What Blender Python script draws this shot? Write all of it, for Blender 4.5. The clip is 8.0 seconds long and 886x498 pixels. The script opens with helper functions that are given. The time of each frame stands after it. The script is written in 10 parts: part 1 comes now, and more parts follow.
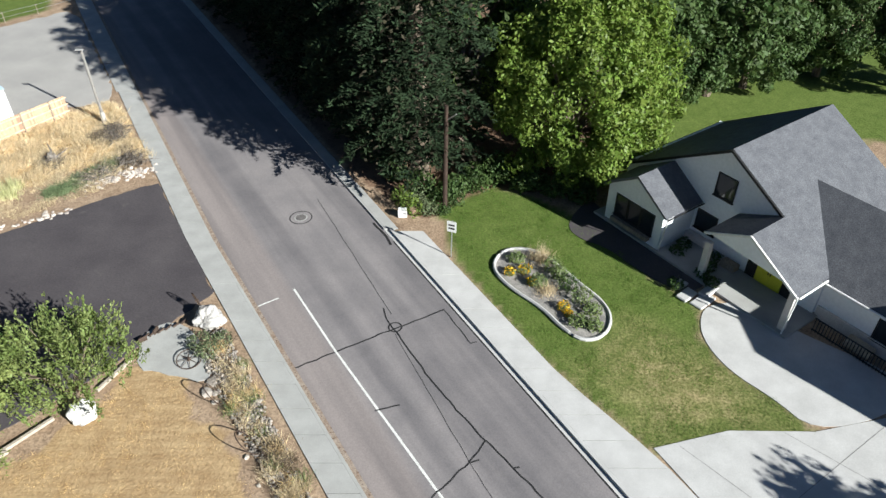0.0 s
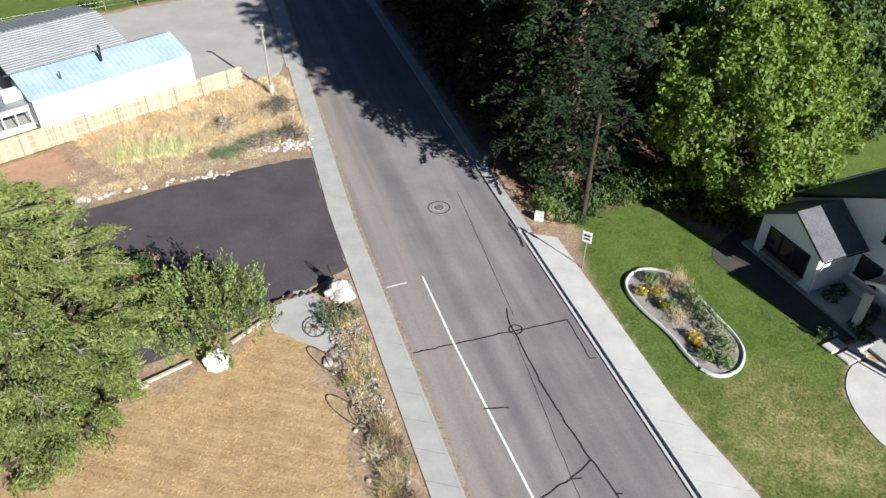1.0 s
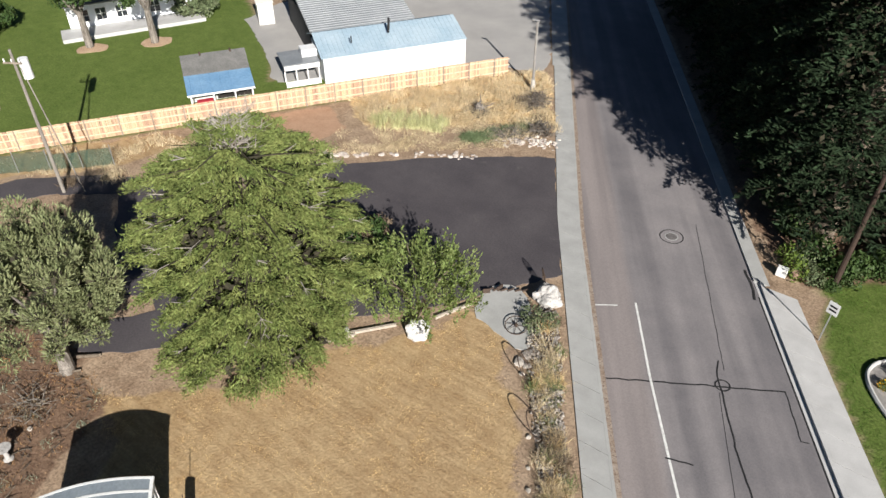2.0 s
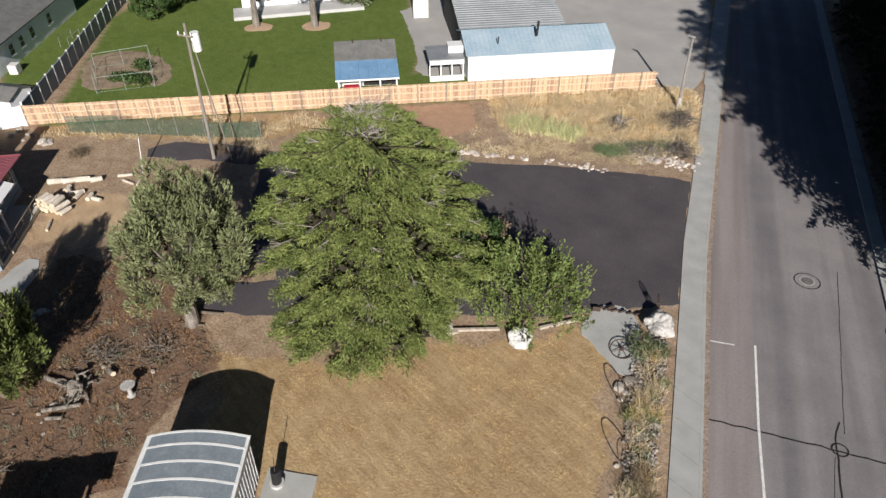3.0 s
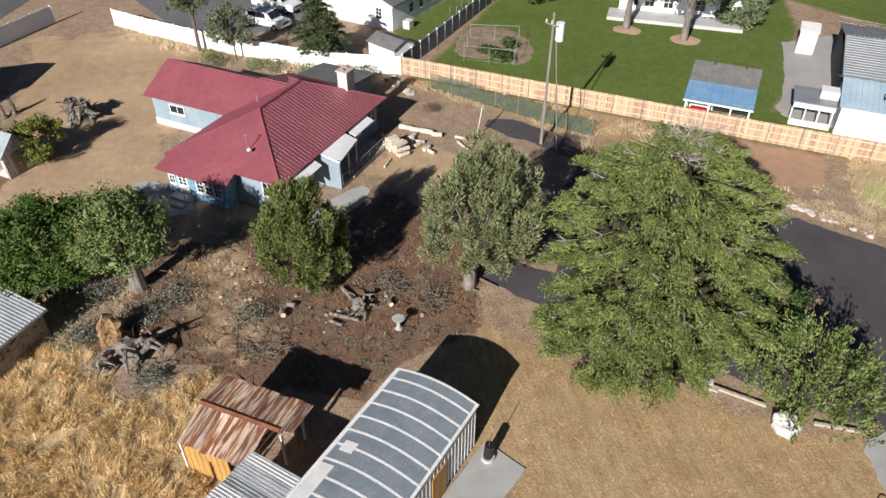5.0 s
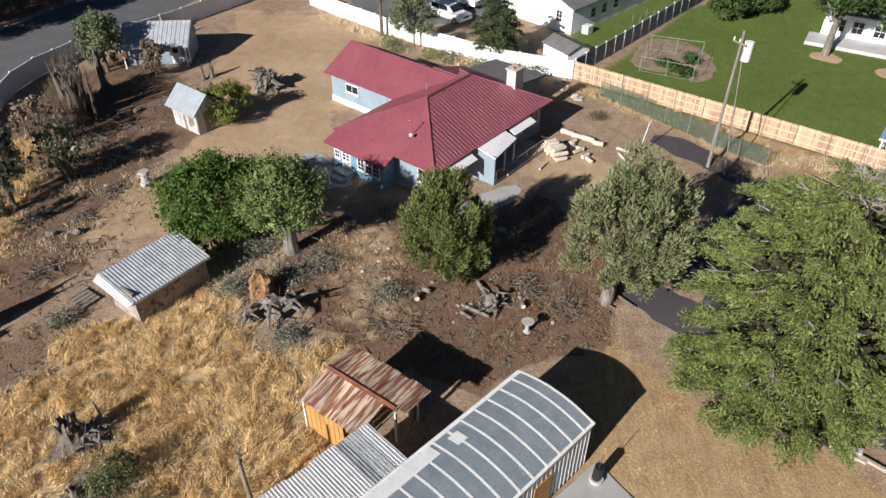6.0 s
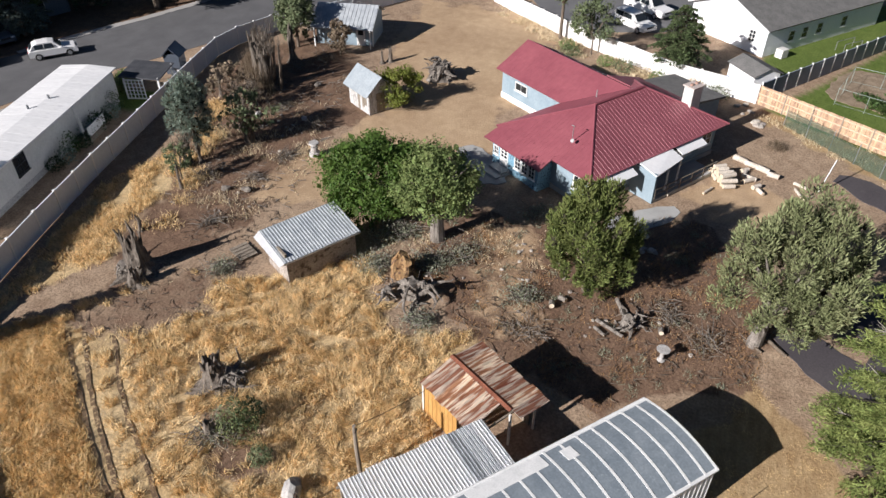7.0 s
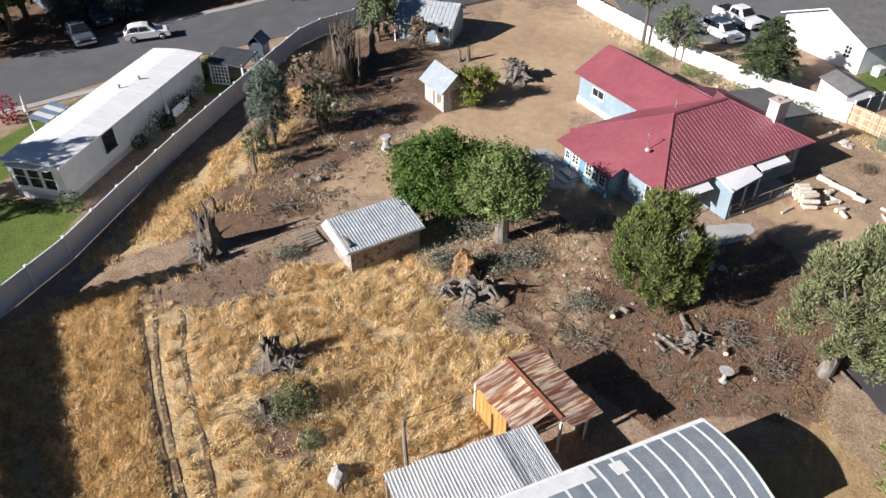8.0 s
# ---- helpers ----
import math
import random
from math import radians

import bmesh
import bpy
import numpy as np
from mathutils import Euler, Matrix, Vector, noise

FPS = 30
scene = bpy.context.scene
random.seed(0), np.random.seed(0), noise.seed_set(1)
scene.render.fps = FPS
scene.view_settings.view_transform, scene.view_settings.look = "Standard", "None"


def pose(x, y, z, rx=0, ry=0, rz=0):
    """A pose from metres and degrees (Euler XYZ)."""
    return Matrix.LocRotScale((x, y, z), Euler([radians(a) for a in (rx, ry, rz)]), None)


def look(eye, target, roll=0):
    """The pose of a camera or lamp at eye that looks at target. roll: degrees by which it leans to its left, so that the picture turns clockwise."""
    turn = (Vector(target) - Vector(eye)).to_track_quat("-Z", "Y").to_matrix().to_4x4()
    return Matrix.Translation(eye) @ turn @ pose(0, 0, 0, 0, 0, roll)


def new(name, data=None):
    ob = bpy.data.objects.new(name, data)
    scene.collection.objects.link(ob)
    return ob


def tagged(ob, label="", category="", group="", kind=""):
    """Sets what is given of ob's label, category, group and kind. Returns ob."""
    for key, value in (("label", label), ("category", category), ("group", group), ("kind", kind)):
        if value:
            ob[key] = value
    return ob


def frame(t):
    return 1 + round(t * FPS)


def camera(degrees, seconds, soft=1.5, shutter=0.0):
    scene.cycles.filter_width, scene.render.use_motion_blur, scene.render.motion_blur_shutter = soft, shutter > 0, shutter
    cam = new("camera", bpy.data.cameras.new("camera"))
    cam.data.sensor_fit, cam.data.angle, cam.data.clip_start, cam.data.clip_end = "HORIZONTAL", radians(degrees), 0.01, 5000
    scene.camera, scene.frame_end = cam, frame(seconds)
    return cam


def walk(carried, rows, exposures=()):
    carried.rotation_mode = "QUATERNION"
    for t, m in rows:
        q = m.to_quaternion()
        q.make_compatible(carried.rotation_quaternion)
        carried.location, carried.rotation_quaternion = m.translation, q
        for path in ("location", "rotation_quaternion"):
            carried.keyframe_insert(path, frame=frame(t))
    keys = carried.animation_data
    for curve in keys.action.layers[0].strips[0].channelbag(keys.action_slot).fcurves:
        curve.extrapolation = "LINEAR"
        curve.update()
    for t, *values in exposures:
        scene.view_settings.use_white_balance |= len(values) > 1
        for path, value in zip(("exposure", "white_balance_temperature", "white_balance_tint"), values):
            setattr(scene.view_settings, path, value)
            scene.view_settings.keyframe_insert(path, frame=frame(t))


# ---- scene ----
# ---- camera ----
cam = camera(63.93, 8.0)
PATH = [
    (0, 0.097, -0.124, 27.338, 0.159, -37.852, -0.022),
    (0.5, 0.043, -0.082, 27.345, 1.567, -37.909, -0.002),
    (1, -0.010, -0.029, 27.377, 13.397, -37.992, 0.036),
    (1.5, -0.023, 0.159, 27.406, 26.739, -38.037, 0.061),
    (3, 0.392, 0.905, 27.684, 48.769, -38.173, 0.058),
    (3.5, 0.576, 1.105, 27.786, 55.967, -38.176, 0.103),
    (4, 0.733, 1.300, 27.864, 63.385, -38.167, 0.134),
    (4.5, 0.830, 1.471, 27.865, 71.322, -38.142, 0.225),
    (6, 0.833, 1.933, 27.690, 93.978, -38.042, 0.003),
    (6.5, 0.812, 1.996, 27.639, 101.389, -38.000, 0.007),
    (7, 0.735, 2.087, 27.544, 108.796, -37.970, 0.045),
    (7.5, 0.675, 2.158, 27.493, 114.306, -37.969, 0.086),
    (8, 0.672, 2.204, 27.466, 115.457, -37.978, 0.137),
]
walk(cam, [(t, pose(x, y, z, 0, 0, yaw) @ pose(0, 0, 0, 90 + pitch) @ pose(0, 0, 0, 0, 0, roll)) for t, x, y, z, yaw, pitch, roll in PATH],
     exposures=[(0, 0.26, 6350, 4), (1, 0.3, 6450, 7), (1.5, 0.17, 6620, 8), (3, -0.35, 6680, 10), (3.5, -0.4, 6680, 11), (4, -0.38, 6660, 11), (4.5, -0.26, 6640, 11), (6, -0.24, 6560, 12), (7, -0.19, 6480, 13), (8, 0.03, 6430, 13)])

# ---- light: low clear sun, blue sky ----
SUN_EL, SUN_AZ = 27.0, 126.9
world = bpy.data.worlds.new("sky")
scene.world = world
world.use_nodes = True
wn = world.node_tree
sky = wn.nodes.new("ShaderNodeTexSky")
sky.sky_type, sky.sun_disc = "NISHITA", False
sky.ozone_density = 7.0
sky.sun_elevation, sky.sun_rotation = radians(SUN_EL), radians(SUN_AZ)
wn.links.new(sky.outputs[0], wn.nodes["Background"].inputs[0])
wn.nodes["Background"].inputs[1].default_value = 0.042
sun = new("sun", bpy.data.lights.new("sun", "SUN"))
sun.data.energy, sun.data.angle, sun.data.color = 8.6, radians(0.53), (1.0, 0.965, 0.925)
ce = math.cos(radians(SUN_EL))
sun_to = Vector((-0.8 * ce, 0.6 * ce, -math.sin(radians(SUN_EL))))
sun.matrix_world = look((60, -45, 60), Vector((60, -45, 60)) + sun_to)

# ---- materials ----
MATS = {}


def mat(name, c1, c2, scale=2.0, rough=0.85, bump=0.15, metal=0.0, fine=8.0, per="", vary=0.25, c3=None, spots=0.55, trans=0.0, stretch=(1, 1, 1), spec=0.3, bdist=0.03):
    """Two colours mixed by broad noise, dimmed and lifted by fine noise; per: 'object' or 'island' varies each piece."""
    if name in MATS:
        return MATS[name]
    m = bpy.data.materials.new(name)
    m.use_nodes = True
    t = m.node_tree
    b = t.nodes["Principled BSDF"]
    co = t.nodes.new("ShaderNodeTexCoord")
    mp = t.nodes.new("ShaderNodeMapping")
    mp.inputs["Scale"].default_value = stretch
    t.links.new(co.outputs["Object"], mp.inputs[0])
    n1 = t.nodes.new("ShaderNodeTexNoise")
    n1.inputs["Scale"].default_value, n1.inputs["Detail"].default_value, n1.inputs["Roughness"].default_value = scale, 5.0, 0.6
    n2 = t.nodes.new("ShaderNodeTexNoise")
    n2.inputs["Scale"].default_value, n2.inputs["Detail"].default_value = scale * fine, 4.0
    for n in (n1, n2):
        t.links.new(mp.outputs[0], n.inputs["Vector"])
    r1 = t.nodes.new("ShaderNodeValToRGB")
    r1.color_ramp.elements[0].position, r1.color_ramp.elements[1].position = 0.35, 0.68
    r1.color_ramp.elements[0].color, r1.color_ramp.elements[1].color = (*c1, 1), (*c2, 1)
    t.links.new(n1.outputs[0], r1.inputs[0])
    colour = r1.outputs[0]
    if c3:
        n3 = t.nodes.new("ShaderNodeTexNoise")
        n3.inputs["Scale"].default_value, n3.inputs["Detail"].default_value = scale * 2.7, 6.0
        t.links.new(mp.outputs[0], n3.inputs["Vector"])
        r3 = t.nodes.new("ShaderNodeValToRGB")
        r3.color_ramp.elements[0].position, r3.color_ramp.elements[1].position = spots, spots + 0.1
        t.links.new(n3.outputs[0], r3.inputs[0])
        mx = t.nodes.new("ShaderNodeMixRGB")
        mx.inputs[2].default_value = (*c3, 1)
        t.links.new(r3.outputs[0], mx.inputs[0])
        t.links.new(colour, mx.inputs[1])
        colour = mx.outputs[0]
    hv = t.nodes.new("ShaderNodeHueSaturation")
    t.links.new(colour, hv.inputs["Color"])
    val = t.nodes.new("ShaderNodeMapRange")
    val.inputs["From Min"].default_value, val.inputs["From Max"].default_value = 0.3, 0.7
    val.inputs["To Min"].default_value, val.inputs["To Max"].default_value = 1 - vary, 1 + vary
    t.links.new(n2.outputs[0], val.inputs[0])
    v = val.outputs[0]
    if per:
        if per == "object":
            src = t.nodes.new("ShaderNodeObjectInfo").outputs["Random"]
        else:
            src = t.nodes.new("ShaderNodeNewGeometry").outputs["Random Per Island"]
        pr = t.nodes.new("ShaderNodeMapRange")
        pr.inputs["To Min"].default_value, pr.inputs["To Max"].default_value = 0.7, 1.3
        t.links.new(src, pr.inputs[0])
        mu = t.nodes.new("ShaderNodeMath")
        mu.operation = "MULTIPLY"
        t.links.new(v, mu.inputs[0])
        t.links.new(pr.outputs[0], mu.inputs[1])
        v = mu.outputs[0]
        hr = t.nodes.new("ShaderNodeMapRange")
        hr.inputs["To Min"].default_value, hr.inputs["To Max"].default_value = 0.488, 0.512
        t.links.new(src, hr.inputs[0])
        t.links.new(hr.outputs[0], hv.inputs["Hue"])
    t.links.new(v, hv.inputs["Value"])
    t.links.new(hv.outputs[0], b.inputs["Base Color"])
    b.inputs["Roughness"].default_value, b.inputs["Metallic"].default_value = rough, metal
    b.inputs["Specular IOR Level"].default_value = spec
    if bump:
        bp = t.nodes.new("ShaderNodeBump")
        bp.inputs["Strength"].default_value, bp.inputs["Distance"].default_value = bump, bdist
        t.links.new(n2.outputs[0], bp.inputs["Height"])
        t.links.new(bp.outputs[0], b.inputs["Normal"])
    if trans:
        tr = t.nodes.new("ShaderNodeBsdfTranslucent")
        t.links.new(hv.outputs[0], tr.inputs[0])
        ms = t.nodes.new("ShaderNodeMixShader")
        ms.inputs[0].default_value = trans
        t.links.new(b.outputs[0], ms.inputs[1])
        t.links.new(tr.outputs[0], ms.inputs[2])
        t.links.new(ms.outputs[0], t.nodes["Material Output"].inputs[0])
    MATS[name] = m
    return m


def glass(name, c=(0.02, 0.025, 0.03)):
    return mat(name, c, c, 1, 0.08, 0, spec=0.6, vary=0.05)


ASPHALT = mat("asphalt_road", (0.190, 0.179, 0.184), (0.235, 0.219, 0.221), 0.35, 0.9, 0.2, fine=40, vary=0.10)
ASPHALT_DARK = mat("asphalt_drive", (0.064, 0.057, 0.063), (0.088, 0.079, 0.084), 0.3, 0.85, 0.2, fine=30, vary=0.15, c3=(0.10, 0.092, 0.092), spots=0.64)
CONCRETE = mat("concrete_pale", (0.44, 0.435, 0.43), (0.53, 0.525, 0.52), 0.7, 0.85, 0.1, fine=30, vary=0.07)
CONCRETE_G = mat("concrete_grey", (0.34, 0.34, 0.33), (0.41, 0.41, 0.40), 0.8, 0.88, 0.1, fine=30, vary=0.08)
GRAVEL = mat("gravel_lot", (0.33, 0.32, 0.31), (0.40, 0.385, 0.37), 0.25, 0.95, 0.3, fine=60, vary=0.12)
GUTTER_DIRT = mat("gutter_dirt", (0.25, 0.185, 0.14), (0.34, 0.29, 0.245), 3.0, 0.95, 0.4, c3=(0.15, 0.10, 0.075), spots=0.56)
TAR = mat("tar_seal", (0.018, 0.018, 0.02), (0.03, 0.03, 0.03), 3, 0.6, 0.1)
PAINT_LINE = mat("road_paint", (0.62, 0.62, 0.60), (0.74, 0.74, 0.72), 3, 0.7, 0.1, c3=(0.35, 0.34, 0.33), spots=0.66)
WHITE = mat("white_paint", (0.72, 0.72, 0.71), (0.80, 0.80, 0.79), 1.2, 0.6, 0.05, vary=0.05)
WHITE_METAL = mat("white_metal", (0.74, 0.75, 0.76), (0.80, 0.80, 0.80), 0.6, 0.45, 0.05, vary=0.04)
OFFWHITE = mat("offwhite_siding", (0.62, 0.61, 0.58), (0.70, 0.69, 0.66), 0.8, 0.7, 0.1, vary=0.06)
HOUSE_WHITE = mat("house_white", (0.82, 0.85, 0.89), (0.86, 0.88, 0.91), 0.7, 0.7, 0.05, vary=0.04)
BLUE_WALL = mat("blue_siding", (0.215, 0.285, 0.335), (0.265, 0.335, 0.385), 0.9, 0.7, 0.1, vary=0.08)
BLUE_WALL_DEEP = mat("blue_door_wall", (0.16, 0.32, 0.44), (0.24, 0.40, 0.50), 2.5, 0.7, 0.1, c3=(0.04, 0.08, 0.12), spots=0.52)
RED_METAL = mat("red_metal_roof", (0.225, 0.062, 0.080), (0.275, 0.082, 0.100), 0.3, 0.45, 0.05, vary=0.06, spec=0.5)
SHINGLE = mat("grey_shingle", (0.088, 0.092, 0.106), (0.122, 0.127, 0.142), 1.6, 0.9, 0.5, fine=9, vary=0.28, stretch=(1, 1, 1))
SHINGLE_OLD = mat("old_shingle", (0.13, 0.13, 0.125), (0.18, 0.175, 0.17), 1.2, 0.92, 0.4, fine=10, vary=0.2)
BLUE_METAL = mat("blue_metal_roof", (0.30, 0.40, 0.48), (0.38, 0.47, 0.54), 0.5, 0.4, 0.05, vary=0.06, spec=0.5)
GREY_METAL = mat("grey_metal_roof", (0.20, 0.215, 0.23), (0.26, 0.275, 0.29), 0.5, 0.45, 0.05, vary=0.06)
GALV = mat("galvanised_sheet", (0.80, 0.83, 0.86), (0.89, 0.905, 0.92), 0.8, 0.42, 0.08, vary=0.08, per="object")
GALV_DULL = mat("galvanised_dull", (0.33, 0.36, 0.39), (0.47, 0.50, 0.52), 1.6, 0.5, 0.08, metal=0.1, vary=0.12)
RUST = mat("rusty_sheet", (0.33, 0.12, 0.065), (0.54, 0.29, 0.175), 0.9, 0.8, 0.2, c3=(0.80, 0.68, 0.56), spots=0.46, per="object", stretch=(3.0, 0.30, 0.30), vary=0.28)
PLY = mat("plywood_orange", (0.41, 0.22, 0.066), (0.49, 0.285, 0.10), 1.4, 0.75, 0.1, stretch=(2, 2, 0.3), vary=0.12)
BARN_ROOF = mat("barn_membrane", (0.18, 0.215, 0.245), (0.235, 0.27, 0.30), 1.3, 0.6, 0.08, vary=0.1, c3=(0.27, 0.31, 0.34), spots=0.62)
BARN_SEAM = mat("barn_seam", (0.66, 0.67, 0.66), (0.78, 0.78, 0.77), 2.0, 0.7, 0.05, vary=0.07)
# near-black that stands for the shade in the garden shed's porch
DARK = mat("porch_shade_black", (0.02, 0.018, 0.016), (0.035, 0.03, 0.026), 2, 0.95, 0)
VINYL = mat("grey_vinyl", (0.62, 0.65, 0.70), (0.68, 0.71, 0.75), 0.6, 0.55, 0.0, vary=0.04)
VINYL_W = mat("white_vinyl", (0.76, 0.76, 0.76), (0.82, 0.82, 0.82), 0.6, 0.5, 0.0, vary=0.03)
CEDAR = mat("cedar_picket", (0.42, 0.275, 0.18), (0.54, 0.385, 0.265), 1.8, 0.8, 0.15, per="object", stretch=(1, 1, 0.25), vary=0.15)
CEDAR_J = mat("cedar_rails", (0.42, 0.275, 0.18), (0.54, 0.385, 0.265), 1.8, 0.8, 0.1, per="island", vary=0.15)
WOOD_GREY = mat("weathered_wood", (0.20, 0.165, 0.13), (0.30, 0.26, 0.21), 2.2, 0.9, 0.35, stretch=(3, 3, 0.6), vary=0.3)
WOOD_PALE = mat("cut_wood", (0.58, 0.47, 0.34), (0.70, 0.60, 0.46), 2.2, 0.85, 0.2, vary=0.15)
BARK = mat("bark", (0.11, 0.085, 0.065), (0.19, 0.155, 0.12), 3, 0.95, 0.6, stretch=(2, 2, 0.4), vary=0.35)
BARK_GREY = mat("silver_dead_wood", (0.105, 0.09, 0.076), (0.29, 0.26, 0.23), 2.6, 0.9, 0.6, stretch=(2, 2, 0.4), vary=0.35, c3=(0.08, 0.065, 0.055), spots=0.58)
ROCK = mat("field_rock", (0.31, 0.275, 0.24), (0.50, 0.455, 0.41), 2.3, 0.92, 0.5, per="object", vary=0.25)
ROCK_J = mat("rubble_rock", (0.19, 0.168, 0.15), (0.38, 0.345, 0.31), 2.3, 0.92, 0.5, per="island", vary=0.3)
ROCK_WHITE = mat("whitewashed", (0.33, 0.315, 0.30), (0.50, 0.485, 0.47), 2.6, 0.9, 0.8, vary=0.2, c3=(0.30, 0.27, 0.24), spots=0.6)
IRON = mat("rusty_iron", (0.045, 0.032, 0.026), (0.09, 0.06, 0.045), 4, 0.75, 0.2)
BLACK = mat("black_plastic", (0.015, 0.015, 0.016), (0.025, 0.025, 0.027), 2, 0.5, 0.05)
CHROME = mat("galvanised_pipe", (0.42, 0.43, 0.44), (0.50, 0.51, 0.52), 3, 0.4, 0.05, metal=0.7)
GLASS = glass("window_glass")
BRICK_W = mat("pale_masonry", (0.55, 0.53, 0.51), (0.64, 0.62, 0.60), 3, 0.9, 0.3, vary=0.15)
YELLOW = mat("yellow_door", (0.50, 0.50, 0.035), (0.56, 0.56, 0.05), 1, 0.45, 0.0, vary=0.04)
BLUE_TARP = mat("blue_plastic", (0.03, 0.16, 0.42), (0.05, 0.22, 0.5), 2, 0.5, 0.1)
CAR_WHITE = mat("car_white", (0.78, 0.78, 0.78), (0.82, 0.82, 0.82), 0.5, 0.22, 0, vary=0.02, spec=0.6)
CAR_GREY = mat("car_dark", (0.07, 0.085, 0.11), (0.09, 0.105, 0.13), 0.5, 0.25, 0, vary=0.03, spec=0.6)
TYRE = mat("tyre_rubber", (0.018, 0.018, 0.018), (0.028, 0.028, 0.028), 4, 0.9, 0.1)
LAMP_RED = mat("lamp_red", (0.35, 0.01, 0.01), (0.4, 0.015, 0.015), 4, 0.3, 0)
LEAF_DEODAR = mat("deodar_needles", (0.105, 0.142, 0.038), (0.250, 0.285, 0.092), 1.3, 0.8, 0, per="island", trans=0.2, vary=0.3)
LEAF_JUNIPER = mat("juniper_scale", (0.165, 0.190, 0.086), (0.285, 0.305, 0.158), 0.8, 0.8, 0, per="island", trans=0.15, vary=0.2)
LEAF_CEDAR2 = mat("arborvitae_scale", (0.120, 0.155, 0.044), (0.200, 0.228, 0.074), 0.8, 0.8, 0, per="island", trans=0.15, vary=0.2)
LEAF_APPLE = mat("apple_leaf", (0.155, 0.215, 0.058), (0.280, 0.330, 0.125), 0.8, 0.6, 0, per="island", trans=0.4, vary=0.2)
LEAF_APRICOT = mat("apricot_leaf", (0.070, 0.130, 0.026), (0.115, 0.180, 0.038), 0.8, 0.6, 0, per="island", trans=0.3, vary=0.2)
LEAF_OLIVE = mat("grey_green_leaf", (0.115, 0.150, 0.075), (0.185, 0.215, 0.115), 0.8, 0.7, 0, per="island", trans=0.25, vary=0.2)
LEAF_MAPLE = mat("maple_leaf", (0.135, 0.205, 0.036), (0.215, 0.295, 0.060), 0.5, 0.5, 0, per="island", trans=0.4, vary=0.2)
LEAF_DARK = mat("dark_conifer", (0.030, 0.050, 0.024), (0.055, 0.080, 0.034), 0.8, 0.7, 0, per="island", trans=0.15, vary=0.2)
SAGE = mat("sage_leaf", (0.20, 0.215, 0.150), (0.310, 0.325, 0.240), 0.8, 0.8, 0, per="island", trans=0.2, vary=0.25)
# near-black so that the shade between boughs is put into the colour
INNER = mat("gap_shade_needles", (0.030, 0.028, 0.018), (0.055, 0.048, 0.030), 1.5, 0.95, 0, per="island", vary=0.25)
LEAF_SPRUCE = mat("blue_spruce_needles", (0.075, 0.105, 0.098), (0.145, 0.185, 0.170), 0.8, 0.8, 0, per="island", trans=0.1, vary=0.25)
LEAF_FIR = mat("fir_needles", (0.018, 0.031, 0.017), (0.034, 0.053, 0.026), 0.8, 0.95, 0, per="island", trans=0.05, vary=0.25, spec=0.08)
LEAF_WOODS = mat("woods_leaf", (0.045, 0.085, 0.026), (0.085, 0.130, 0.036), 0.5, 0.6, 0, per="island", trans=0.3, vary=0.25)
LEAF_BLUE = mat("silver_blue_leaf", (0.19, 0.25, 0.20), (0.28, 0.34, 0.28), 0.8, 0.7, 0, per="island", trans=0.25, vary=0.2)
LEAF_DEAD = mat("dead_leaf", (0.165, 0.122, 0.084), (0.26, 0.205, 0.145), 0.8, 0.85, 0, per="island", trans=0.2, vary=0.25)
STRAW_TUFT = mat("dry_grass_blade", (0.66, 0.475, 0.235), (0.88, 0.70, 0.42), 1.1, 0.85, 0, trans=0.3, vary=0.25, c3=(0.84, 0.69, 0.44), spots=0.60, fine=4)
STRAW_VERGE = mat("verge_grass_blade", (0.70, 0.55, 0.33), (0.88, 0.745, 0.51), 0.6, 0.85, 0, trans=0.3, vary=0.2)
STRAW_ORANGE = mat("orange_grass_blade", (0.64, 0.44, 0.20), (0.82, 0.61, 0.31), 1.1, 0.85, 0, trans=0.3, vary=0.25, fine=4)
STRAW_PALE = mat("pale_grass_blade", (0.58, 0.475, 0.31), (0.70, 0.59, 0.42), 0.25, 0.85, 0, per="island", trans=0.3, vary=0.15)
GREEN_BLADE = mat("lawn_blade", (0.085, 0.165, 0.022), (0.130, 0.215, 0.034), 0.5, 0.7, 0, per="island", trans=0.3, vary=0.2)
WEED = mat("weed_leaf", (0.14, 0.20, 0.07), (0.24, 0.29, 0.12), 0.7, 0.75, 0, per="island", trans=0.3, vary=0.2)
FLOWER = mat("yellow_flower", (0.75, 0.42, 0.01), (0.85, 0.55, 0.02), 2, 0.6, 0, per="island", trans=0.2)
FLOWER_RED = mat("red_leaf_shrub", (0.25, 0.02, 0.04), (0.38, 0.05, 0.08), 2, 0.6, 0, per="island", trans=0.2)


def screen_mat():
    m = bpy.data.materials.new("green_wind_screen")
    m.use_nodes = True
    t = m.node_tree
    b = t.nodes["Principled BSDF"]
    b.inputs["Base Color"].default_value, b.inputs["Roughness"].default_value = (0.055, 0.105, 0.075, 1), 0.9
    tp = t.nodes.new("ShaderNodeBsdfTransparent")
    ms = t.nodes.new("ShaderNodeMixShader")
    nz = t.nodes.new("ShaderNodeTexNoise")
    nz.inputs["Scale"].default_value = 1.3
    mr = t.nodes.new("ShaderNodeMapRange")
    mr.inputs["To Min"].default_value, mr.inputs["To Max"].default_value = 0.35, 0.75
    t.links.new(nz.outputs[0], mr.inputs[0])
    t.links.new(mr.outputs[0], ms.inputs[0])
    t.links.new(tp.outputs[0], ms.inputs[1])
    t.links.new(b.outputs[0], ms.inputs[2])
    t.links.new(ms.outputs[0], t.nodes["Material Output"].inputs[0])
    return m


SCREEN = screen_mat()


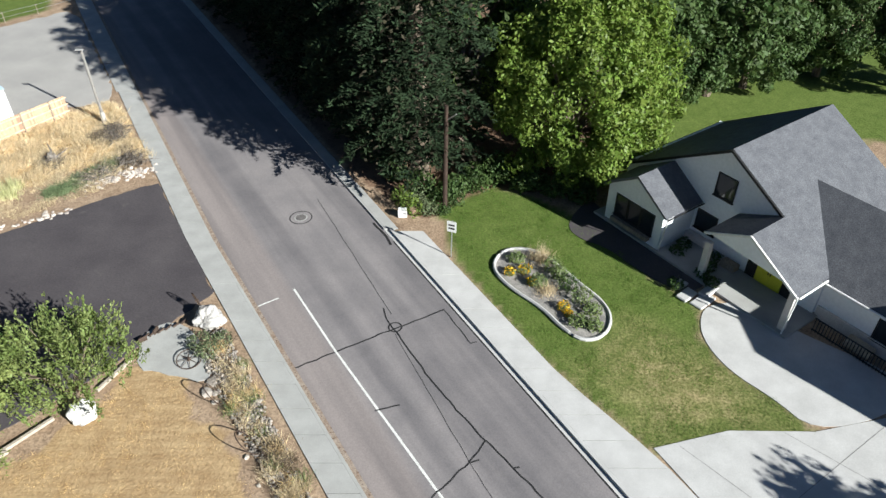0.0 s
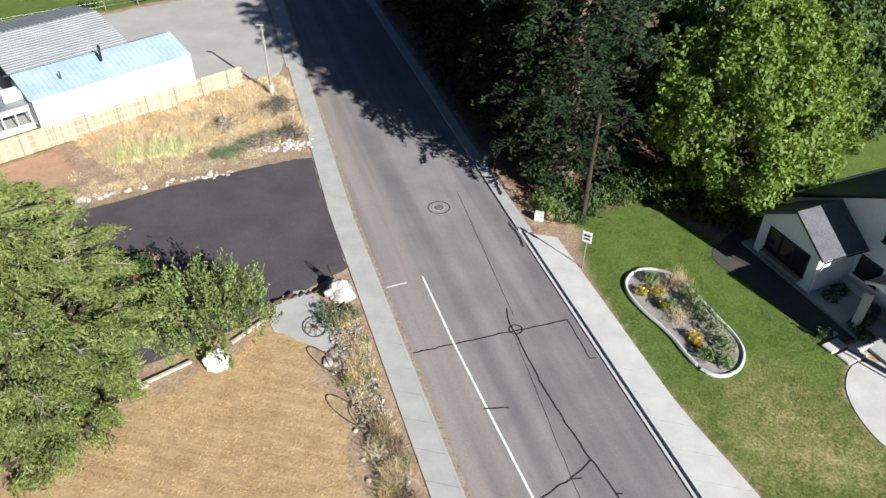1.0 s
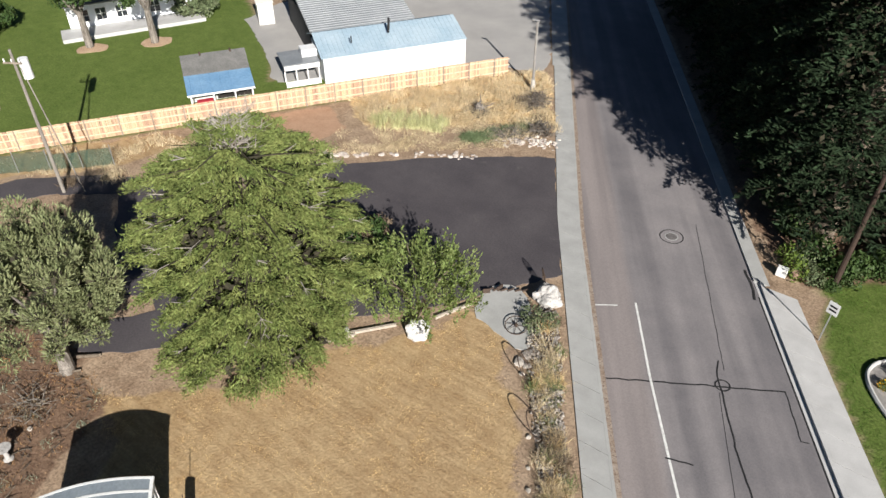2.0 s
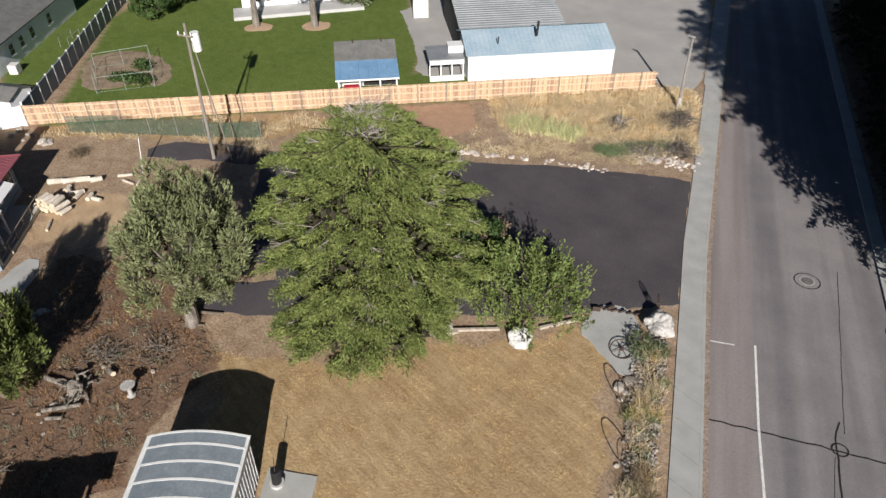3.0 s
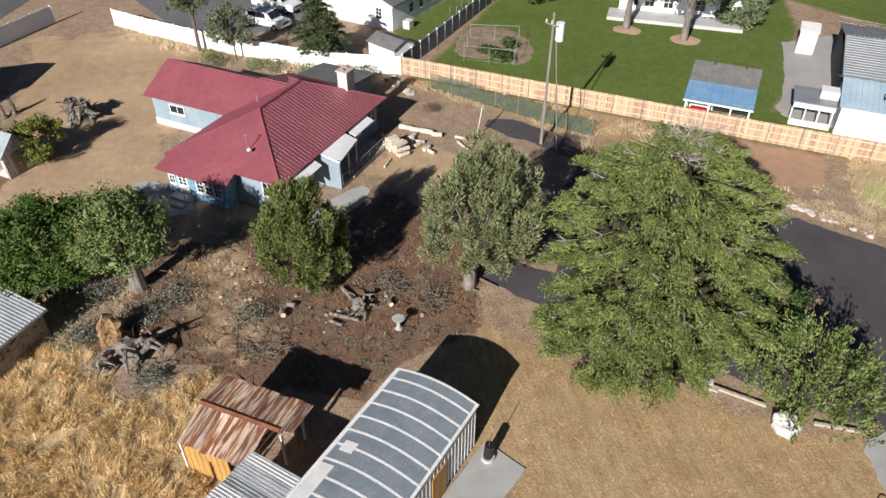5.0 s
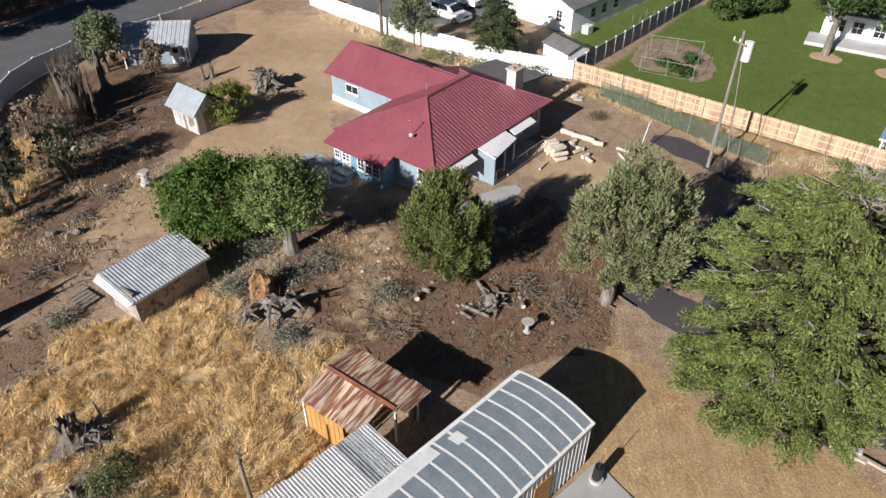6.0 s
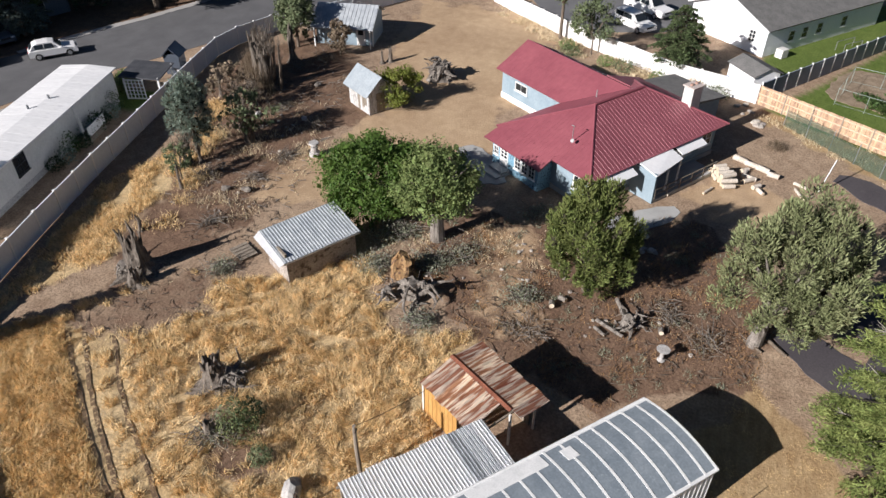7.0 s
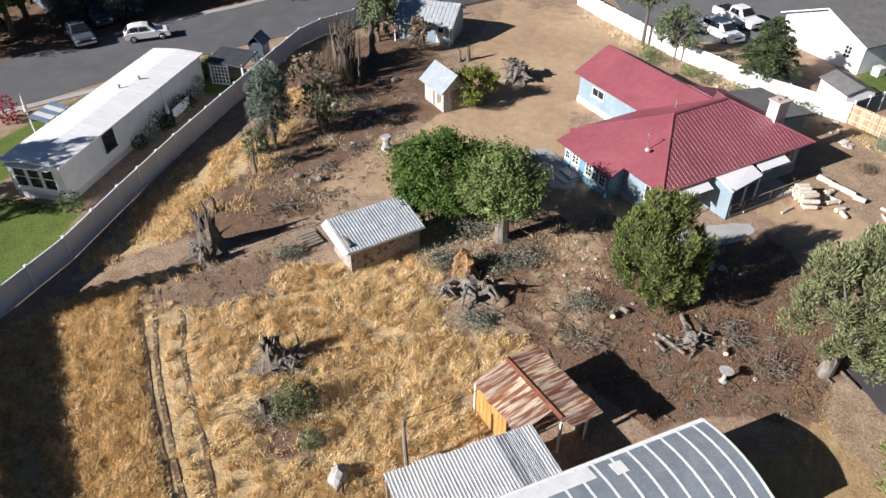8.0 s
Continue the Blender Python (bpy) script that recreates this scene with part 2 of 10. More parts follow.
# ---- building helpers ----
def mesh_np(name, verts, faces, material):
    """A mesh from arrays: verts (n, 3), faces (m, k)."""
    me = bpy.data.meshes.new(name)
    verts, faces = np.asarray(verts, np.float32), np.asarray(faces, np.int32)
    k = faces.shape[1]
    me.vertices.add(len(verts))
    me.vertices.foreach_set("co", verts.ravel())
    me.loops.add(faces.size)
    me.loops.foreach_set("vertex_index", faces.ravel())
    me.polygons.add(len(faces))
    me.polygons.foreach_set("loop_start", np.arange(0, faces.size, k, dtype=np.int32))
    me.update(calc_edges=True)
    me.materials.append(material)
    return me


def part(name, bm, material, parent, label=""):
    """Links a bmesh (or a finished mesh) as one object under its thing."""
    if isinstance(bm, bmesh.types.BMesh):
        me = bpy.data.meshes.new(name)
        bm.to_mesh(me)
        bm.free()
        me.materials.append(material)
    else:
        me = bm
    ob = new(name, me)
    ob.parent = parent
    if label:
        ob["label"] = label
    return ob


def thing(name, label, category, x=0.0, y=0.0, z=0.0, rz=0.0, group="", kind=""):
    ob = new(name)
    ob.empty_display_size = 0.3
    ob.matrix_basis = pose(x, y, z, 0, 0, rz)
    return tagged(ob, label, category, group, kind)


def solid(name, bm, material, label, category="", group="", kind=""):
    me = bpy.data.meshes.new(name)
    bm.to_mesh(me)
    bm.free()
    me.materials.append(material)
    return tagged(new(name, me), label, category, group, kind)


def box(bm, x0, x1, y0, y1, z0, z1, m=None, bevel=0.0):
    v = [bm.verts.new((x, y, z)) for z in (z0, z1) for y in (y0, y1) for x in (x0, x1)]
    fs = [bm.faces.new([v[i] for i in q]) for q in ((0, 2, 3, 1), (4, 5, 7, 6), (0, 1, 5, 4), (2, 6, 7, 3), (0, 4, 6, 2), (1, 3, 7, 5))]
    if bevel:
        es = list({e for f in fs for e in f.edges})
        got = bmesh.ops.bevel(bm, geom=es, offset=bevel, segments=1, affect="EDGES", profile=0.5)
        v = [w for w in {w for f in got["faces"] for w in f.verts} | {w for w in v if w.is_valid}]
    if m is not None:
        for w in v:
            w.co = m @ w.co
    return v


def bx(x0, x1, y0, y1, z0, z1, m=None, bevel=0.0):
    bm = bmesh.new()
    box(bm, x0, x1, y0, y1, z0, z1, m, bevel)
    return bm


def slab(bm, pts, thick, down=True):
    """A plate on a polygon of 3D points (counter-clockwise from outside), thickened inwards."""
    p = [Vector(q) for q in pts]
    n = sum(((p[i] - p[0]).cross(p[i + 1] - p[0]) for i in range(1, len(p) - 1)), Vector()).normalized()
    a = [bm.verts.new(q) for q in p]
    b = [bm.verts.new(q - n * thick) for q in p]
    bm.faces.new(a)
    bm.faces.new(b[::-1])
    for i in range(len(p)):
        j = (i + 1) % len(p)
        bm.faces.new((a[j], a[i], b[i], b[j]))
    return n


def roof(name, pts, material, parent, thick=0.12, rib=0.0, rib_w=0.05, rib_h=0.04, label="", seed=0):
    """A roof plane; its first edge is the eave. rib: spacing of ribs that run up from the eave to the plane's bounds."""
    bm = bmesh.new()
    n = slab(bm, pts, thick)
    sheet_ = part(name, bm, material, parent, label)
    if rib:
        p = [Vector(q) for q in pts]
        o, s = p[0], (p[1] - p[0]).normalized()
        w = n.cross(s).normalized()
        uv = [((q - o).dot(s), (q - o).dot(w)) for q in p]
        lo, hi = min(a for a, _ in uv), max(a for a, _ in uv)
        a = lo + rib * 0.5
        while a < hi:
            ws = []
            for i in range(len(uv)):
                (a0, w0), (a1, w1) = uv[i], uv[(i + 1) % len(uv)]
                if (a0 - a) * (a1 - a) < 0:
                    ws.append(w0 + (w1 - w0) * (a - a0) / (a1 - a0))
            if len(ws) >= 2 and max(ws) - min(ws) > 0.15:
                w0, w1 = min(ws) + 0.02, max(ws) - 0.04
                q = [o + s * (a + ds) + w * ww + n * h for ww in (w0, w1) for ds, h in ((-rib_w, 0), (-rib_w * 0.4, rib_h), (rib_w * 0.4, rib_h), (rib_w, 0))]
                bm = bmesh.new()
                v = [bm.verts.new(c) for c in q]
                for i in range(3):
                    bm.faces.new((v[i], v[i + 1], v[i + 5], v[i + 4]))
                bm.faces.new((v[3], v[2], v[1], v[0]))
                bm.faces.new((v[4], v[5], v[6], v[7]))
                part("rib", bm, material, sheet_)
            a += rib
    return sheet_


def tube(bm, pts, radii, sides=8, cap=True):
    """A round, tapering limb along points."""
    pts = [Vector(p) for p in pts]
    if not hasattr(radii, "__len__"):
        radii = [radii] * len(pts)
    rings = []
    for i, p in enumerate(pts):
        d = (pts[min(i + 1, len(pts) - 1)] - pts[max(i - 1, 0)]).normalized()
        a = d.orthogonal().normalized() if abs(d.z) < 0.9 else Vector((1, 0, 0)).cross(d).normalized()
        b = d.cross(a)
        rings.append([bm.verts.new(p + (a * math.cos(k * math.tau / sides) + b * math.sin(k * math.tau / sides)) * radii[i]) for k in range(sides)])
    for r, q in zip(rings, rings[1:]):
        for k in range(sides):
            bm.faces.new((r[k], r[(k + 1) % sides], q[(k + 1) % sides], q[k]))
    if cap:
        bm.faces.new(rings[0][::-1])
        bm.faces.new(rings[-1])


def stick(a, b, r, r2=None, sides=8):
    bm = bmesh.new()
    tube(bm, [a, b], [r, r if r2 is None else r2], sides)
    return bm


def inside(P, poly):
    """Which rows of P (n, 2) lie in a polygon, and how far each is from its edge."""
    x, y = P[:, 0], P[:, 1]
    hit, d = np.zeros(len(P), bool), np.full(len(P), 1e9)
    for (x0, y0), (x1, y1) in zip(poly, poly[1:] + poly[:1]):
        c = (y0 > y) != (y1 > y)
        hit ^= c & (x < (x1 - x0) * (y - y0) / ((y1 - y0) or 1e-9) + x0)
        L = (x1 - x0) ** 2 + (y1 - y0) ** 2 or 1e-9
        t = np.clip(((x - x0) * (x1 - x0) + (y - y0) * (y1 - y0)) / L, 0, 1)
        d = np.minimum(d, np.hypot(x - x0 - t * (x1 - x0), y - y0 - t * (y1 - y0)))
    return hit, d


def outline(pts, step=0.4, jag=0.1, seed=0, smooth=2):
    """A closed outline, rounded off, cut into short steps and roughened."""
    p = [Vector((*q, 0)) for q in pts]
    for _ in range(smooth):
        p = [q for a, b in zip(p, p[1:] + p[:1]) for q in (a.lerp(b, 0.25), a.lerp(b, 0.75))]
    out = []
    for a, b in zip(p, p[1:] + p[:1]):
        n = max(1, int((b - a).length / step))
        for i in range(n):
            q = a.lerp(b, i / n)
            out.append(q + jag * Vector((noise.noise(q * 0.9 + Vector((seed, 0, 3))), noise.noise(q * 0.9 + Vector((0, seed, 9))), 0)) + 0.4 * jag * Vector((noise.noise(q * 4), noise.noise(q * 4 + Vector((5, 5, 5))), 0)))
    return out


def sheet(name, pts, z, material, label, category="", jag=0.1, smooth=2, seed=0, thick=0.05, kind="structure"):
    """A flat piece of ground laid on the soil."""
    bm = bmesh.new()
    p = outline(pts, 0.4, jag, seed, smooth) if jag or smooth else [Vector((*q, 0)) for q in pts]
    p = [Vector((q.x, q.y, z)) for q in p]
    area = sum(a.x * b.y - b.x * a.y for a, b in zip(p, p[1:] + p[:1]))
    if area < 0:
        p.reverse()
    slab(bm, p, thick)
    return solid(name, bm, material, label, category, kind=kind)


def quads(P, size, rng, up=0.0, ratio=0.55, flat=0.0, face=None, jitter=0.55, axis=None):
    """Leaf cards at points P: each a bent quad with a turn of its own. up: how far leaf tips rise; flat: how level the cards lie; face: the way each card looks."""
    n = len(P)
    a = rng.normal(size=(n, 3))
    a[:, 2] = a[:, 2] * (1 - flat) + up
    a /= np.linalg.norm(a, axis=1, keepdims=True) + 1e-9
    r = rng.normal(size=(n, 3))
    r[:, 2] *= 1 - flat
    b = np.cross(a, r)
    if flat:
        b = np.cross(np.array([0, 0, 1.0]) + (1 - flat) * rng.normal(size=(n, 3)), a)
    if axis is not None:
        a = axis / (np.linalg.norm(axis, axis=1, keepdims=True) + 1e-9) + jitter * rng.normal(size=(n, 3)) * 0.6
        a[:, 2] += up
        a /= np.linalg.norm(a, axis=1, keepdims=True) + 1e-9
        b = np.cross(a, rng.normal(size=(n, 3)) * (1 - flat) + np.array([0, 0, 1.6 * flat]))
    if face is not None:
        nn = face / (np.linalg.norm(face, axis=1, keepdims=True) + 1e-9) + jitter * rng.normal(size=(n, 3))
        b = np.cross(nn, a)
        b /= np.linalg.norm(b, axis=1, keepdims=True) + 1e-9
        a = np.cross(b, nn)
        a /= np.linalg.norm(a, axis=1, keepdims=True) + 1e-9
    b /= np.linalg.norm(b, axis=1, keepdims=True) + 1e-9
    s = size * rng.uniform(0.6, 1.35, (n, 1))
    a, b = a * s, b * s * ratio
    V = np.stack([P - a * 0.5, P - b * 0.5 + a * 0.05, P + a * 0.55, P + b * 0.5 + a * 0.05], 1).reshape(-1, 3)
    F = np.arange(4 * n).reshape(n, 4)
    return V, F


def blades(P, h, w, rng, lean=0.35):
    """Grass blades (thin triangles) standing at points P."""
    n = len(P)
    az = rng.uniform(0, math.tau, n)
    d = np.stack([np.cos(az), np.sin(az), np.zeros(n)], 1)
    hh = h * rng.uniform(0.5, 1.2, (n, 1))
    tip = P + np.array([0, 0, 1.0]) * hh + rng.normal(size=(n, 3)) * lean * hh * np.array([1, 1, 0.15])
    V = np.stack([P - d * w, P + d * w, tip], 1).reshape(-1, 3)
    return V, np.arange(3 * n).reshape(n, 3)


def in_poly(poly, n, rng):
    """n random points in a polygon."""
    q = np.array(poly)
    lo, hi = q.min(0), q.max(0)
    out = np.zeros((0, 2))
    while len(out) < n:
        p = rng.uniform(lo, hi, (n * 2, 2))
        out = np.concatenate([out, p[inside(p, poly)[0]]])
    return out[:n]


def rock_mesh(name, material, seed, flat=0.7, fine=2):
    rng = random.Random(seed)
    bm = bmesh.new()
    bmesh.ops.create_icosphere(bm, subdivisions=fine, radius=0.5)
    o = Vector((rng.uniform(0, 50), rng.uniform(0, 50), seed))
    for v in bm.verts:
        v.co *= 1 + 0.45 * noise.noise(v.co * 2.2 + o) + 0.15 * noise.noise(v.co * 6 + o) + 0.06 * noise.noise(v.co * 13 + o)
        v.co.z = max(v.co.z * flat, -0.22) + 0.2
    me = bpy.data.meshes.new(name)
    bm.to_mesh(me)
    bm.free()
    me.materials.append(material)
    return me

# ---- the ground: one sheet, its soils mixed by zones ----
def lk(y):
    return -3.6 - 0.6205 * (y - 18.3) + 0.055 * max(0.0, y - 36.0)


def rk(y):
    return 5.3 - 0.59 * (y - 22.4)


YARD = [(-27.9, 9.1), (-24.9, 11.2), (-21.0, 14.3), (-20.6, 17.9), (-18.2, 20.9), (-15.8, 24.9), (-13.7, 24.6), (-9.1, 19.0), (-2, 6), (-12, 4), (-15.6, 7.9), (-18.9, 6.8), (-22.6, 6.8)]
CHIPS = [(-37, -9), (-37.4, 1.0), (-39.4, 2.6), (-41.2, 4.4), (-40.0, 6.6), (-37.4, 8.4), (-35.6, 10.6), (-32.0, 10.6), (-29.2, 9.6), (-26.8, 9.3), (-25.4, 5.6), (-22.7, 2.0), (-24.5, -3.5), (-27, -7), (-31, -11)]
LOGYARD = [(-48.5, 7.2), (-46.0, 11.6), (-42.6, 10.4), (-41.2, 6.7), (-44.0, 4.8)]
REDPATCH = [(-42.8, 34.6), (-39.8, 38.9), (-36.1, 37.0), (-36.8, 32.3)]
GOLDPATCH = [(-40.2, 41.2), (-30.5, 53.6), (-28.3, 55.4), (-24.7, 50.0), (-22.2, 46.2), (-26.0, 45.4), (-28.4, 43.4), (-34.6, 38.2)]
GOLDEN = [(-17.4, -30.9), (-20.4, -27.7), (-26.5, -22.5), (-25.8, -19.6), (-30.6, -13.2), (-24.5, -9.2), (-26.2, -5.2), (-23.4, -5.5), (-15.6, -4.2), (-6, -6), (-2, -22), (-12, -31)]
STRIP = [(-19, -31.6), (-25.2, -28.6), (-28.5, -30.0), (-32.7, -29.9), (-37.5, -32.9), (-31.7, -34.6), (-24, -33.0)]
BROWN = [(-64, -34), (-60, -28), (-54, -25.5), (-48.5, -20.8), (-45, -22), (-41, -23.5), (-33.2, -22.0), (-29, -23.5), (-34.9, -30.7), (-45, -36), (-52, -38)]
SAND = [(-41, -12), (-44, -21), (-48.4, -20.1), (-56, -22), (-63, -25), (-76, -26), (-75, -11), (-60, -8), (-52, -11), (-46, -9.6)]
SAND2 = [(-33.2, -24), (-41.7, -23.5), (-38, -19.0), (-35.3, -18.6)]
LAWN_R = [(-0.6, 38.6), (0.2, 38.2), (0.6, 34.3), (4.9, 26.2), (9.7, 19.9), (17.6, 21.0), (16.5, 23.0), (14.6, 25.0), (13.9, 27.4), (14.6, 29.8), (12.5, 32.3), (10.4, 36.0), (8.3, 39.2), (6.0, 41.0), (3.6, 42.2), (1.4, 40.6)]
DRYLAWN = [(8, 24.8), (10, 21.0), (15.8, 21.3), (15.5, 23.5), (12.5, 26.5), (10.5, 28.0)]
LAWN_R2 = [(14, 43), (30, 50), (45, 44), (45, 70), (10, 66)]
LAWN_N = [(-59.5, 10.3), (-31.5, 52.5), (-44, 48), (-47.6, 39.2), (-50.0, 42), (-64, 52), (-82, 60), (-95, 45), (-80, 24), (-66, 15)]
LAWN_NW = [(-62.6, 10.0), (-74.5, 19.5), (-90, 32), (-96, 28), (-80, 13), (-69, 9.8)]
LAWN_SW = [(-14, -33), (-19.8, -34.6), (-24.2, -36.5), (-22.6, -45), (-8, -48)]
LAWN_S2 = [(-42, -38.5), (-46, -39.2), (-45.5, -47), (-42, -46)]
LAWN_S3 = [(-22, -44.2), (-42, -48.2), (-40, -50.3), (-20, -50.5)]
LAWN_FAR = [(-44, 78), (-54, 66.5), (-75, 55), (-90, 80), (-60, 95), (-47, 90)]
GREENWEED = [(-27.6, 41.2), (-26.1, 45.4), (-23.8, 43.6), (-25.8, 39.7)]
FENCEROW = [(-58, 9.5), (-46, 22), (-44, 28), (-47.5, 27.5), (-59.5, 11.5)]
ROADSTRIP = [(-13.6, 29.2), (-12.5, 28.7), (-10.5, 25.6), (-9.0, 23.0), (-7.0, 19.8), (-5.4, 17.0), (-1.8, 11.0), (-3.4, 11.0), (-6.8, 17.1), (-9.0, 20.1), (-11.1, 23.2), (-12.2, 25.0)]
WOODFLOOR = [(-1.2, 38.2), (-6.2, 43.6), (-30, 84), (10, 84), (30, 52), (12, 44), (4.1, 41.6)]

rng = np.random.default_rng(4)
gx = np.concatenate([[-1600, -500, -200, -130], np.arange(-104, 48.1, 0.5), [70, 120, 200, 500, 1600]])
gy = np.concatenate([[-1600, -500, -200, -110], np.arange(-80, 100.1, 0.5), [120, 200, 500, 1600]])
X, Y = np.meshgrid(gx, gy)
nx, ny = len(gx), len(gy)
P2 = np.stack([X.ravel(), Y.ravel()], 1)
nz = np.array([noise.noise((x * 0.55, y * 0.55, 0.0)) + 0.5 * noise.noise((x * 1.7, y * 1.7, 4.0)) for x, y in P2])


def zone(poly, soft=0.8, rag=1.0):
    """How far each ground point belongs to a zone, 0 to 1, with a ragged edge."""
    hit, d = inside(P2, poly)
    s = np.where(hit, d, -d) + rag * nz
    return np.clip(s / soft + 0.5, 0, 1)


def top(*zs):
    out = np.zeros(len(P2))
    for q in zs:
        out = np.maximum(out, q)
    return out


BROWN2 = [(-23.8, -26.8), (-27.1, -24.1), (-34.4, -22.9), (-39.4, -27.6), (-33.0, -30.0), (-27.0, -29.4)]
# the far yard is coloured brown in place of the tree shadow over it
FARSHADE = [(-36, -63), (-49, -58.6), (-60, -53.5), (-85, -44), (-95, -55), (-60, -85), (-36, -85)]
BUSHSPOT = [(-16.5, -16.1), (-17.7, -15.1), (-16.5, -12.6), (-15.0, -11.2), (-13.5, -12.5), (-14.0, -14.3)]
BARE = [(-20.3, -27.4), (-23.0, -25.4), (-26.5, -22.9), (-25.8, -20.1), (-23.4, -19.9), (-21.3, -21.1), (-19.3, -23.1), (-19.0, -25.6)]
z_straw = top(zone(YARD), zone(FENCEROW, 1.2))
z_gold = top(zone(GOLDEN, 1.0, 1.2) * (1 - 0.9 * zone(BARE, 1.5, 1.6)) * (1 - zone(BUSHSPOT, 0.8, 0.8)), zone(STRIP, 0.8), zone(GOLDPATCH, 1.5))
z_brown = top(zone(CHIPS, 1.0, 1.4), zone(BROWN, 1.5, 1.5), zone(BROWN2, 1.5, 1.5), zone(WOODFLOOR, 0.6, 0.4), 0.7 * zone(ROADSTRIP, 0.5, 0.4), zone(FARSHADE, 2.0, 1.0), 0.55 * zone(BARE, 1.5, 1.6), 0.8 * zone(BUSHSPOT, 0.8, 0.8))
TANSPOT = [(-35.8, -7.4), (-37.0, -4.4), (-33.4, -3.2), (-32.2, -5.4)]
PALESOIL = [(-35.6, -8.5), (-37.2, -4.7), (-32.0, -3.0), (-27.3, -1.0), (-25.3, -4.4), (-28.0, -6.4)]
z_sand = top(zone(TANSPOT, 1.2, 1.0), 0.5 * zone(PALESOIL, 1.5, 1.2), zone(SAND, 2.0, 1.8), zone(SAND2, 1.5), zone(LOGYARD, 1.0))
z_green = top(zone(LAWN_R, 0.25, 0.08), zone(LAWN_R2, 0.8), zone(LAWN_N, 0.3, 0.1), zone(LAWN_NW, 0.3, 0.1), zone(LAWN_SW, 0.3, 0.1), zone(LAWN_S2, 0.3, 0.1), zone(LAWN_S3, 0.3, 0.1), zone(LAWN_FAR, 0.6, 0.3))
z_dry = zone(DRYLAWN, 4.0, 1.2)
z_red = zone(REDPATCH, 0.7, 0.5)
lx, rx = -3.6 - 0.6205 * (P2[:, 1] - 18.3) + 0.055 * np.maximum(0.0, P2[:, 1] - 36.0), rk(P2[:, 1])
under = (P2[:, 0] > lx - 0.9) & (P2[:, 0] < rx + 0.25) & (P2[:, 1] > -120) & (P2[:, 1] < 125)
rough = np.maximum(z_gold, np.maximum(z_brown, 0.4))
ZZ = np.where(under, -0.35, -0.02 - 0.05 * np.abs(nz) * rough * (1 - z_green))
V = np.stack([P2[:, 0], P2[:, 1], ZZ], 1)
ii = (np.arange(ny - 1)[:, None] * nx + np.arange(nx - 1)[None]).ravel()
F = np.stack([ii, ii + 1, ii + nx + 1, ii + nx], 1)


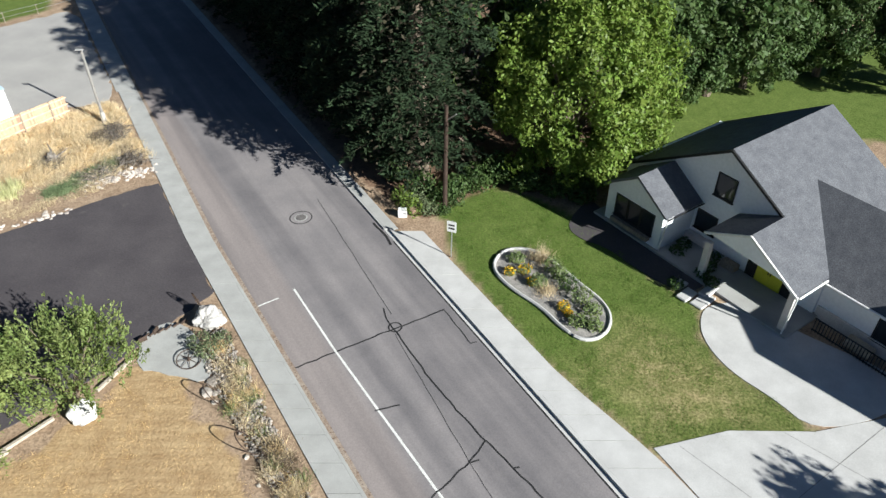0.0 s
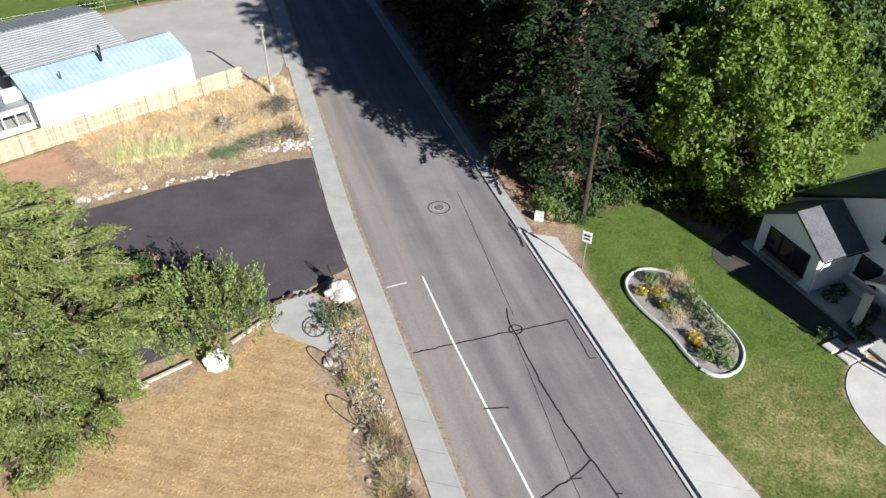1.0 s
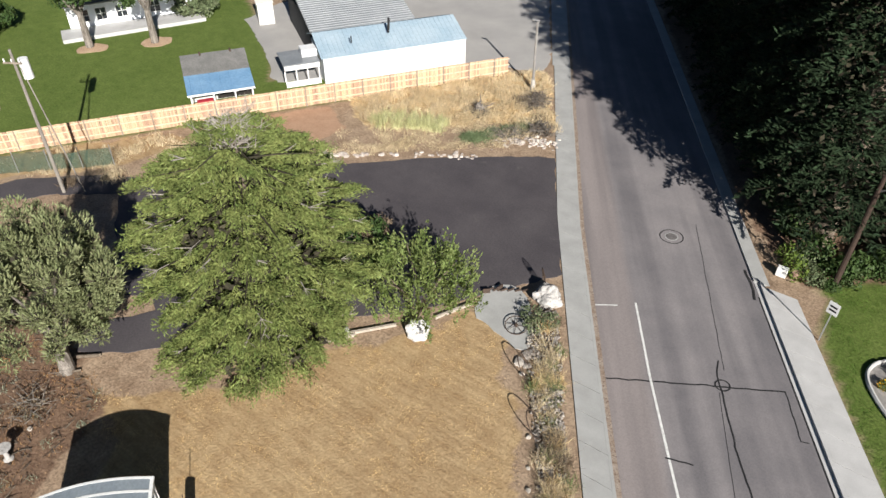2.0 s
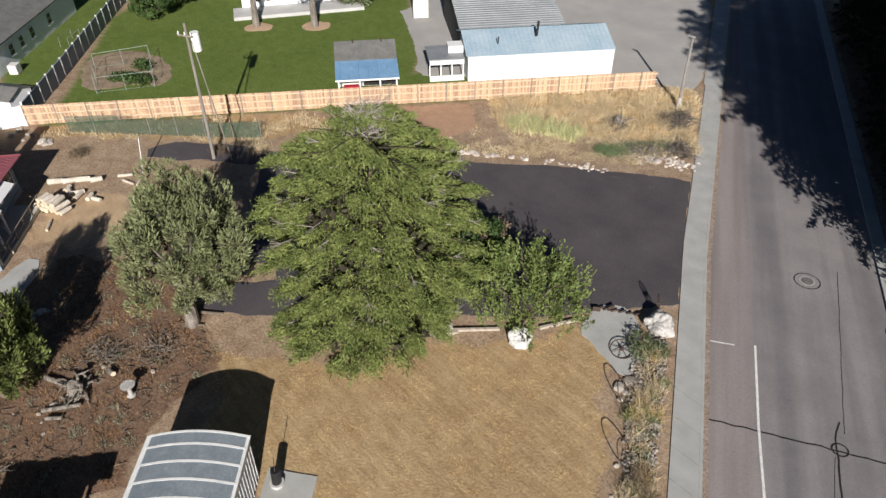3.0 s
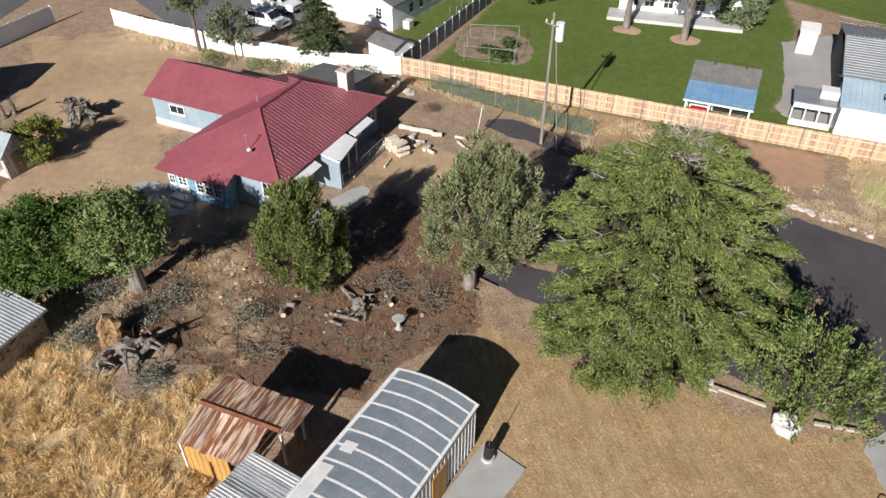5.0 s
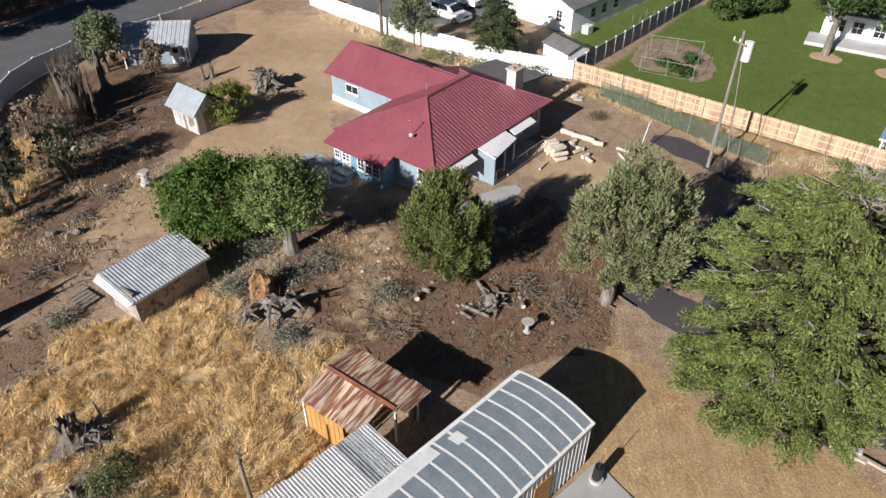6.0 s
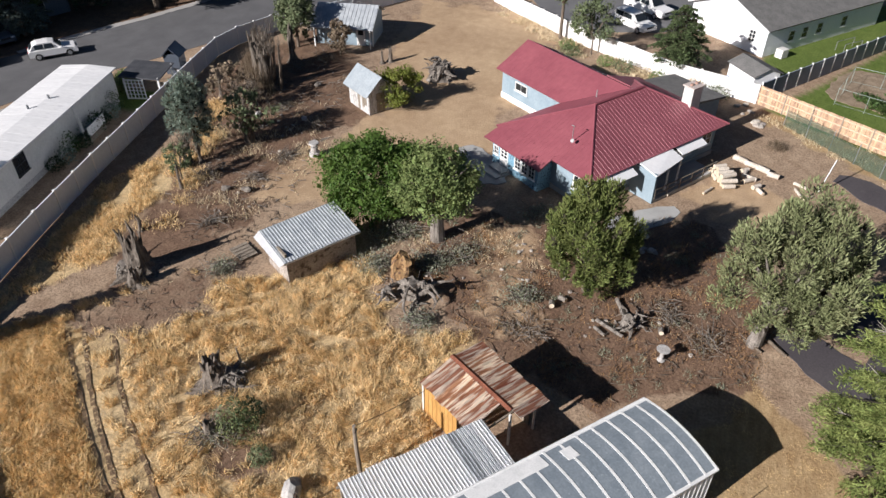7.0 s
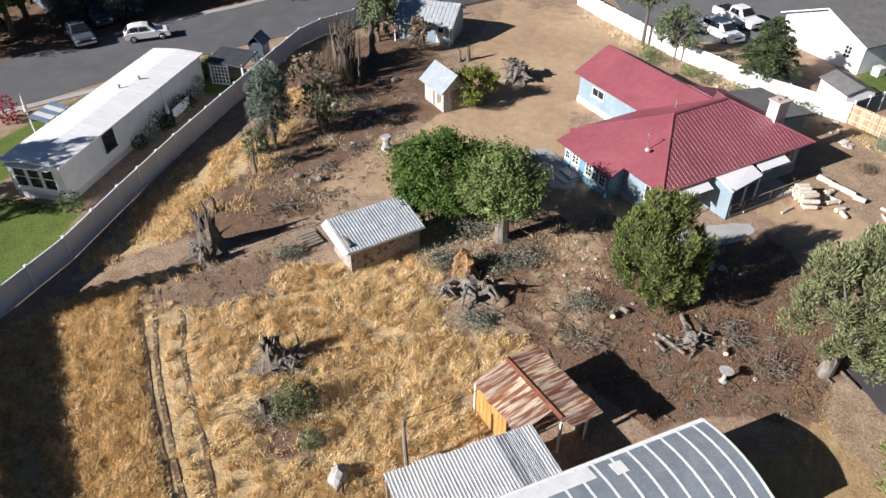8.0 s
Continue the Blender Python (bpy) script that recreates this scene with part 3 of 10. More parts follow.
def ground_mat():
    m = bpy.data.materials.new("soil_and_grass")
    m.use_nodes = True
    t = m.node_tree
    b = t.nodes["Principled BSDF"]
    b.inputs["Roughness"].default_value = 0.95
    b.inputs["Specular IOR Level"].default_value = 0.1
    co = t.nodes.new("ShaderNodeTexCoord")

    def nzt(scale, detail=5.0, stretch=None):
        n = t.nodes.new("ShaderNodeTexNoise")
        n.inputs["Scale"].default_value, n.inputs["Detail"].default_value, n.inputs["Roughness"].default_value = scale, detail, 0.62
        src = co.outputs["Object"]
        if stretch:
            mp = t.nodes.new("ShaderNodeMapping")
            mp.inputs["Scale"].default_value = stretch[:3]
            mp.inputs["Rotation"].default_value = (0, 0, radians(stretch[3]))
            t.links.new(src, mp.inputs[0])
            src = mp.outputs[0]
        t.links.new(src, n.inputs["Vector"])
        return n.outputs[0]

    def ramp(src, lo, hi, c0, c1):
        r = t.nodes.new("ShaderNodeValToRGB")
        r.color_ramp.elements[0].position, r.color_ramp.elements[1].position = lo, hi
        r.color_ramp.elements[0].color, r.color_ramp.elements[1].color = (*c0, 1), (*c1, 1)
        t.links.new(src, r.inputs[0])
        return r.outputs[0]

    def mixc(fac, a, c, mode="MIX"):
        x = t.nodes.new("ShaderNodeMixRGB")
        x.blend_type = mode
        if isinstance(fac, float):
            x.inputs[0].default_value = fac
        else:
            t.links.new(fac, x.inputs[0])
        t.links.new(a, x.inputs[1])
        t.links.new(c, x.inputs[2])
        return x.outputs[0]

    big, mid, fine = nzt(0.16), nzt(1.1), nzt(7.0)
    rows = nzt(1.6, 4.0, (0.22, 2.2, 1, 22.0))

    def attr(name):
        a = t.nodes.new("ShaderNodeAttribute")
        a.attribute_name = name
        s = t.nodes.new("ShaderNodeSeparateColor")
        t.links.new(a.outputs["Color"], s.inputs[0])
        return s.outputs

    A, B = attr("zone_a"), attr("zone_b")

    def edge(src):
        """The zone's edge broken up by the fine noise."""
        ad = t.nodes.new("ShaderNodeMath")
        ad.operation = "MULTIPLY_ADD"
        t.links.new(mid, ad.inputs[0])
        ad.inputs[1].default_value = 0.9
        ad.inputs[2].default_value = -0.45
        sm = t.nodes.new("ShaderNodeMath")
        sm.operation = "ADD"
        t.links.new(src, sm.inputs[0])
        t.links.new(ad.outputs[0], sm.inputs[1])
        mr = t.nodes.new("ShaderNodeMapRange")
        mr.inputs["From Min"].default_value, mr.inputs["From Max"].default_value = 0.35, 0.65
        t.links.new(sm.outputs[0], mr.inputs[0])
        return mr.outputs[0]

    base = mixc(0.5, ramp(big, 0.35, 0.65, (0.28, 0.195, 0.135), (0.39, 0.29, 0.205)), ramp(mid, 0.35, 0.65, (0.22, 0.15, 0.10), (0.43, 0.325, 0.23)))
    straw = mixc(0.5, mixc(0.5, ramp(big, 0.38, 0.62, (0.285, 0.183, 0.097), (0.49, 0.362, 0.210)), ramp(rows, 0.38, 0.62, (0.24, 0.155, 0.082), (0.53, 0.392, 0.230))), ramp(mid, 0.32, 0.68, (0.295, 0.190, 0.097), (0.48, 0.352, 0.200)))
    gold = mixc(0.5, ramp(big, 0.35, 0.65, (0.53, 0.375, 0.185), (0.66, 0.51, 0.30)), ramp(mid, 0.3, 0.7, (0.27, 0.175, 0.085), (0.60, 0.455, 0.27)))
    brown = mixc(0.5, ramp(big, 0.35, 0.65, (0.150, 0.094, 0.065), (0.215, 0.140, 0.096)), ramp(mid, 0.3, 0.7, (0.090, 0.058, 0.042), (0.275, 0.180, 0.122)))
    sand = mixc(0.5, ramp(big, 0.35, 0.65, (0.31, 0.21, 0.135), (0.51, 0.375, 0.245)), ramp(mid, 0.3, 0.7, (0.35, 0.24, 0.14), (0.54, 0.40, 0.26)))
    green = mixc(0.5, ramp(big, 0.3, 0.7, (0.086, 0.130, 0.028), (0.142, 0.186, 0.050)), ramp(mid, 0.3, 0.7, (0.072, 0.114, 0.024), (0.150, 0.192, 0.054)))
    dry = mixc(0.5, ramp(mid, 0.35, 0.65, (0.26, 0.23, 0.095), (0.40, 0.32, 0.18)), ramp(fine, 0.3, 0.7, (0.15, 0.16, 0.045), (0.42, 0.33, 0.19)))
    red = ramp(mid, 0.3, 0.7, (0.38, 0.235, 0.155), (0.45, 0.295, 0.20))
    c = base
    for fac, col in ((A[0], straw), (A[2], brown), (B[0], sand), (A[1], gold), (B[2], red)):
        c = mixc(edge(fac), c, col)
    c = mixc(B[1], c, green)
    a3 = attr("zone_c")
    part_dry = t.nodes.new("ShaderNodeMath")
    part_dry.operation = "MULTIPLY"
    t.links.new(a3[0], part_dry.inputs[0])
    t.links.new(ramp(mid, 0.3, 0.72, (0.42, 0.42, 0.42), (1.0, 1.0, 1.0)), part_dry.inputs[1])
    c = mixc(part_dry.outputs[0], c, dry)
    lift = ramp(fine, 0.28, 0.72, (0.58, 0.58, 0.58), (1.34, 1.34, 1.34))
    mu = mixc(1.0, c, lift, "MULTIPLY")
    calm = t.nodes.new("ShaderNodeMath")
    calm.operation = "MULTIPLY"
    calm.inputs[1].default_value = 0.7
    even = t.nodes.new("ShaderNodeMath")
    even.operation = "MAXIMUM"
    t.links.new(B[0], even.inputs[0])
    t.links.new(B[2], even.inputs[1])
    part_even = t.nodes.new("ShaderNodeMath")
    part_even.operation = "MULTIPLY_ADD"
    part_even.inputs[1].default_value = 0.6
    t.links.new(A[0], part_even.inputs[0])
    t.links.new(even.outputs[0], part_even.inputs[2])
    t.links.new(part_even.outputs[0], calm.inputs[0])
    mu = mixc(calm.outputs[0], mu, c)
    t.links.new(mu, b.inputs["Base Color"])
    bp = t.nodes.new("ShaderNodeBump")
    bp.inputs["Strength"].default_value, bp.inputs["Distance"].default_value = 0.55, 0.08
    t.links.new(fine, bp.inputs["Height"])
    t.links.new(bp.outputs[0], b.inputs["Normal"])
    return m


gme = mesh_np("ground", V, F, ground_mat())
one = np.ones(len(P2))
for key, cols in (("zone_a", (z_straw, z_gold, z_brown)), ("zone_b", (z_sand, z_green, z_red)), ("zone_c", (z_dry * z_green, 0 * one, 0 * one))):
    at = gme.attributes.new(key, "FLOAT_COLOR", "POINT")
    at.data.foreach_set("color", np.stack([*cols, one], 1).astype(np.float32).ravel())
ground = tagged(new("ground", gme), "dry soil, straw grass, wood chips and green lawns", "ground", kind="structure")

# ---- the road and its edges ----
RD = -0.11
Y0, Y1 = -70.0, 118.0


def ribbon(name, xa, xb, y0, y1, z, material, label, category, thick=0.2, step=2.0, slope=0.0):
    """A strip along the road between two lines x = xa(y) and x = xb(y)."""
    bm = bmesh.new()
    n = max(1, int((y1 - y0) / step))
    rows = []
    for i in range(n + 1):
        y = y0 + (y1 - y0) * i / n
        a, b = xa(y), xb(y)
        rows.append([bm.verts.new(q) for q in ((a, y, z - thick), (a, y, z), (b, y, z + slope), (b, y, z - thick))])
    for r, s in zip(rows, rows[1:]):
        for k in range(3):
            bm.faces.new((r[k], s[k], s[k + 1], r[k + 1]))
    bm.faces.new(rows[0])
    bm.faces.new(rows[-1][::-1])
    bmesh.ops.recalc_face_normals(bm, faces=bm.faces)
    return solid(name, bm, material, label, category, kind="structure")


def road_mat():
    """Worn asphalt: paler wheel lanes and darker bands run along the road."""
    m = ASPHALT
    t = m.node_tree
    hv = [n for n in t.nodes if n.type == "HUE_SAT"][0]
    src = hv.inputs["Color"].links[0].from_socket
    co = t.nodes.new("ShaderNodeTexCoord")
    mp = t.nodes.new("ShaderNodeMapping")
    mp.inputs["Rotation"].default_value = (0, 0, radians(-31.2))
    mp2 = t.nodes.new("ShaderNodeMapping")
    mp2.inputs["Scale"].default_value = (0.75, 0.035, 1)
    t.links.new(co.outputs["Object"], mp.inputs[0])
    t.links.new(mp.outputs[0], mp2.inputs[0])
    n = t.nodes.new("ShaderNodeTexNoise")
    n.inputs["Scale"].default_value, n.inputs["Detail"].default_value = 1.0, 3.0
    t.links.new(mp2.outputs[0], n.inputs["Vector"])
    r = t.nodes.new("ShaderNodeValToRGB")
    r.color_ramp.elements[0].position, r.color_ramp.elements[1].position = 0.38, 0.62
    r.color_ramp.elements[0].color, r.color_ramp.elements[1].color = (0.78, 0.78, 0.80, 1), (1.10, 1.09, 1.09, 1)
    t.links.new(n.outputs[0], r.inputs[0])
    sx = t.nodes.new("ShaderNodeSeparateXYZ")
    t.links.new(mp.outputs[0], sx.inputs[0])
    lane = t.nodes.new("ShaderNodeMapRange")
    lane.inputs["From Min"].default_value, lane.inputs["From Max"].default_value = 8.9, 8.3
    t.links.new(sx.outputs["X"], lane.inputs[0])
    pink = t.nodes.new("ShaderNodeMixRGB")
    pink.inputs[2].default_value = (0.265, 0.232, 0.222, 1)
    fade = t.nodes.new("ShaderNodeMath")
    fade.operation = "MULTIPLY"
    fade.inputs[1].default_value = 0.75
    t.links.new(lane.outputs[0], fade.inputs[0])
    t.links.new(fade.outputs[0], pink.inputs[0])
    t.links.new(src, pink.inputs[1])
    src = pink.outputs[0]
    x = t.nodes.new("ShaderNodeMixRGB")
    x.blend_type = "MULTIPLY"
    x.inputs[0].default_value = 1.0
    t.links.new(src, x.inputs[1])
    t.links.new(r.outputs[0], x.inputs[2])
    t.links.new(x.outputs[0], hv.inputs["Color"])
    return m


ribbon("road", lambda y: lk(y) + 0.02, lambda y: rk(y) - 0.42, Y0, Y1, RD, road_mat(), "worn grey asphalt street with sealed cracks", "road")
ribbon("gutter", lambda y: lk(y) - 0.12, lambda y: lk(y) + 0.20, Y0, Y1, RD + 0.012, GUTTER_DIRT, "brown dirt and leaves lying in the gutter", "gutter", 0.1)
ribbon("kerb", lambda y: lk(y) - 0.30, lambda y: lk(y) - 0.12, Y0, Y1, 0.035, CONCRETE_G, "grey concrete kerb along the street", "kerb", 0.35)
ribbon("kerb", lambda y: rk(y) - 0.10, lambda y: rk(y) + 0.12, Y0, 37.2, 0.05, CONCRETE, "pale concrete kerb along the street", "kerb", 0.35)
ribbon("gutter", lambda y: rk(y) - 0.40, lambda y: rk(y) - 0.10, Y0, 37.2, RD + 0.008, CONCRETE, "pale concrete gutter along the street", "gutter", 0.1)
ribbon("gutter", lambda y: rk(y) - 0.50, lambda y: rk(y) - 0.405, Y0, 36.0, RD + 0.010, TAR, "black tar joint beside the gutter", "gutter", 0.1)
ribbon("kerb", lambda y: rk(y) - 0.42, lambda y: rk(y) + 0.5, 37.2, Y1, 0.0, CONCRETE_G, "old grey kerb under the trees", "kerb", 0.35, slope=0.03)

# pavements, slab by slab
left_pavement = thing("pavement", "grey concrete pavement beside the street", "pavement", kind="structure")
right_pavement = thing("pavement", "pale concrete pavement beside the lawn", "pavement", kind="structure")


def paving(parent, xa, xb, y0, y1, length, z, material):
    y = y0
    while y < y1:
        ye = min(y + length, y1)
        g = 0.012
        bm = bmesh.new()
        slab(bm, [(xa(y + g), y + g, z), (xb(y + g), y + g, z), (xb(ye - g), ye - g, z), (xa(ye - g), ye - g, z)], 0.12)
        part("paving_slab", bm, material, parent)
        y = ye


paving(left_pavement, lambda y: lk(y) - 1.82, lambda y: lk(y) - 0.305, -4.0, 57.5, 1.55, 0.035, CONCRETE_G)
paving(left_pavement, lambda y: lk(y) - 2.0, lambda y: lk(y) - 0.305, 57.5, 112.0, 6.0, 0.033, CONCRETE_G)
paving(right_pavement, lambda y: rk(y) + 0.125, lambda y: rk(y) + 1.95 + 0.9 * max(0.0, min(1.0, (24.5 - y) / 5)), 1.0, 36.9, 1.5, 0.05, CONCRETE)

# white edge line, short tick, sealed cracks, manhole
def strip(bm, pts, w, z):
    p = [Vector((*q, z)) for q in pts]
    prev = None
    for i, q in enumerate(p):
        d = (p[min(i + 1, len(p) - 1)] - p[max(i - 1, 0)]).normalized()
        n = Vector((-d.y, d.x, 0)) * (w / 2)
        cur = (bm.verts.new(q - n), bm.verts.new(q + n))
        if prev:
            bm.faces.new((prev[0], cur[0], cur[1], prev[1]))
        prev = cur


def wiggle(pts, step=0.35, amp=0.05, seed=0):
    out = []
    for (x0, y0), (x1, y1) in zip(pts, pts[1:]):
        n = max(1, int(math.hypot(x1 - x0, y1 - y0) / step))
        for i in range(n):
            x, y = x0 + (x1 - x0) * i / n, y0 + (y1 - y0) * i / n
            out.append((x + amp * noise.noise((x * 1.5, y * 1.5, seed)), y + amp * noise.noise((x * 1.5, y * 1.5, seed + 7))))
    return out + [pts[-1]]


marking = thing("road_marking", "worn white painted line on the asphalt", "road marking", kind="structure")
bm = bmesh.new()
strip(bm, [(-8.75, 31.35), (-5.8, 26.5), (-3.2, 22.5), (0.0, 17.6), (6, 8)], 0.12, RD + 0.006)
part("edge_line", bm, PAINT_LINE, marking)
bm = bmesh.new()
strip(bm, [(-10.75, 29.7), (-9.5, 30.55)], 0.09, RD + 0.006)
part("tick_mark", bm, PAINT_LINE, marking)
cracks = thing("crack_seal", "black tar sealing cracks across the asphalt", "crack seal", kind="structure")
for k, (pts, w) in enumerate((
        ([(-7.7, 25.1), (-2.7, 28.0), (0.1, 29.6)], 0.09), ([(-2.7, 28.0), (-0.4, 24.0), (2.0, 20.6), (4.3, 17.7), (9, 10)], 0.09),
        ([(2.0, 20.6), (1.2, 19.4)], 0.08), ([(1.7, 19.5), (1.2, 19.4), (0.4, 18.5), (-0.4, 17.6), (-2, 14)], 0.08), ([(3.2, 19.05), (3.5, 19.15)], 0.08),
        ([(-3.25, 22.35), (-2.1, 22.7)], 0.08), ([(0.1, 29.5), (1.5, 26.9), (1.85, 27.05)], 0.06), ([(-3.4, 29.7), (-3.0, 28.6), (-2.7, 28.0)], 0.08),
        ([(-8.7, 40.8), (-2.9, 29.2)], 0.03), ([(-2.6, 27.6), (1.2, 19.5), (4, 14)], 0.025), ([(-4.6, 38.0), (-3.6, 36.4), (-3.3, 35.6)], 0.16))):
    bm = bmesh.new()
    strip(bm, wiggle(pts, 0.3, 0.10 if w > 0.04 else 0.05, k), w, RD + 0.005 + 0.0004 * k)
    part("seal_line", bm, TAR, cracks)


def ring(cx, cy, r, w, z, squash=1.0, n=32):
    bm = bmesh.new()
    a = [bm.verts.new((cx + (r + s) * math.cos(i * math.tau / n), cy + squash * (r + s) * math.sin(i * math.tau / n), z)) for s in (-w / 2, w / 2) for i in range(n)]
    for i in range(n):
        j = (i + 1) % n
        bm.faces.new((a[i], a[n + i], a[n + j], a[j]))
    return bm


part("seal_ring", ring(-9.5, 38.6, 0.73, 0.07, RD + 0.006), TAR, cracks)
part("seal_ring", ring(-2.62, 28.15, 0.36, 0.08, RD + 0.012), TAR, cracks)
manhole = thing("manhole_cover", "round iron manhole cover set in asphalt", "manhole cover", -9.5, 38.6, RD)
bm = bmesh.new()
bmesh.ops.create_cone(bm, cap_ends=True, segments=32, radius1=0.36, radius2=0.35, depth=0.03)
part("cover", bm, mat("cast_iron", (0.12, 0.11, 0.11), (0.17, 0.16, 0.155), 4, 0.7, 0.3), manhole)
bm = ring(0, 0, 0.40, 0.07, 0.012)
part("rim", bm, CONCRETE_G, manhole)

# drives, lots and streets
sheet("driveway", [(-20.35, 42.75), (-13.35, 31.0), (-16.1, 26.6), (-18.6, 23.2), (-21.1, 20.8), (-24.5, 16.5), (-28.3, 12.4), (-29.8, 11.0), (-31.1, 10.2), (-31.9, 11.4), (-31.8, 12.8), (-31.0, 13.6), (-30.3, 14.6), (-31.4, 15.2), (-33.4, 14.2), (-36.0, 15.8), (-40.0, 18.6), (-42.5, 20.6), (-45.9, 17.9), (-47.1, 16.4), (-49.2, 14.7), (-50.4, 15.2), (-50.0, 17.3), (-48.1, 19.1), (-45.4, 21.5), (-41.7, 23.2), (-37.2, 28.1), (-33.7, 31.5), (-28.8, 36.2), (-24.0, 40.2)], 0.012, ASPHALT_DARK, "dark asphalt driveway with crumbling edges", "driveway", jag=0.22, smooth=0)
sheet("gravel_lot", [(-28.2, 56.3), (-30.2, 54.7), (-32.6, 54.4), (-38.5, 47.0), (-45, 41.5), (-47.2, 39.0), (-50.5, 42.5), (-64.5, 50.5), (-53.5, 65.8), (-43.8, 75.7), (-40.9, 78.4), (-33.9, 66.2)], 0.008, GRAVEL, "pale grey gravel lot beside the street", "gravel lot", jag=0.3, smooth=1)
sheet("driveway", [(11.2, 17.4), (9.75, 20.1), (13.5, 21.1), (17.6, 21.05), (21.5, 21.9), (24, 24), (34, 22), (34, 8), (17.5, 8)], 0.018, CONCRETE, "white concrete driveway before the farmhouse", "driveway", jag=0.0, smooth=0)
sheet("garden_path", [(17.5, 21.1), (16.4, 23.0), (14.7, 24.9), (14.0, 27.2), (14.4, 29.0), (15.15, 29.9), (17.2, 30.2), (19, 28.0), (24, 24.0), (21.3, 21.85)], 0.014, CONCRETE, "curved white concrete path to the porch", "path", jag=0.0, smooth=2)
for k, line in enumerate(([(11.0, 20.2), (13.4, 17.5), (18.0, 12.4)], [(16.1, 21.0), (18.9, 18.4), (24.0, 13.6)], [(12.6, 15.6), (18.0, 19.3), (24.0, 23.4)])):
    bm = bmesh.new()
    strip(bm, line, 0.03, 0.0225 + 0.001 * k)
    solid("driveway_joint", bm, mat("joint_grey", (0.22, 0.215, 0.21), (0.28, 0.275, 0.27), 3, 0.9, 0.1), "thin grey joint in the concrete driveway", "joint", kind="structure")
sheet("street", [(-20, -57), (-31.5, -54.3), (-39.0, -51.3), (-45, -49.2), (-51.8, -45.0), (-58.6, -41.4), (-64.6, -38.4), (-73.5, -33.2), (-110, -24), (-114, -33), (-80, -44.5), (-62.0, -51.6), (-55.2, -55.2), (-48.6, -58.2), (-39.5, -63.2), (-20, -70)], 0.006, mat("asphalt_street", (0.10, 0.10, 0.105), (0.13, 0.13, 0.135), 0.4, 0.9, 0.2, fine=40, vary=0.12), "grey asphalt side street", "road", jag=0.05, smooth=1)
sheet("verge_strip", [(-48.6, -58.25), (-55.2, -55.25), (-62.0, -51.65), (-72.0, -47.7), (-72.4, -48.5), (-62.4, -52.5), (-55.6, -56.1), (-49.0, -59.1)], 0.02, GRAVEL, "pale gravel strip along the side street", "verge", jag=0.12, smooth=1)
sheet("cul_de_sac", [(-71.0, -9.5), (-73.0, -4.5), (-74.5, 1.0), (-77.5, 3.2), (-83, 3.4), (-85, 10), (-96, 12), (-100, -12), (-90, -20)], 0.006, mat("asphalt_court", (0.13, 0.13, 0.135), (0.16, 0.16, 0.165), 0.4, 0.9, 0.2, fine=40, vary=0.12), "grey asphalt court behind the white fence", "road", jag=0.05, smooth=1)
sheet("concrete_pad", [(-15.8, 24.9), (-16.3, 27.2), (-15.6, 28.3), (-14.2, 28.3), (-12.9, 26.8), (-11.9, 25.0), (-11.9, 23.9), (-14.1, 24.7)], 0.02, CONCRETE_G, "old grey concrete pad by the driveway", "concrete pad", jag=0.12, smooth=1)
sheet("concrete_pad", [(-19.2, 7.6), (-17.35, 9.0), (-15.2, 6.7), (-12, 3.2), (-13.2, 1.6)], 0.03, CONCRETE_G, "grey concrete pad beside the barn", "concrete pad", jag=0.04, smooth=0)
sheet("garden_path", [(-37.6, 1.6), (-41.4, 4.9), (-42.6, 3.9), (-39.6, 0.2), (-38.4, -0.2)], 0.02, CONCRETE_G, "grey concrete path by the red-roofed house", "path", jag=0.15, smooth=1)
sheet("garden_path", [(-40.6, -9.6), (-44.5, -12.6), (-46.3, -11.2), (-43.4, -8.2), (-41, -7.4)], 0.02, CONCRETE_G, "cracked grey paving by the front door", "path", jag=0.3, smooth=1)

# ---- the red-roofed house: x along its long side, y back from the porch side ----
def window(parent, m, w, h, bars=(2, 2), frame_mat=None, name="window"):
    """A framed window facing -y of m, its sill's middle at m's origin: frame with a pane, bars as sub-parts."""
    f = frame_mat or WHITE
    bm = bmesh.new()
    t = 0.07
    for x0, x1, z0, z1 in ((-w / 2, w / 2, 0, t), (-w / 2, w / 2, h - t, h), (-w / 2, -w / 2 + t, t, h - t), (w / 2 - t, w / 2, t, h - t)):
        box(bm, x0, x1, -0.05, 0.04, z0, z1, m)
    win = part(name, bm, f, parent)
    part("pane", bx(-w / 2 + t, w / 2 - t, -0.012, 0.012, t, h - t, m), GLASS, win)
    for i in range(1, bars[0]):
        x = -w / 2 + w * i / bars[0]
        part("glazing_bar", bx(x - 0.02, x + 0.02, -0.04, -0.013, t, h - t, m), f, win)
    for i in range(1, bars[1]):
        z = h * i / bars[1]
        part("glazing_bar", bx(-w / 2 + t, w / 2 - t, -0.035, -0.014, z - 0.02, z + 0.02, m), f, win)
    part("sill", bx(-w / 2 - 0.06, w / 2 + 0.06, -0.11, 0.02, -0.06, 0.0, m, 0.01), f, win)
    return win


def wall_block(parent, x0, x1, y0, y1, z0, z1, material, name="wall", t=0.16):
    """Four walls round a rectangle."""
    for a, b, c, d in ((x0, x1, y0, y0 + t), (x0, x1, y1 - t, y1), (x0, x0 + t, y0 + t, y1 - t), (x1 - t, x1, y0 + t, y1 - t)):
        part(name, bx(a, b, c, d, z0, z1), material, parent)


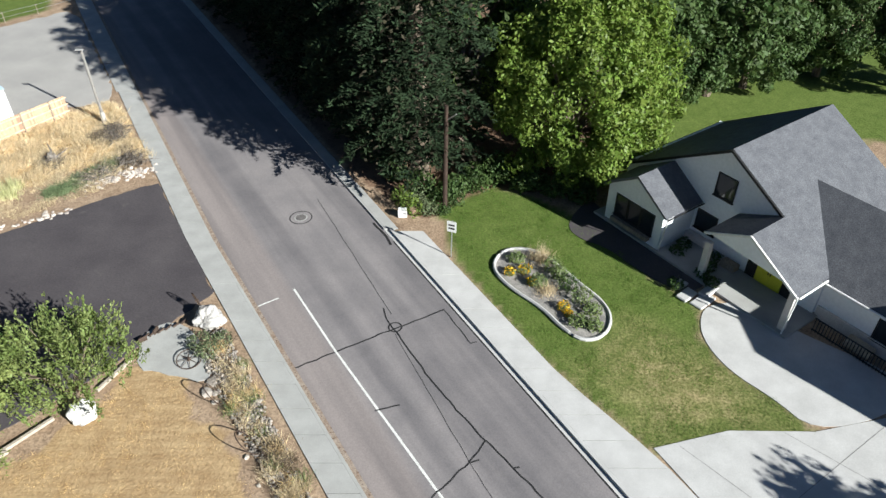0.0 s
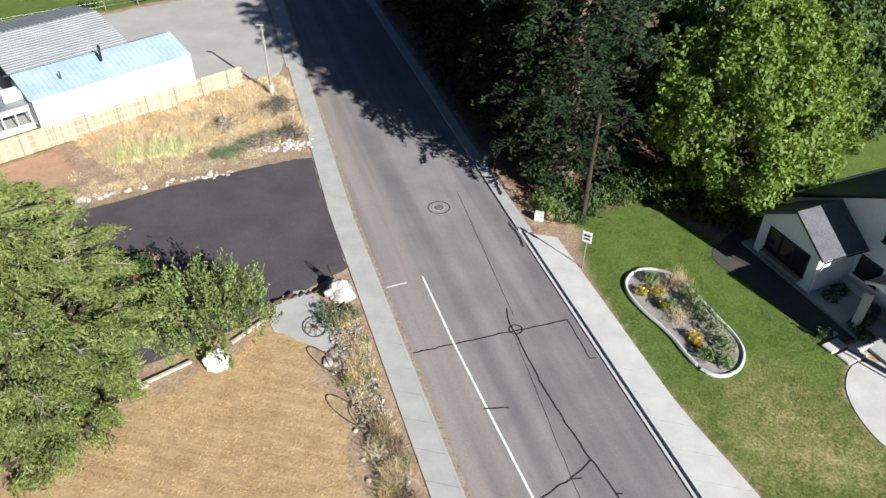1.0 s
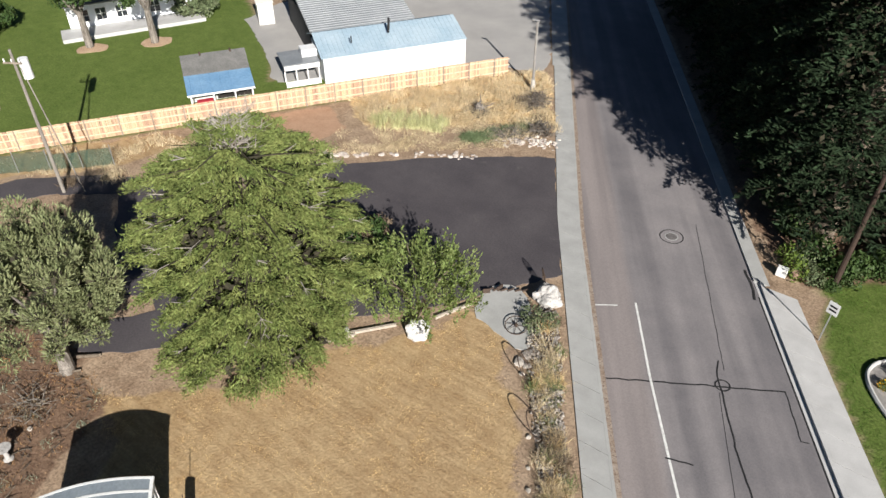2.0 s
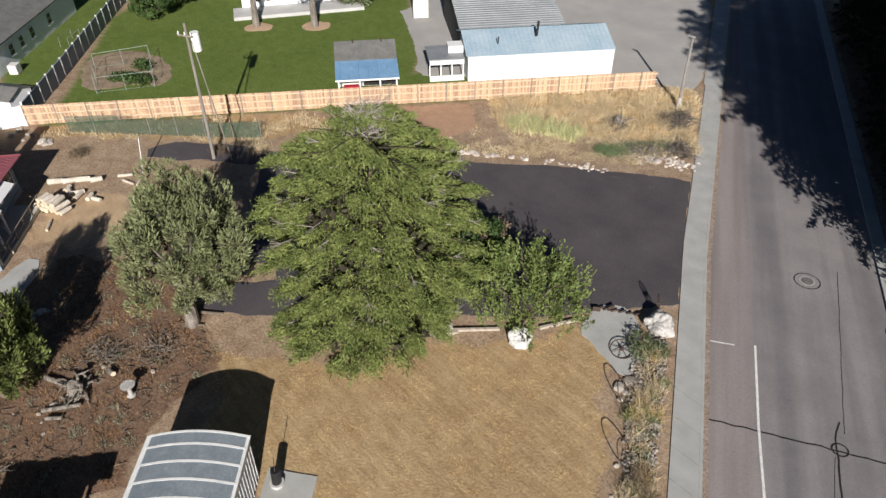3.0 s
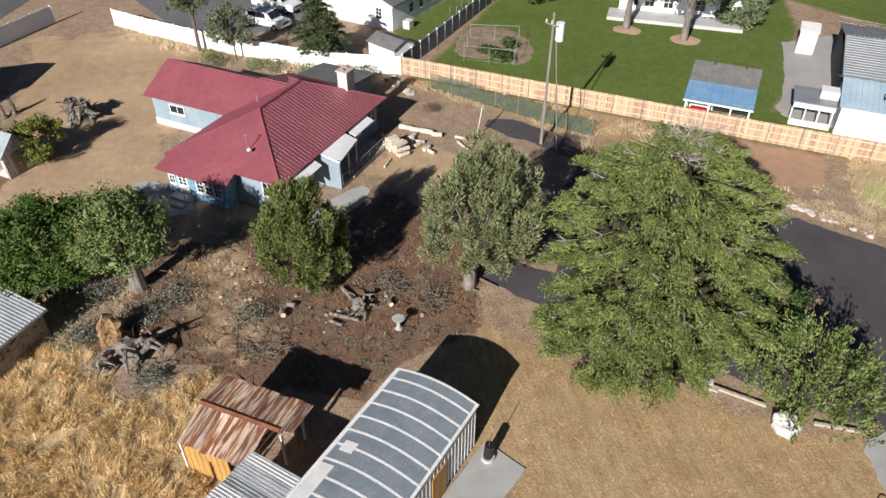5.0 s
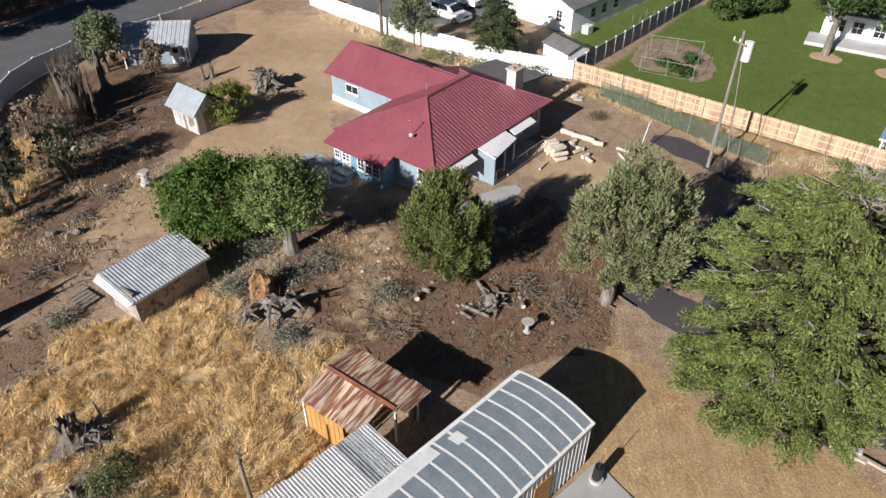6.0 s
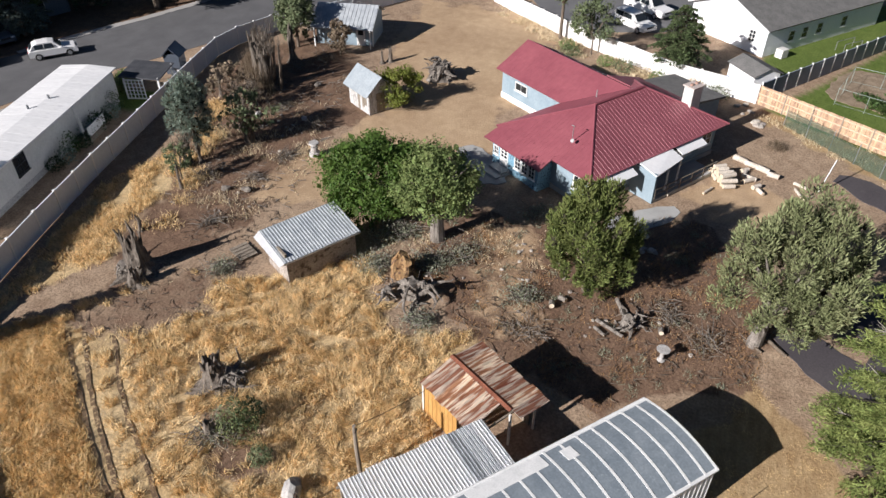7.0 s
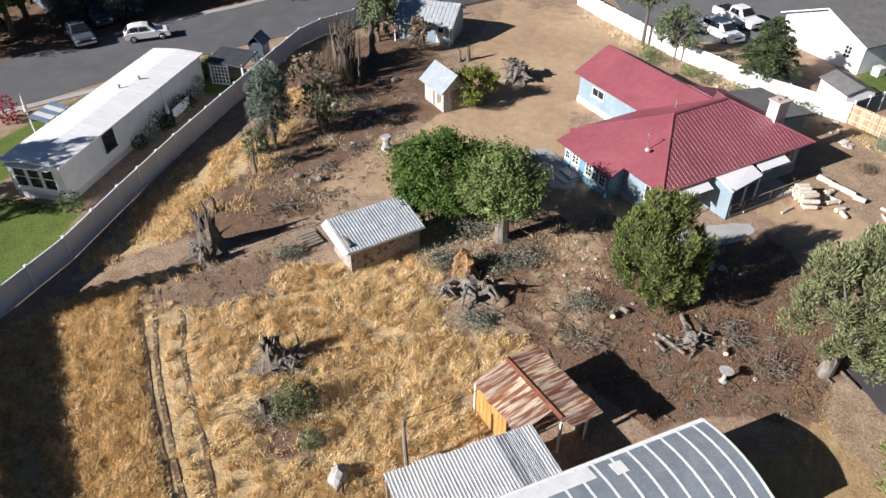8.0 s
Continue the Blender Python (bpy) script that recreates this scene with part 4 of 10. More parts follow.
def siding(parent, m, w, z0, z1, material, step=0.2, name="clapboard"):
    """Lapped boards on a wall facing -y of m."""
    z = z0
    while z < z1 - 0.02:
        h = min(step, z1 - z)
        bm = bmesh.new()
        v = [bm.verts.new(m @ Vector(q)) for q in ((-w / 2, -0.03, z), (w / 2, -0.03, z), (w / 2, -0.008, z + h), (-w / 2, -0.008, z + h), (-w / 2, 0, z), (w / 2, 0, z))]
        bm.faces.new((v[0], v[1], v[2], v[3]))
        bm.faces.new((v[5], v[1], v[0], v[4]))
        part(name, bm, material, parent)
        z += step


FRONT = -90  # turn of a wall piece that faces -x
red = thing("house", "blue-walled house with a red ribbed metal roof", "house", -39.1, -1.4, 0, 144.0)
EV, RG = 2.6, 4.85
W, L = 9.7, 14.2
rib = dict(rib=0.33, rib_w=0.024, rib_h=0.016)
low = dict(rib=0.33, rib_w=0.02, rib_h=0.010)
roof("roof", [(0, 0, EV), (L, 0, EV), (L - 4.3, W / 2, RG), (4.85, W / 2, RG)], RED_METAL, red, **rib)
roof("roof", [(L, 0, EV), (L, W, EV), (L - 4.3, W / 2, RG)], RED_METAL, red, **rib)
roof("roof", [(L, W, EV), (0, W, EV), (4.85, W / 2, RG), (L - 4.3, W / 2, RG)], RED_METAL, red, **low)
roof("roof", [(0, W, EV), (0, 0, EV), (4.85, W / 2, RG)], RED_METAL, red, **low)
K = (RG - EV) / 4.85
roof("porch_roof", [(-1.15, 9.7, EV - 1.15 * K), (-1.15, 3.7, EV - 1.15 * K), (0.3, 3.7, EV + 0.3 * K + 0.02), (0.3, 9.4, EV + 0.3 * K + 0.02)], RED_METAL, red, **low)
bm = bmesh.new()
for a, b in (((4.85, W / 2), (L - 4.3, W / 2)),):
    tube(bm, [(*a, RG + 0.02), (*b, RG + 0.02)], 0.11, 6)
part("ridge_cap", bm, RED_METAL, red)
for a, b in (((0, 0, EV), (4.85, W / 2, RG)), ((0, W, EV), (4.85, W / 2, RG)), ((L, 0, EV), (L - 4.3, W / 2, RG)), ((L, W, EV), (L - 4.3, W / 2, RG))):
    bm = bmesh.new()
    tube(bm, [a, b], 0.08, 6)
    part("hip_cap", bm, RED_METAL, red)
wall_block(red, 0.55, L - 0.55, 0.6, W - 0.6, 0.35, EV + 0.1, BLUE_WALL)
part("foundation", bx(0.5, L - 0.5, 0.55, W - 0.55, -0.1, 0.35), CONCRETE_G, red)
wall_block(red, -0.70, 0.54, 4.15, 9.15, 0.0, EV - 0.52, BLUE_WALL_DEEP, "porch_wall")
# main front left of the porch, sunlit
fm = lambda x, y, z=0.0: pose(x, y, z, 0, 0, FRONT)
siding(red, fm(0.55, 2.15), 3.0, 0.35, EV, BLUE_WALL)
window(red, fm(0.50, 1.5, 1.1), 0.9, 1.1, (2, 2))
part("corner_board", bx(0.5, 0.62, 0.52, 0.68, 0.0, EV), WHITE, red)
# porch front: door with panes, windows
door = part("door", bx(-0.76, -0.705, 7.35, 8.25, 0.02, 1.95), WHITE, red, "white door with small panes")
for k in range(3):
    for j in range(2):
        part("pane", bx(-0.77, -0.758, 7.48 + 0.36 * j, 7.74 + 0.36 * j, 1.05 + 0.27 * k, 1.25 + 0.27 * k), GLASS, door)
part("knob", stick((-0.82, 7.44, 0.95), (-0.75, 7.44, 0.95), 0.03), CHROME, door)
window(red, fm(-0.71, 8.72, 0.9), 0.55, 0.7, (2, 2))
for k in range(3):
    window(red, fm(-0.71, 4.8 + 0.75 * k, 0.75), 0.68, 1.0, (2, 3))
part("step", bx(-2.1, -0.72, 7.0, 8.7, -0.05, 0.16, None, 0.02), CONCRETE_G, red)
part("step", bx(-1.5, -0.72, 7.1, 8.6, 0.16, 0.32, None, 0.02), CONCRETE_G, red)
part("rail", stick((-1.7, 6.95, 0.16), (-1.7, 6.95, 0.95), 0.025), CHROME, red)
# shaded long side: white awnings, entry hood with posts, windows
for x0, x1 in ((1.5, 4.0), (8.5, 11.2)):
    bm = bmesh.new()
    slab(bm, [(x0, -0.55, 2.15), (x1, -0.55, 2.15), (x1, 0.1, 2.42), (x0, 0.1, 2.42)], 0.06)
    part("awning", bm, WHITE_METAL, red, "white sheet-metal awning")
    window(red, pose((x0 + x1) / 2, 0.6, 0.95), x1 - x0 - 0.4, 1.15, (3, 2))
bm = bmesh.new()
slab(bm, [(4.7, -1.55, 2.25), (8.0, -1.0, 2.25), (8.0, 0.15, 2.55), (4.7, 0.15, 2.55)], 0.09)
part("entry_roof", bm, WHITE_METAL, red, "white panelled entry roof")
part("entry_wall", bx(4.72, 4.88, -1.5, 0.6, 0.0, 2.3), BLUE_WALL, red)
for x, y in ((7.9, -0.9), (6.4, -1.15)):
    part("post", bx(x - 0.05, x + 0.05, y - 0.05, y + 0.05, 0, 2.25), WHITE, red)
part("deck", bx(4.9, 11.5, -1.5, 0.5, -0.05, 0.25, None, 0.02), CONCRETE_G, red)
bm = bmesh.new()
for z in (0.6, 1.0):
    box(bm, 4.9, 11.5, -1.52, -1.47, z, z + 0.06)
for k in range(6):
    box(bm, 4.95 + 1.28 * k, 5.02 + 1.28 * k, -1.52, -1.46, 0.2, 1.05)
part("railing", bm, WOOD_GREY, red)
window(red, pose(12.6, 0.6, 1.0), 1.2, 1.1, (2, 2))
part("downpipe", stick((0.6, -0.02, 0.0), (0.6, -0.02, 2.5), 0.05), WHITE, red)
# chimney
chim = part("chimney", bx(12.05, 13.15, 2.15, 3.0, 2.2, 5.05, None, 0.03), BRICK_W, red, "pale painted masonry chimney")
part("chimney_cap", bx(11.95, 13.25, 2.05, 3.1, 5.05, 5.16, None, 0.02), mat("chimney_cap", (0.44, 0.37, 0.34), (0.54, 0.47, 0.43), 3, 0.9, 0.2), chim)
for x in (12.3, 12.85):
    part("flue_pot", stick((x, 2.58, 5.16), (x, 2.58, 5.3), 0.14, 0.11, 10), mat("clay_pot", (0.32, 0.20, 0.16), (0.38, 0.25, 0.20), 4, 0.85, 0.1), chim)
# dish and mast on the front hip
mast = part("mast", stick((1.75, 3.7, EV + 1.7 * K), (1.6, 3.55, EV + 1.7 * K + 1.35), 0.03), CHROME, red)
bm = bmesh.new()
bmesh.ops.create_uvsphere(bm, u_segments=16, v_segments=8, radius=0.14)
for v in bm.verts:
    v.co = pose(1.45, 3.4, EV + 1.7 * K + 0.35, 0, -55, 20) @ Vector((v.co.x, v.co.y, 0.25 * v.co.z))
part("dish", bm, mat('dish_grey', (0.35, 0.35, 0.36), (0.42, 0.42, 0.43), 3, 0.6, 0.05), mast)
part("antenna_arm", stick((1.6, 3.75, EV + 1.7 * K + 1.33), (1.6, 3.45, EV + 1.7 * K + 1.34), 0.03), CHROME, mast)
part("vent_pipe", stick((7.5, 7.2, 3.6), (7.5, 7.2, 4.3), 0.05), CHROME, red)
# rear wing with a gable
wx0, wx1, wy0, wy1, wr = 6.35, 13.1, 8.2, 17.7, 4.35
wc = (wx0 + wx1) / 2
roof("wing_roof", [(wx0, wy1, EV), (wx0, wy0, EV), (wc, wy0 - 3.2, wr), (wc, wy1, wr)], RED_METAL, red, rib=0.33, rib_w=0.02, rib_h=0.010)
roof("wing_roof", [(wx1, wy0, EV), (wx1, wy1, EV), (wc, wy1, wr), (wc, wy0 - 3.2, wr)], RED_METAL, red, rib=0.33, rib_w=0.02, rib_h=0.010)
wall_block(red, wx0 + 0.45, wx1 - 0.45, wy0 + 1.2, wy1 - 0.35, 0.5, EV + 0.08, BLUE_WALL, "wing_wall")
part("foundation", bx(wx0 + 0.4, wx1 - 0.4, wy0 + 1.2, wy1 - 0.3, -0.1, 0.5), WHITE, red, "white painted foundation")
bm = bmesh.new()
slab(bm, [(wx1 - 0.45, wy1 - 0.35, EV), (wx0 + 0.45, wy1 - 0.35, EV), (wc, wy1 - 0.35, wr - 0.15)], 0.15)
part("gable", bm, BLUE_WALL, red)
siding(red, fm(wx0 + 0.44, 14.0), 6.4, 0.5, EV, BLUE_WALL)
window(red, fm(wx0 + 0.40, 14.8, 1.35), 1.5, 0.75, (2, 1))
# lower roof behind the ridge
roof("rear_roof", [(14.6, 3.5, 2.75), (14.6, 9.2, 2.75), (10.6, 9.2, 4.0), (10.6, 3.5, 4.0)], RED_METAL, red, rib=0.33, rib_w=0.02, rib_h=0.010)
# grey shingled lean-to behind the chimney
roof("rear_roof", [(18.4, 3.4, 2.3), (18.4, 8.6, 2.3), (14.2, 8.6, 2.85), (14.2, 3.4, 2.85)], SHINGLE_OLD, red, 0.15, label="grey shingled lean-to roof")
wall_block(red, 14.3, 18.1, 3.7, 8.3, 0.0, 2.25, BLUE_WALL, "rear_wall")


# ---- the round-topped barn and its neighbours ----
barn = thing("barn", "grey barn with a rounded roof and white seams", "barn", -21.85, 3.95, 0, 48.6)
BW, BL, BE, BR = 4.15, 12.5, 2.84, 0.38
NA = 14


def arch(x):
    return BE + BR * (1 - ((x - BW / 2) / (BW / 2)) ** 2)


def arch_strip(x0, x1, y0, y1, lift, thick, n=NA):
    """A curved sheet over the barn; y counts backwards from the front end."""
    bm = bmesh.new()
    rows = []
    for i in range(n + 1):
        x = x0 + (x1 - x0) * i / n
        z = arch(min(max(x, 0), BW)) + lift
        rows.append([bm.verts.new(q) for q in ((x, -y0, z), (x, -y1, z), (x, -y1, z - thick), (x, -y0, z - thick))])
    for r, s in zip(rows, rows[1:]):
        for k in range(4):
            bm.faces.new((r[k], r[(k + 1) % 4], s[(k + 1) % 4], s[k]))
    bm.faces.new(rows[0])
    bm.faces.new(rows[-1][::-1])
    bmesh.ops.recalc_face_normals(bm, faces=bm.faces)
    return bm


part("roof", arch_strip(-0.06, BW + 0.06, -0.05, BL, 0, 0.07), BARN_ROOF, barn)
for k in range(15):
    y = 0.0 if k == 0 else 0.62 + 0.84 * (k - 1)
    part("roof_seam", arch_strip(-0.07, BW + 0.07, y - 0.055, y + 0.055, 0.014, 0.03), BARN_SEAM, barn)
for x in (-0.07, BW - 0.06):
    part("edge_trim", arch_strip(x, x + 0.13, -0.06, BL, 0.018, 0.10, 2), BARN_SEAM, barn)
part("roof_patch", arch_strip(0.35, 1.0, 4.55, 5.1, 0.02, 0.03, 6), BARN_SEAM, barn, "white paint patch on the roof")
part("roof_patch", arch_strip(0.05, 0.75, 5.9, 9.5, 0.02, 0.03, 6), BARN_SEAM, barn, "white paint patch on the roof")
part("wall", bx(BW - 0.10, BW - 0.04, -BL, -0.03, 0, BE), GALV_DULL, barn)
part("wall", bx(0.02, 0.10, -BL, -0.03, 0, BE), GALV_DULL, barn)
bm = bmesh.new()
pts = [(0.1, -0.04, 0), (BW - 0.1, -0.04, 0)] + [(BW - 0.1 - (BW - 0.2) * i / 10, -0.04, arch(BW - 0.1 - (BW - 0.2) * i / 10) - 0.06) for i in range(11)]
slab(bm, pts[::-1], 0.08)
part("end_wall", bm, GALV_DULL, barn)
k = 0
y = 0.1
while y < BL - 0.2:
    part("wall_rib", bx(BW - 0.04, BW + 0.015, -y - 0.06, -y, 0.02, BE - 0.02), BARN_SEAM, barn)
    y += 0.30
part("door", bx(BW - 0.02, BW + 0.05, -3.9, -2.75, 0.03, 2.05), PLY, barn, "plywood barn door")
part("gutter", stick((-0.1, 0.0, BE - 0.03), (-0.1, -BL, BE - 0.03), 0.07), BARN_SEAM, barn)

lean = thing("lean_to", "corrugated metal lean-to roof against the barn", "lean-to", -18.65, -2.75, 0, -42.8)
LW, LL = 2.75, 6.2
z_lo, z_hi = 2.40, 2.56
LEAN_SHEET = mat("chalky_tin", (0.82, 0.85, 0.88), (0.92, 0.93, 0.94), 1.1, 0.5, 0.06, vary=0.08, stretch=(2.5, 0.35, 1), c3=(0.66, 0.69, 0.72), spots=0.62)
LEAN_DARK = mat("weathered_tin", (0.34, 0.37, 0.40), (0.60, 0.63, 0.66), 1.6, 0.5, 0.06, vary=0.2, stretch=(3, 0.5, 1), c3=(0.66, 0.69, 0.72), spots=0.56)
xs = -0.1
kk = 0
while xs < LL:
    # a ribbed sheet: low pans between trapezoid ribs
    w, pitch = (1.24, 0.155)
    bm = bmesh.new()
    jit = 0.05 * math.sin(kk * 2.7)
    prof_ = []
    for i in range(8):
        x = xs + pitch * i
        prof_ += [(x, 0.0), (x + 0.09, 0.0), (x + 0.105, 0.02), (x + 0.14, 0.02)]
    prof_.append((xs + w + 0.03, 0.0))
    grid = [[bm.verts.new((x, yy + jit * (yy < 0.1), z_lo + (z_hi - z_lo) * (yy / LW) + h + 0.007 * (kk % 2))) for yy in (-0.14, LW / 2, LW)] for x, h in prof_]
    for r, s in zip(grid, grid[1:]):
        for j in range(2):
            bm.faces.new((r[j], s[j], s[j + 1], r[j + 1]))
    bmesh.ops.solidify(bm, geom=bm.faces[:], thickness=0.008)
    part("roof_sheet", bm, (LEAN_DARK if kk == 1 else LEAN_SHEET), lean)
    xs += w if kk else 0.55
    kk += 1
for x in (0.15, 2.4, 4.6, 6.6):
    part("post", bx(x - 0.06, x + 0.06, 0.0, 0.12, 0, z_lo - 0.05), WOOD_GREY, lean)
    part("rafter", bx(x - 0.04, x + 0.04, -0.05, LW, z_lo - 0.16, z_lo - 0.05), WOOD_GREY, lean)
part("beam", bx(0, LL + 0.6, 0.0, 0.1, z_lo - 0.14, z_lo - 0.04), WOOD_GREY, lean)
part("back_wall", bx(0.1, LL, 0.02, 0.06, 0.0, 1.9), WOOD_GREY, lean)

rust = thing("shed", "small shed with a rusty corrugated iron roof", "shed", -22.95, -4.2, 0, 57.0)
# x along the ridge towards the barn, y to the open field side
RL, RW = 4.15, 3.45
zr, ze = 2.62, 2.22
for side in (0, 1):
    kk = 0
    xs = -0.1
    while xs < RL:
        w = 0.62
        y0, y1 = (0.38, -RW * 0.42) if side else (-RW, -RW * 0.42)
        za, zb = (ze + 0.24, zr) if side else (ze - 0.08, zr)
        if not (side == 0 and xs > RL - 1.2):
            bm = bmesh.new()
            n = 10
            grid = []
            for i in range(n + 1):
                x = xs + w * i / n
                h = 0.009 * math.cos(i * math.pi) + 0.01 * math.sin(kk * 1.9 + side)
                grid.append([bm.verts.new((x, yy, zz + h)) for yy, zz in ((y0 + 0.05 * math.sin(kk * 2.3), za), ((y0 + y1) / 2, (za + zb) / 2 - 0.02), (y1, zb))])
            for r, s in zip(grid, grid[1:]):
                for j in range(2):
                    bm.faces.new((r[j], s[j], s[j + 1], r[j + 1]))
            bmesh.ops.solidify(bm, geom=bm.faces[:], thickness=0.01)
            part("roof_sheet", bm, RUST, rust)
        xs += w - 0.03
        kk += 1
bm = bmesh.new()
slab(bm, [(-0.15, -RW * 0.42 - 0.16, zr - 0.01), (RL - 0.1, -RW * 0.42 - 0.16, zr - 0.01), (RL - 0.1, -RW * 0.42, zr + 0.06), (-0.15, -RW * 0.42, zr + 0.06)], 0.03)
slab(bm, [(-0.15, -RW * 0.42, zr + 0.06), (RL - 0.1, -RW * 0.42, zr + 0.06), (RL - 0.1, -RW * 0.42 + 0.16, zr - 0.01), (-0.15, -RW * 0.42 + 0.16, zr - 0.01)], 0.03)
part("ridge_cap", bm, mat("rust_dark", (0.16, 0.055, 0.032), (0.26, 0.10, 0.06), 1.5, 0.85, 0.2), rust)
for k in range(8):
    part("wall_board", bx(0.05 + 0.30 * k, 0.33 + 0.30 * k, -RW + 0.18, -RW + 0.24, 0.0, 1.98), PLY, rust)
part("wall", bx(0.02, 0.10, -RW + 0.25, -0.15, 0.0, 2.1), WOOD_GREY, rust)
part("wall", bx(0.10, RL - 0.4, 0.10, 0.18, 0.0, 2.1), WOOD_GREY, rust)
for x, y in ((0.0, -RW + 0.15), (RL - 0.15, 0.15), (RL - 0.2, -1.4), (RL - 0.9, -RW + 0.2)):
    part("post", bx(x - 0.05, x + 0.05, y - 0.05, y + 0.05, 0, 2.15), OFFWHITE, rust)
for k in range(4):
    part("rafter", bx(0.2 + 1.2 * k, 0.28 + 1.2 * k, -RW + 0.1, -0.1, 2.02, 2.12), WOOD_GREY, rust)

# ---- the masonry pump house ----
pump = thing("outbuilding", "small outbuilding with a corrugated metal roof", "outbuilding", -26.3, -16.7, 0, 147.0)
PL, PW = 5.0, 2.9
# x away along the wall, y towards the vinyl fence
wall_block(pump, 0.15, PL - 0.15, 0.2, PW - 0.15, 0.0, 1.75, mat("stained_stucco", (0.28, 0.24, 0.21), (0.42, 0.38, 0.34), 1.2, 0.92, 0.3, c3=(0.13, 0.10, 0.085), spots=0.54))
pts = [(-0.05, -0.05, 1.80), (PL + 0.05, -0.05, 1.80), (PL + 0.05, PW + 0.05, 2.42), (-0.05, PW + 0.05, 2.42)]
roof("roof", pts, GALV_DULL, pump, 0.06, rib=0.20, rib_w=0.06, rib_h=0.02)
bm = bmesh.new()
slab(bm, [(-0.42, -0.08, 1.76), (-0.06, -0.08, 1.82), (-0.06, PW + 0.05, 2.44), (-0.55, PW - 0.2, 2.34)], 0.03)
part("barge_sheet", bm, WHITE_METAL, pump)
part("gable_wall", bx(0.16, 0.30, 0.3, PW - 0.2, 1.75, 2.1), WOOD_GREY, pump)
part("fascia", bx(-0.1, PL + 0.1, -0.06, -0.02, 1.66, 1.76), WHITE, pump)

# ---- white shed with a gabled tin roof ----
sh = thing("shed", "little white plank shed with a tin roof", "shed", -49.5, -23.4, 0, 56)
# x along the ridge, y back from the ragged plank front
SL, SW = 3.1, 2.3
SHED_PLANK = mat("flaking_whitewash", (0.42, 0.41, 0.40), (0.62, 0.61, 0.60), 2.2, 0.9, 0.3, vary=0.3, c3=(0.20, 0.175, 0.15), spots=0.56, stretch=(3, 3, 0.35))
wall_block(sh, 0, SL, 0, SW, 0, 2.0, SHED_PLANK, "wall", 0.1)
for x0 in (0.0, SL - 0.1):
    bm = bmesh.new()
    slab(bm, [(x0 + 0.1, 0, 2.0), (x0 + 0.1, SW, 2.0), (x0 + 0.1, SW / 2, 3.05)], 0.1)
    part("gable", bm, SHED_PLANK, sh)
TIN = mat("bright_tin", (0.28, 0.32, 0.35), (0.36, 0.40, 0.43), 0.9, 0.4, 0.05, vary=0.08)
roof("roof", [(-0.3, -0.45, 1.77), (SL + 0.3, -0.45, 1.77), (SL + 0.3, SW / 2, 3.17), (-0.3, SW / 2, 3.17)], TIN, sh, 0.04, rib=0.6, rib_w=0.02, rib_h=0.012)
roof("roof", [(SL + 0.3, SW + 0.3, 1.90), (-0.3, SW + 0.3, 1.90), (-0.3, SW / 2, 3.17), (SL + 0.3, SW / 2, 3.17)], TIN, sh, 0.04, rib=0.6, rib_w=0.02, rib_h=0.012)
for k in range(9):
    z_ = 0.05 + 0.22 * ((k * 5) % 4)
    part("plank", bx(0.02 + 0.34 * k, 0.30 + 0.34 * k, -0.035, -0.003, z_, 1.95), WOOD_GREY if k in (4, 6, 7) else SHED_PLANK, sh)
part("door", bx(SL + 0.003, SL + 0.05, 0.7, 1.5, 0.05, 1.75), WOOD_GREY, sh)

# ---- blue-grey cottage at the back ----
cot = thing("cottage", "small blue-grey cottage with a tin roof", "cottage", -60.3, -32.0, 0, 99)
# x along the front, y back over the house
CL, CW = 5.7, 4.3
wall_block(cot, 0, CL, 0.2, CW, 0, 2.3, BLUE_WALL, "wall")
roof("roof", [(-0.3, -0.75, 1.95), (CL + 0.3, -0.75, 1.95), (CL + 0.3, CW / 2 + 0.2, 3.4), (-0.3, CW / 2 + 0.2, 3.4)], GALV_DULL, cot, 0.05, rib=0.4, rib_w=0.03, rib_h=0.03)
roof("roof", [(CL + 0.3, CW + 0.3, 2.2), (-0.3, CW + 0.3, 2.2), (-0.3, CW / 2 + 0.2, 3.4), (CL + 0.3, CW / 2 + 0.2, 3.4)], GALV_DULL, cot, 0.05, rib=0.4, rib_w=0.03, rib_h=0.03)
for x0 in (0.12, CL):
    bm = bmesh.new()
    slab(bm, [(x0, 0.2, 2.3), (x0, CW, 2.3), (x0, CW / 2 + 0.2, 3.28)], 0.1)
    part("gable", bm, BLUE_WALL, cot)
cdoor = part("door", bx(4.1, 4.95, 0.13, 0.19, 0.05, 2.0), WHITE, cot, "pale door with a glass pane")
part("pane", bx(4.25, 4.8, 0.115, 0.128, 1.1, 1.8), GLASS, cdoor)
window(cot, pose(2.2, 0.2, 0.9), 1.0, 1.0, (2, 2))
part("corner_board", bx(CL - 0.02, CL + 0.08, 0.1, 0.24, 0, 2.3), WHITE, cot)
for x in (0.0, CL - 0.05):
    part("porch_post", bx(x - 0.05, x + 0.05, -0.65, -0.55, 0, 2.0), WHITE, cot)

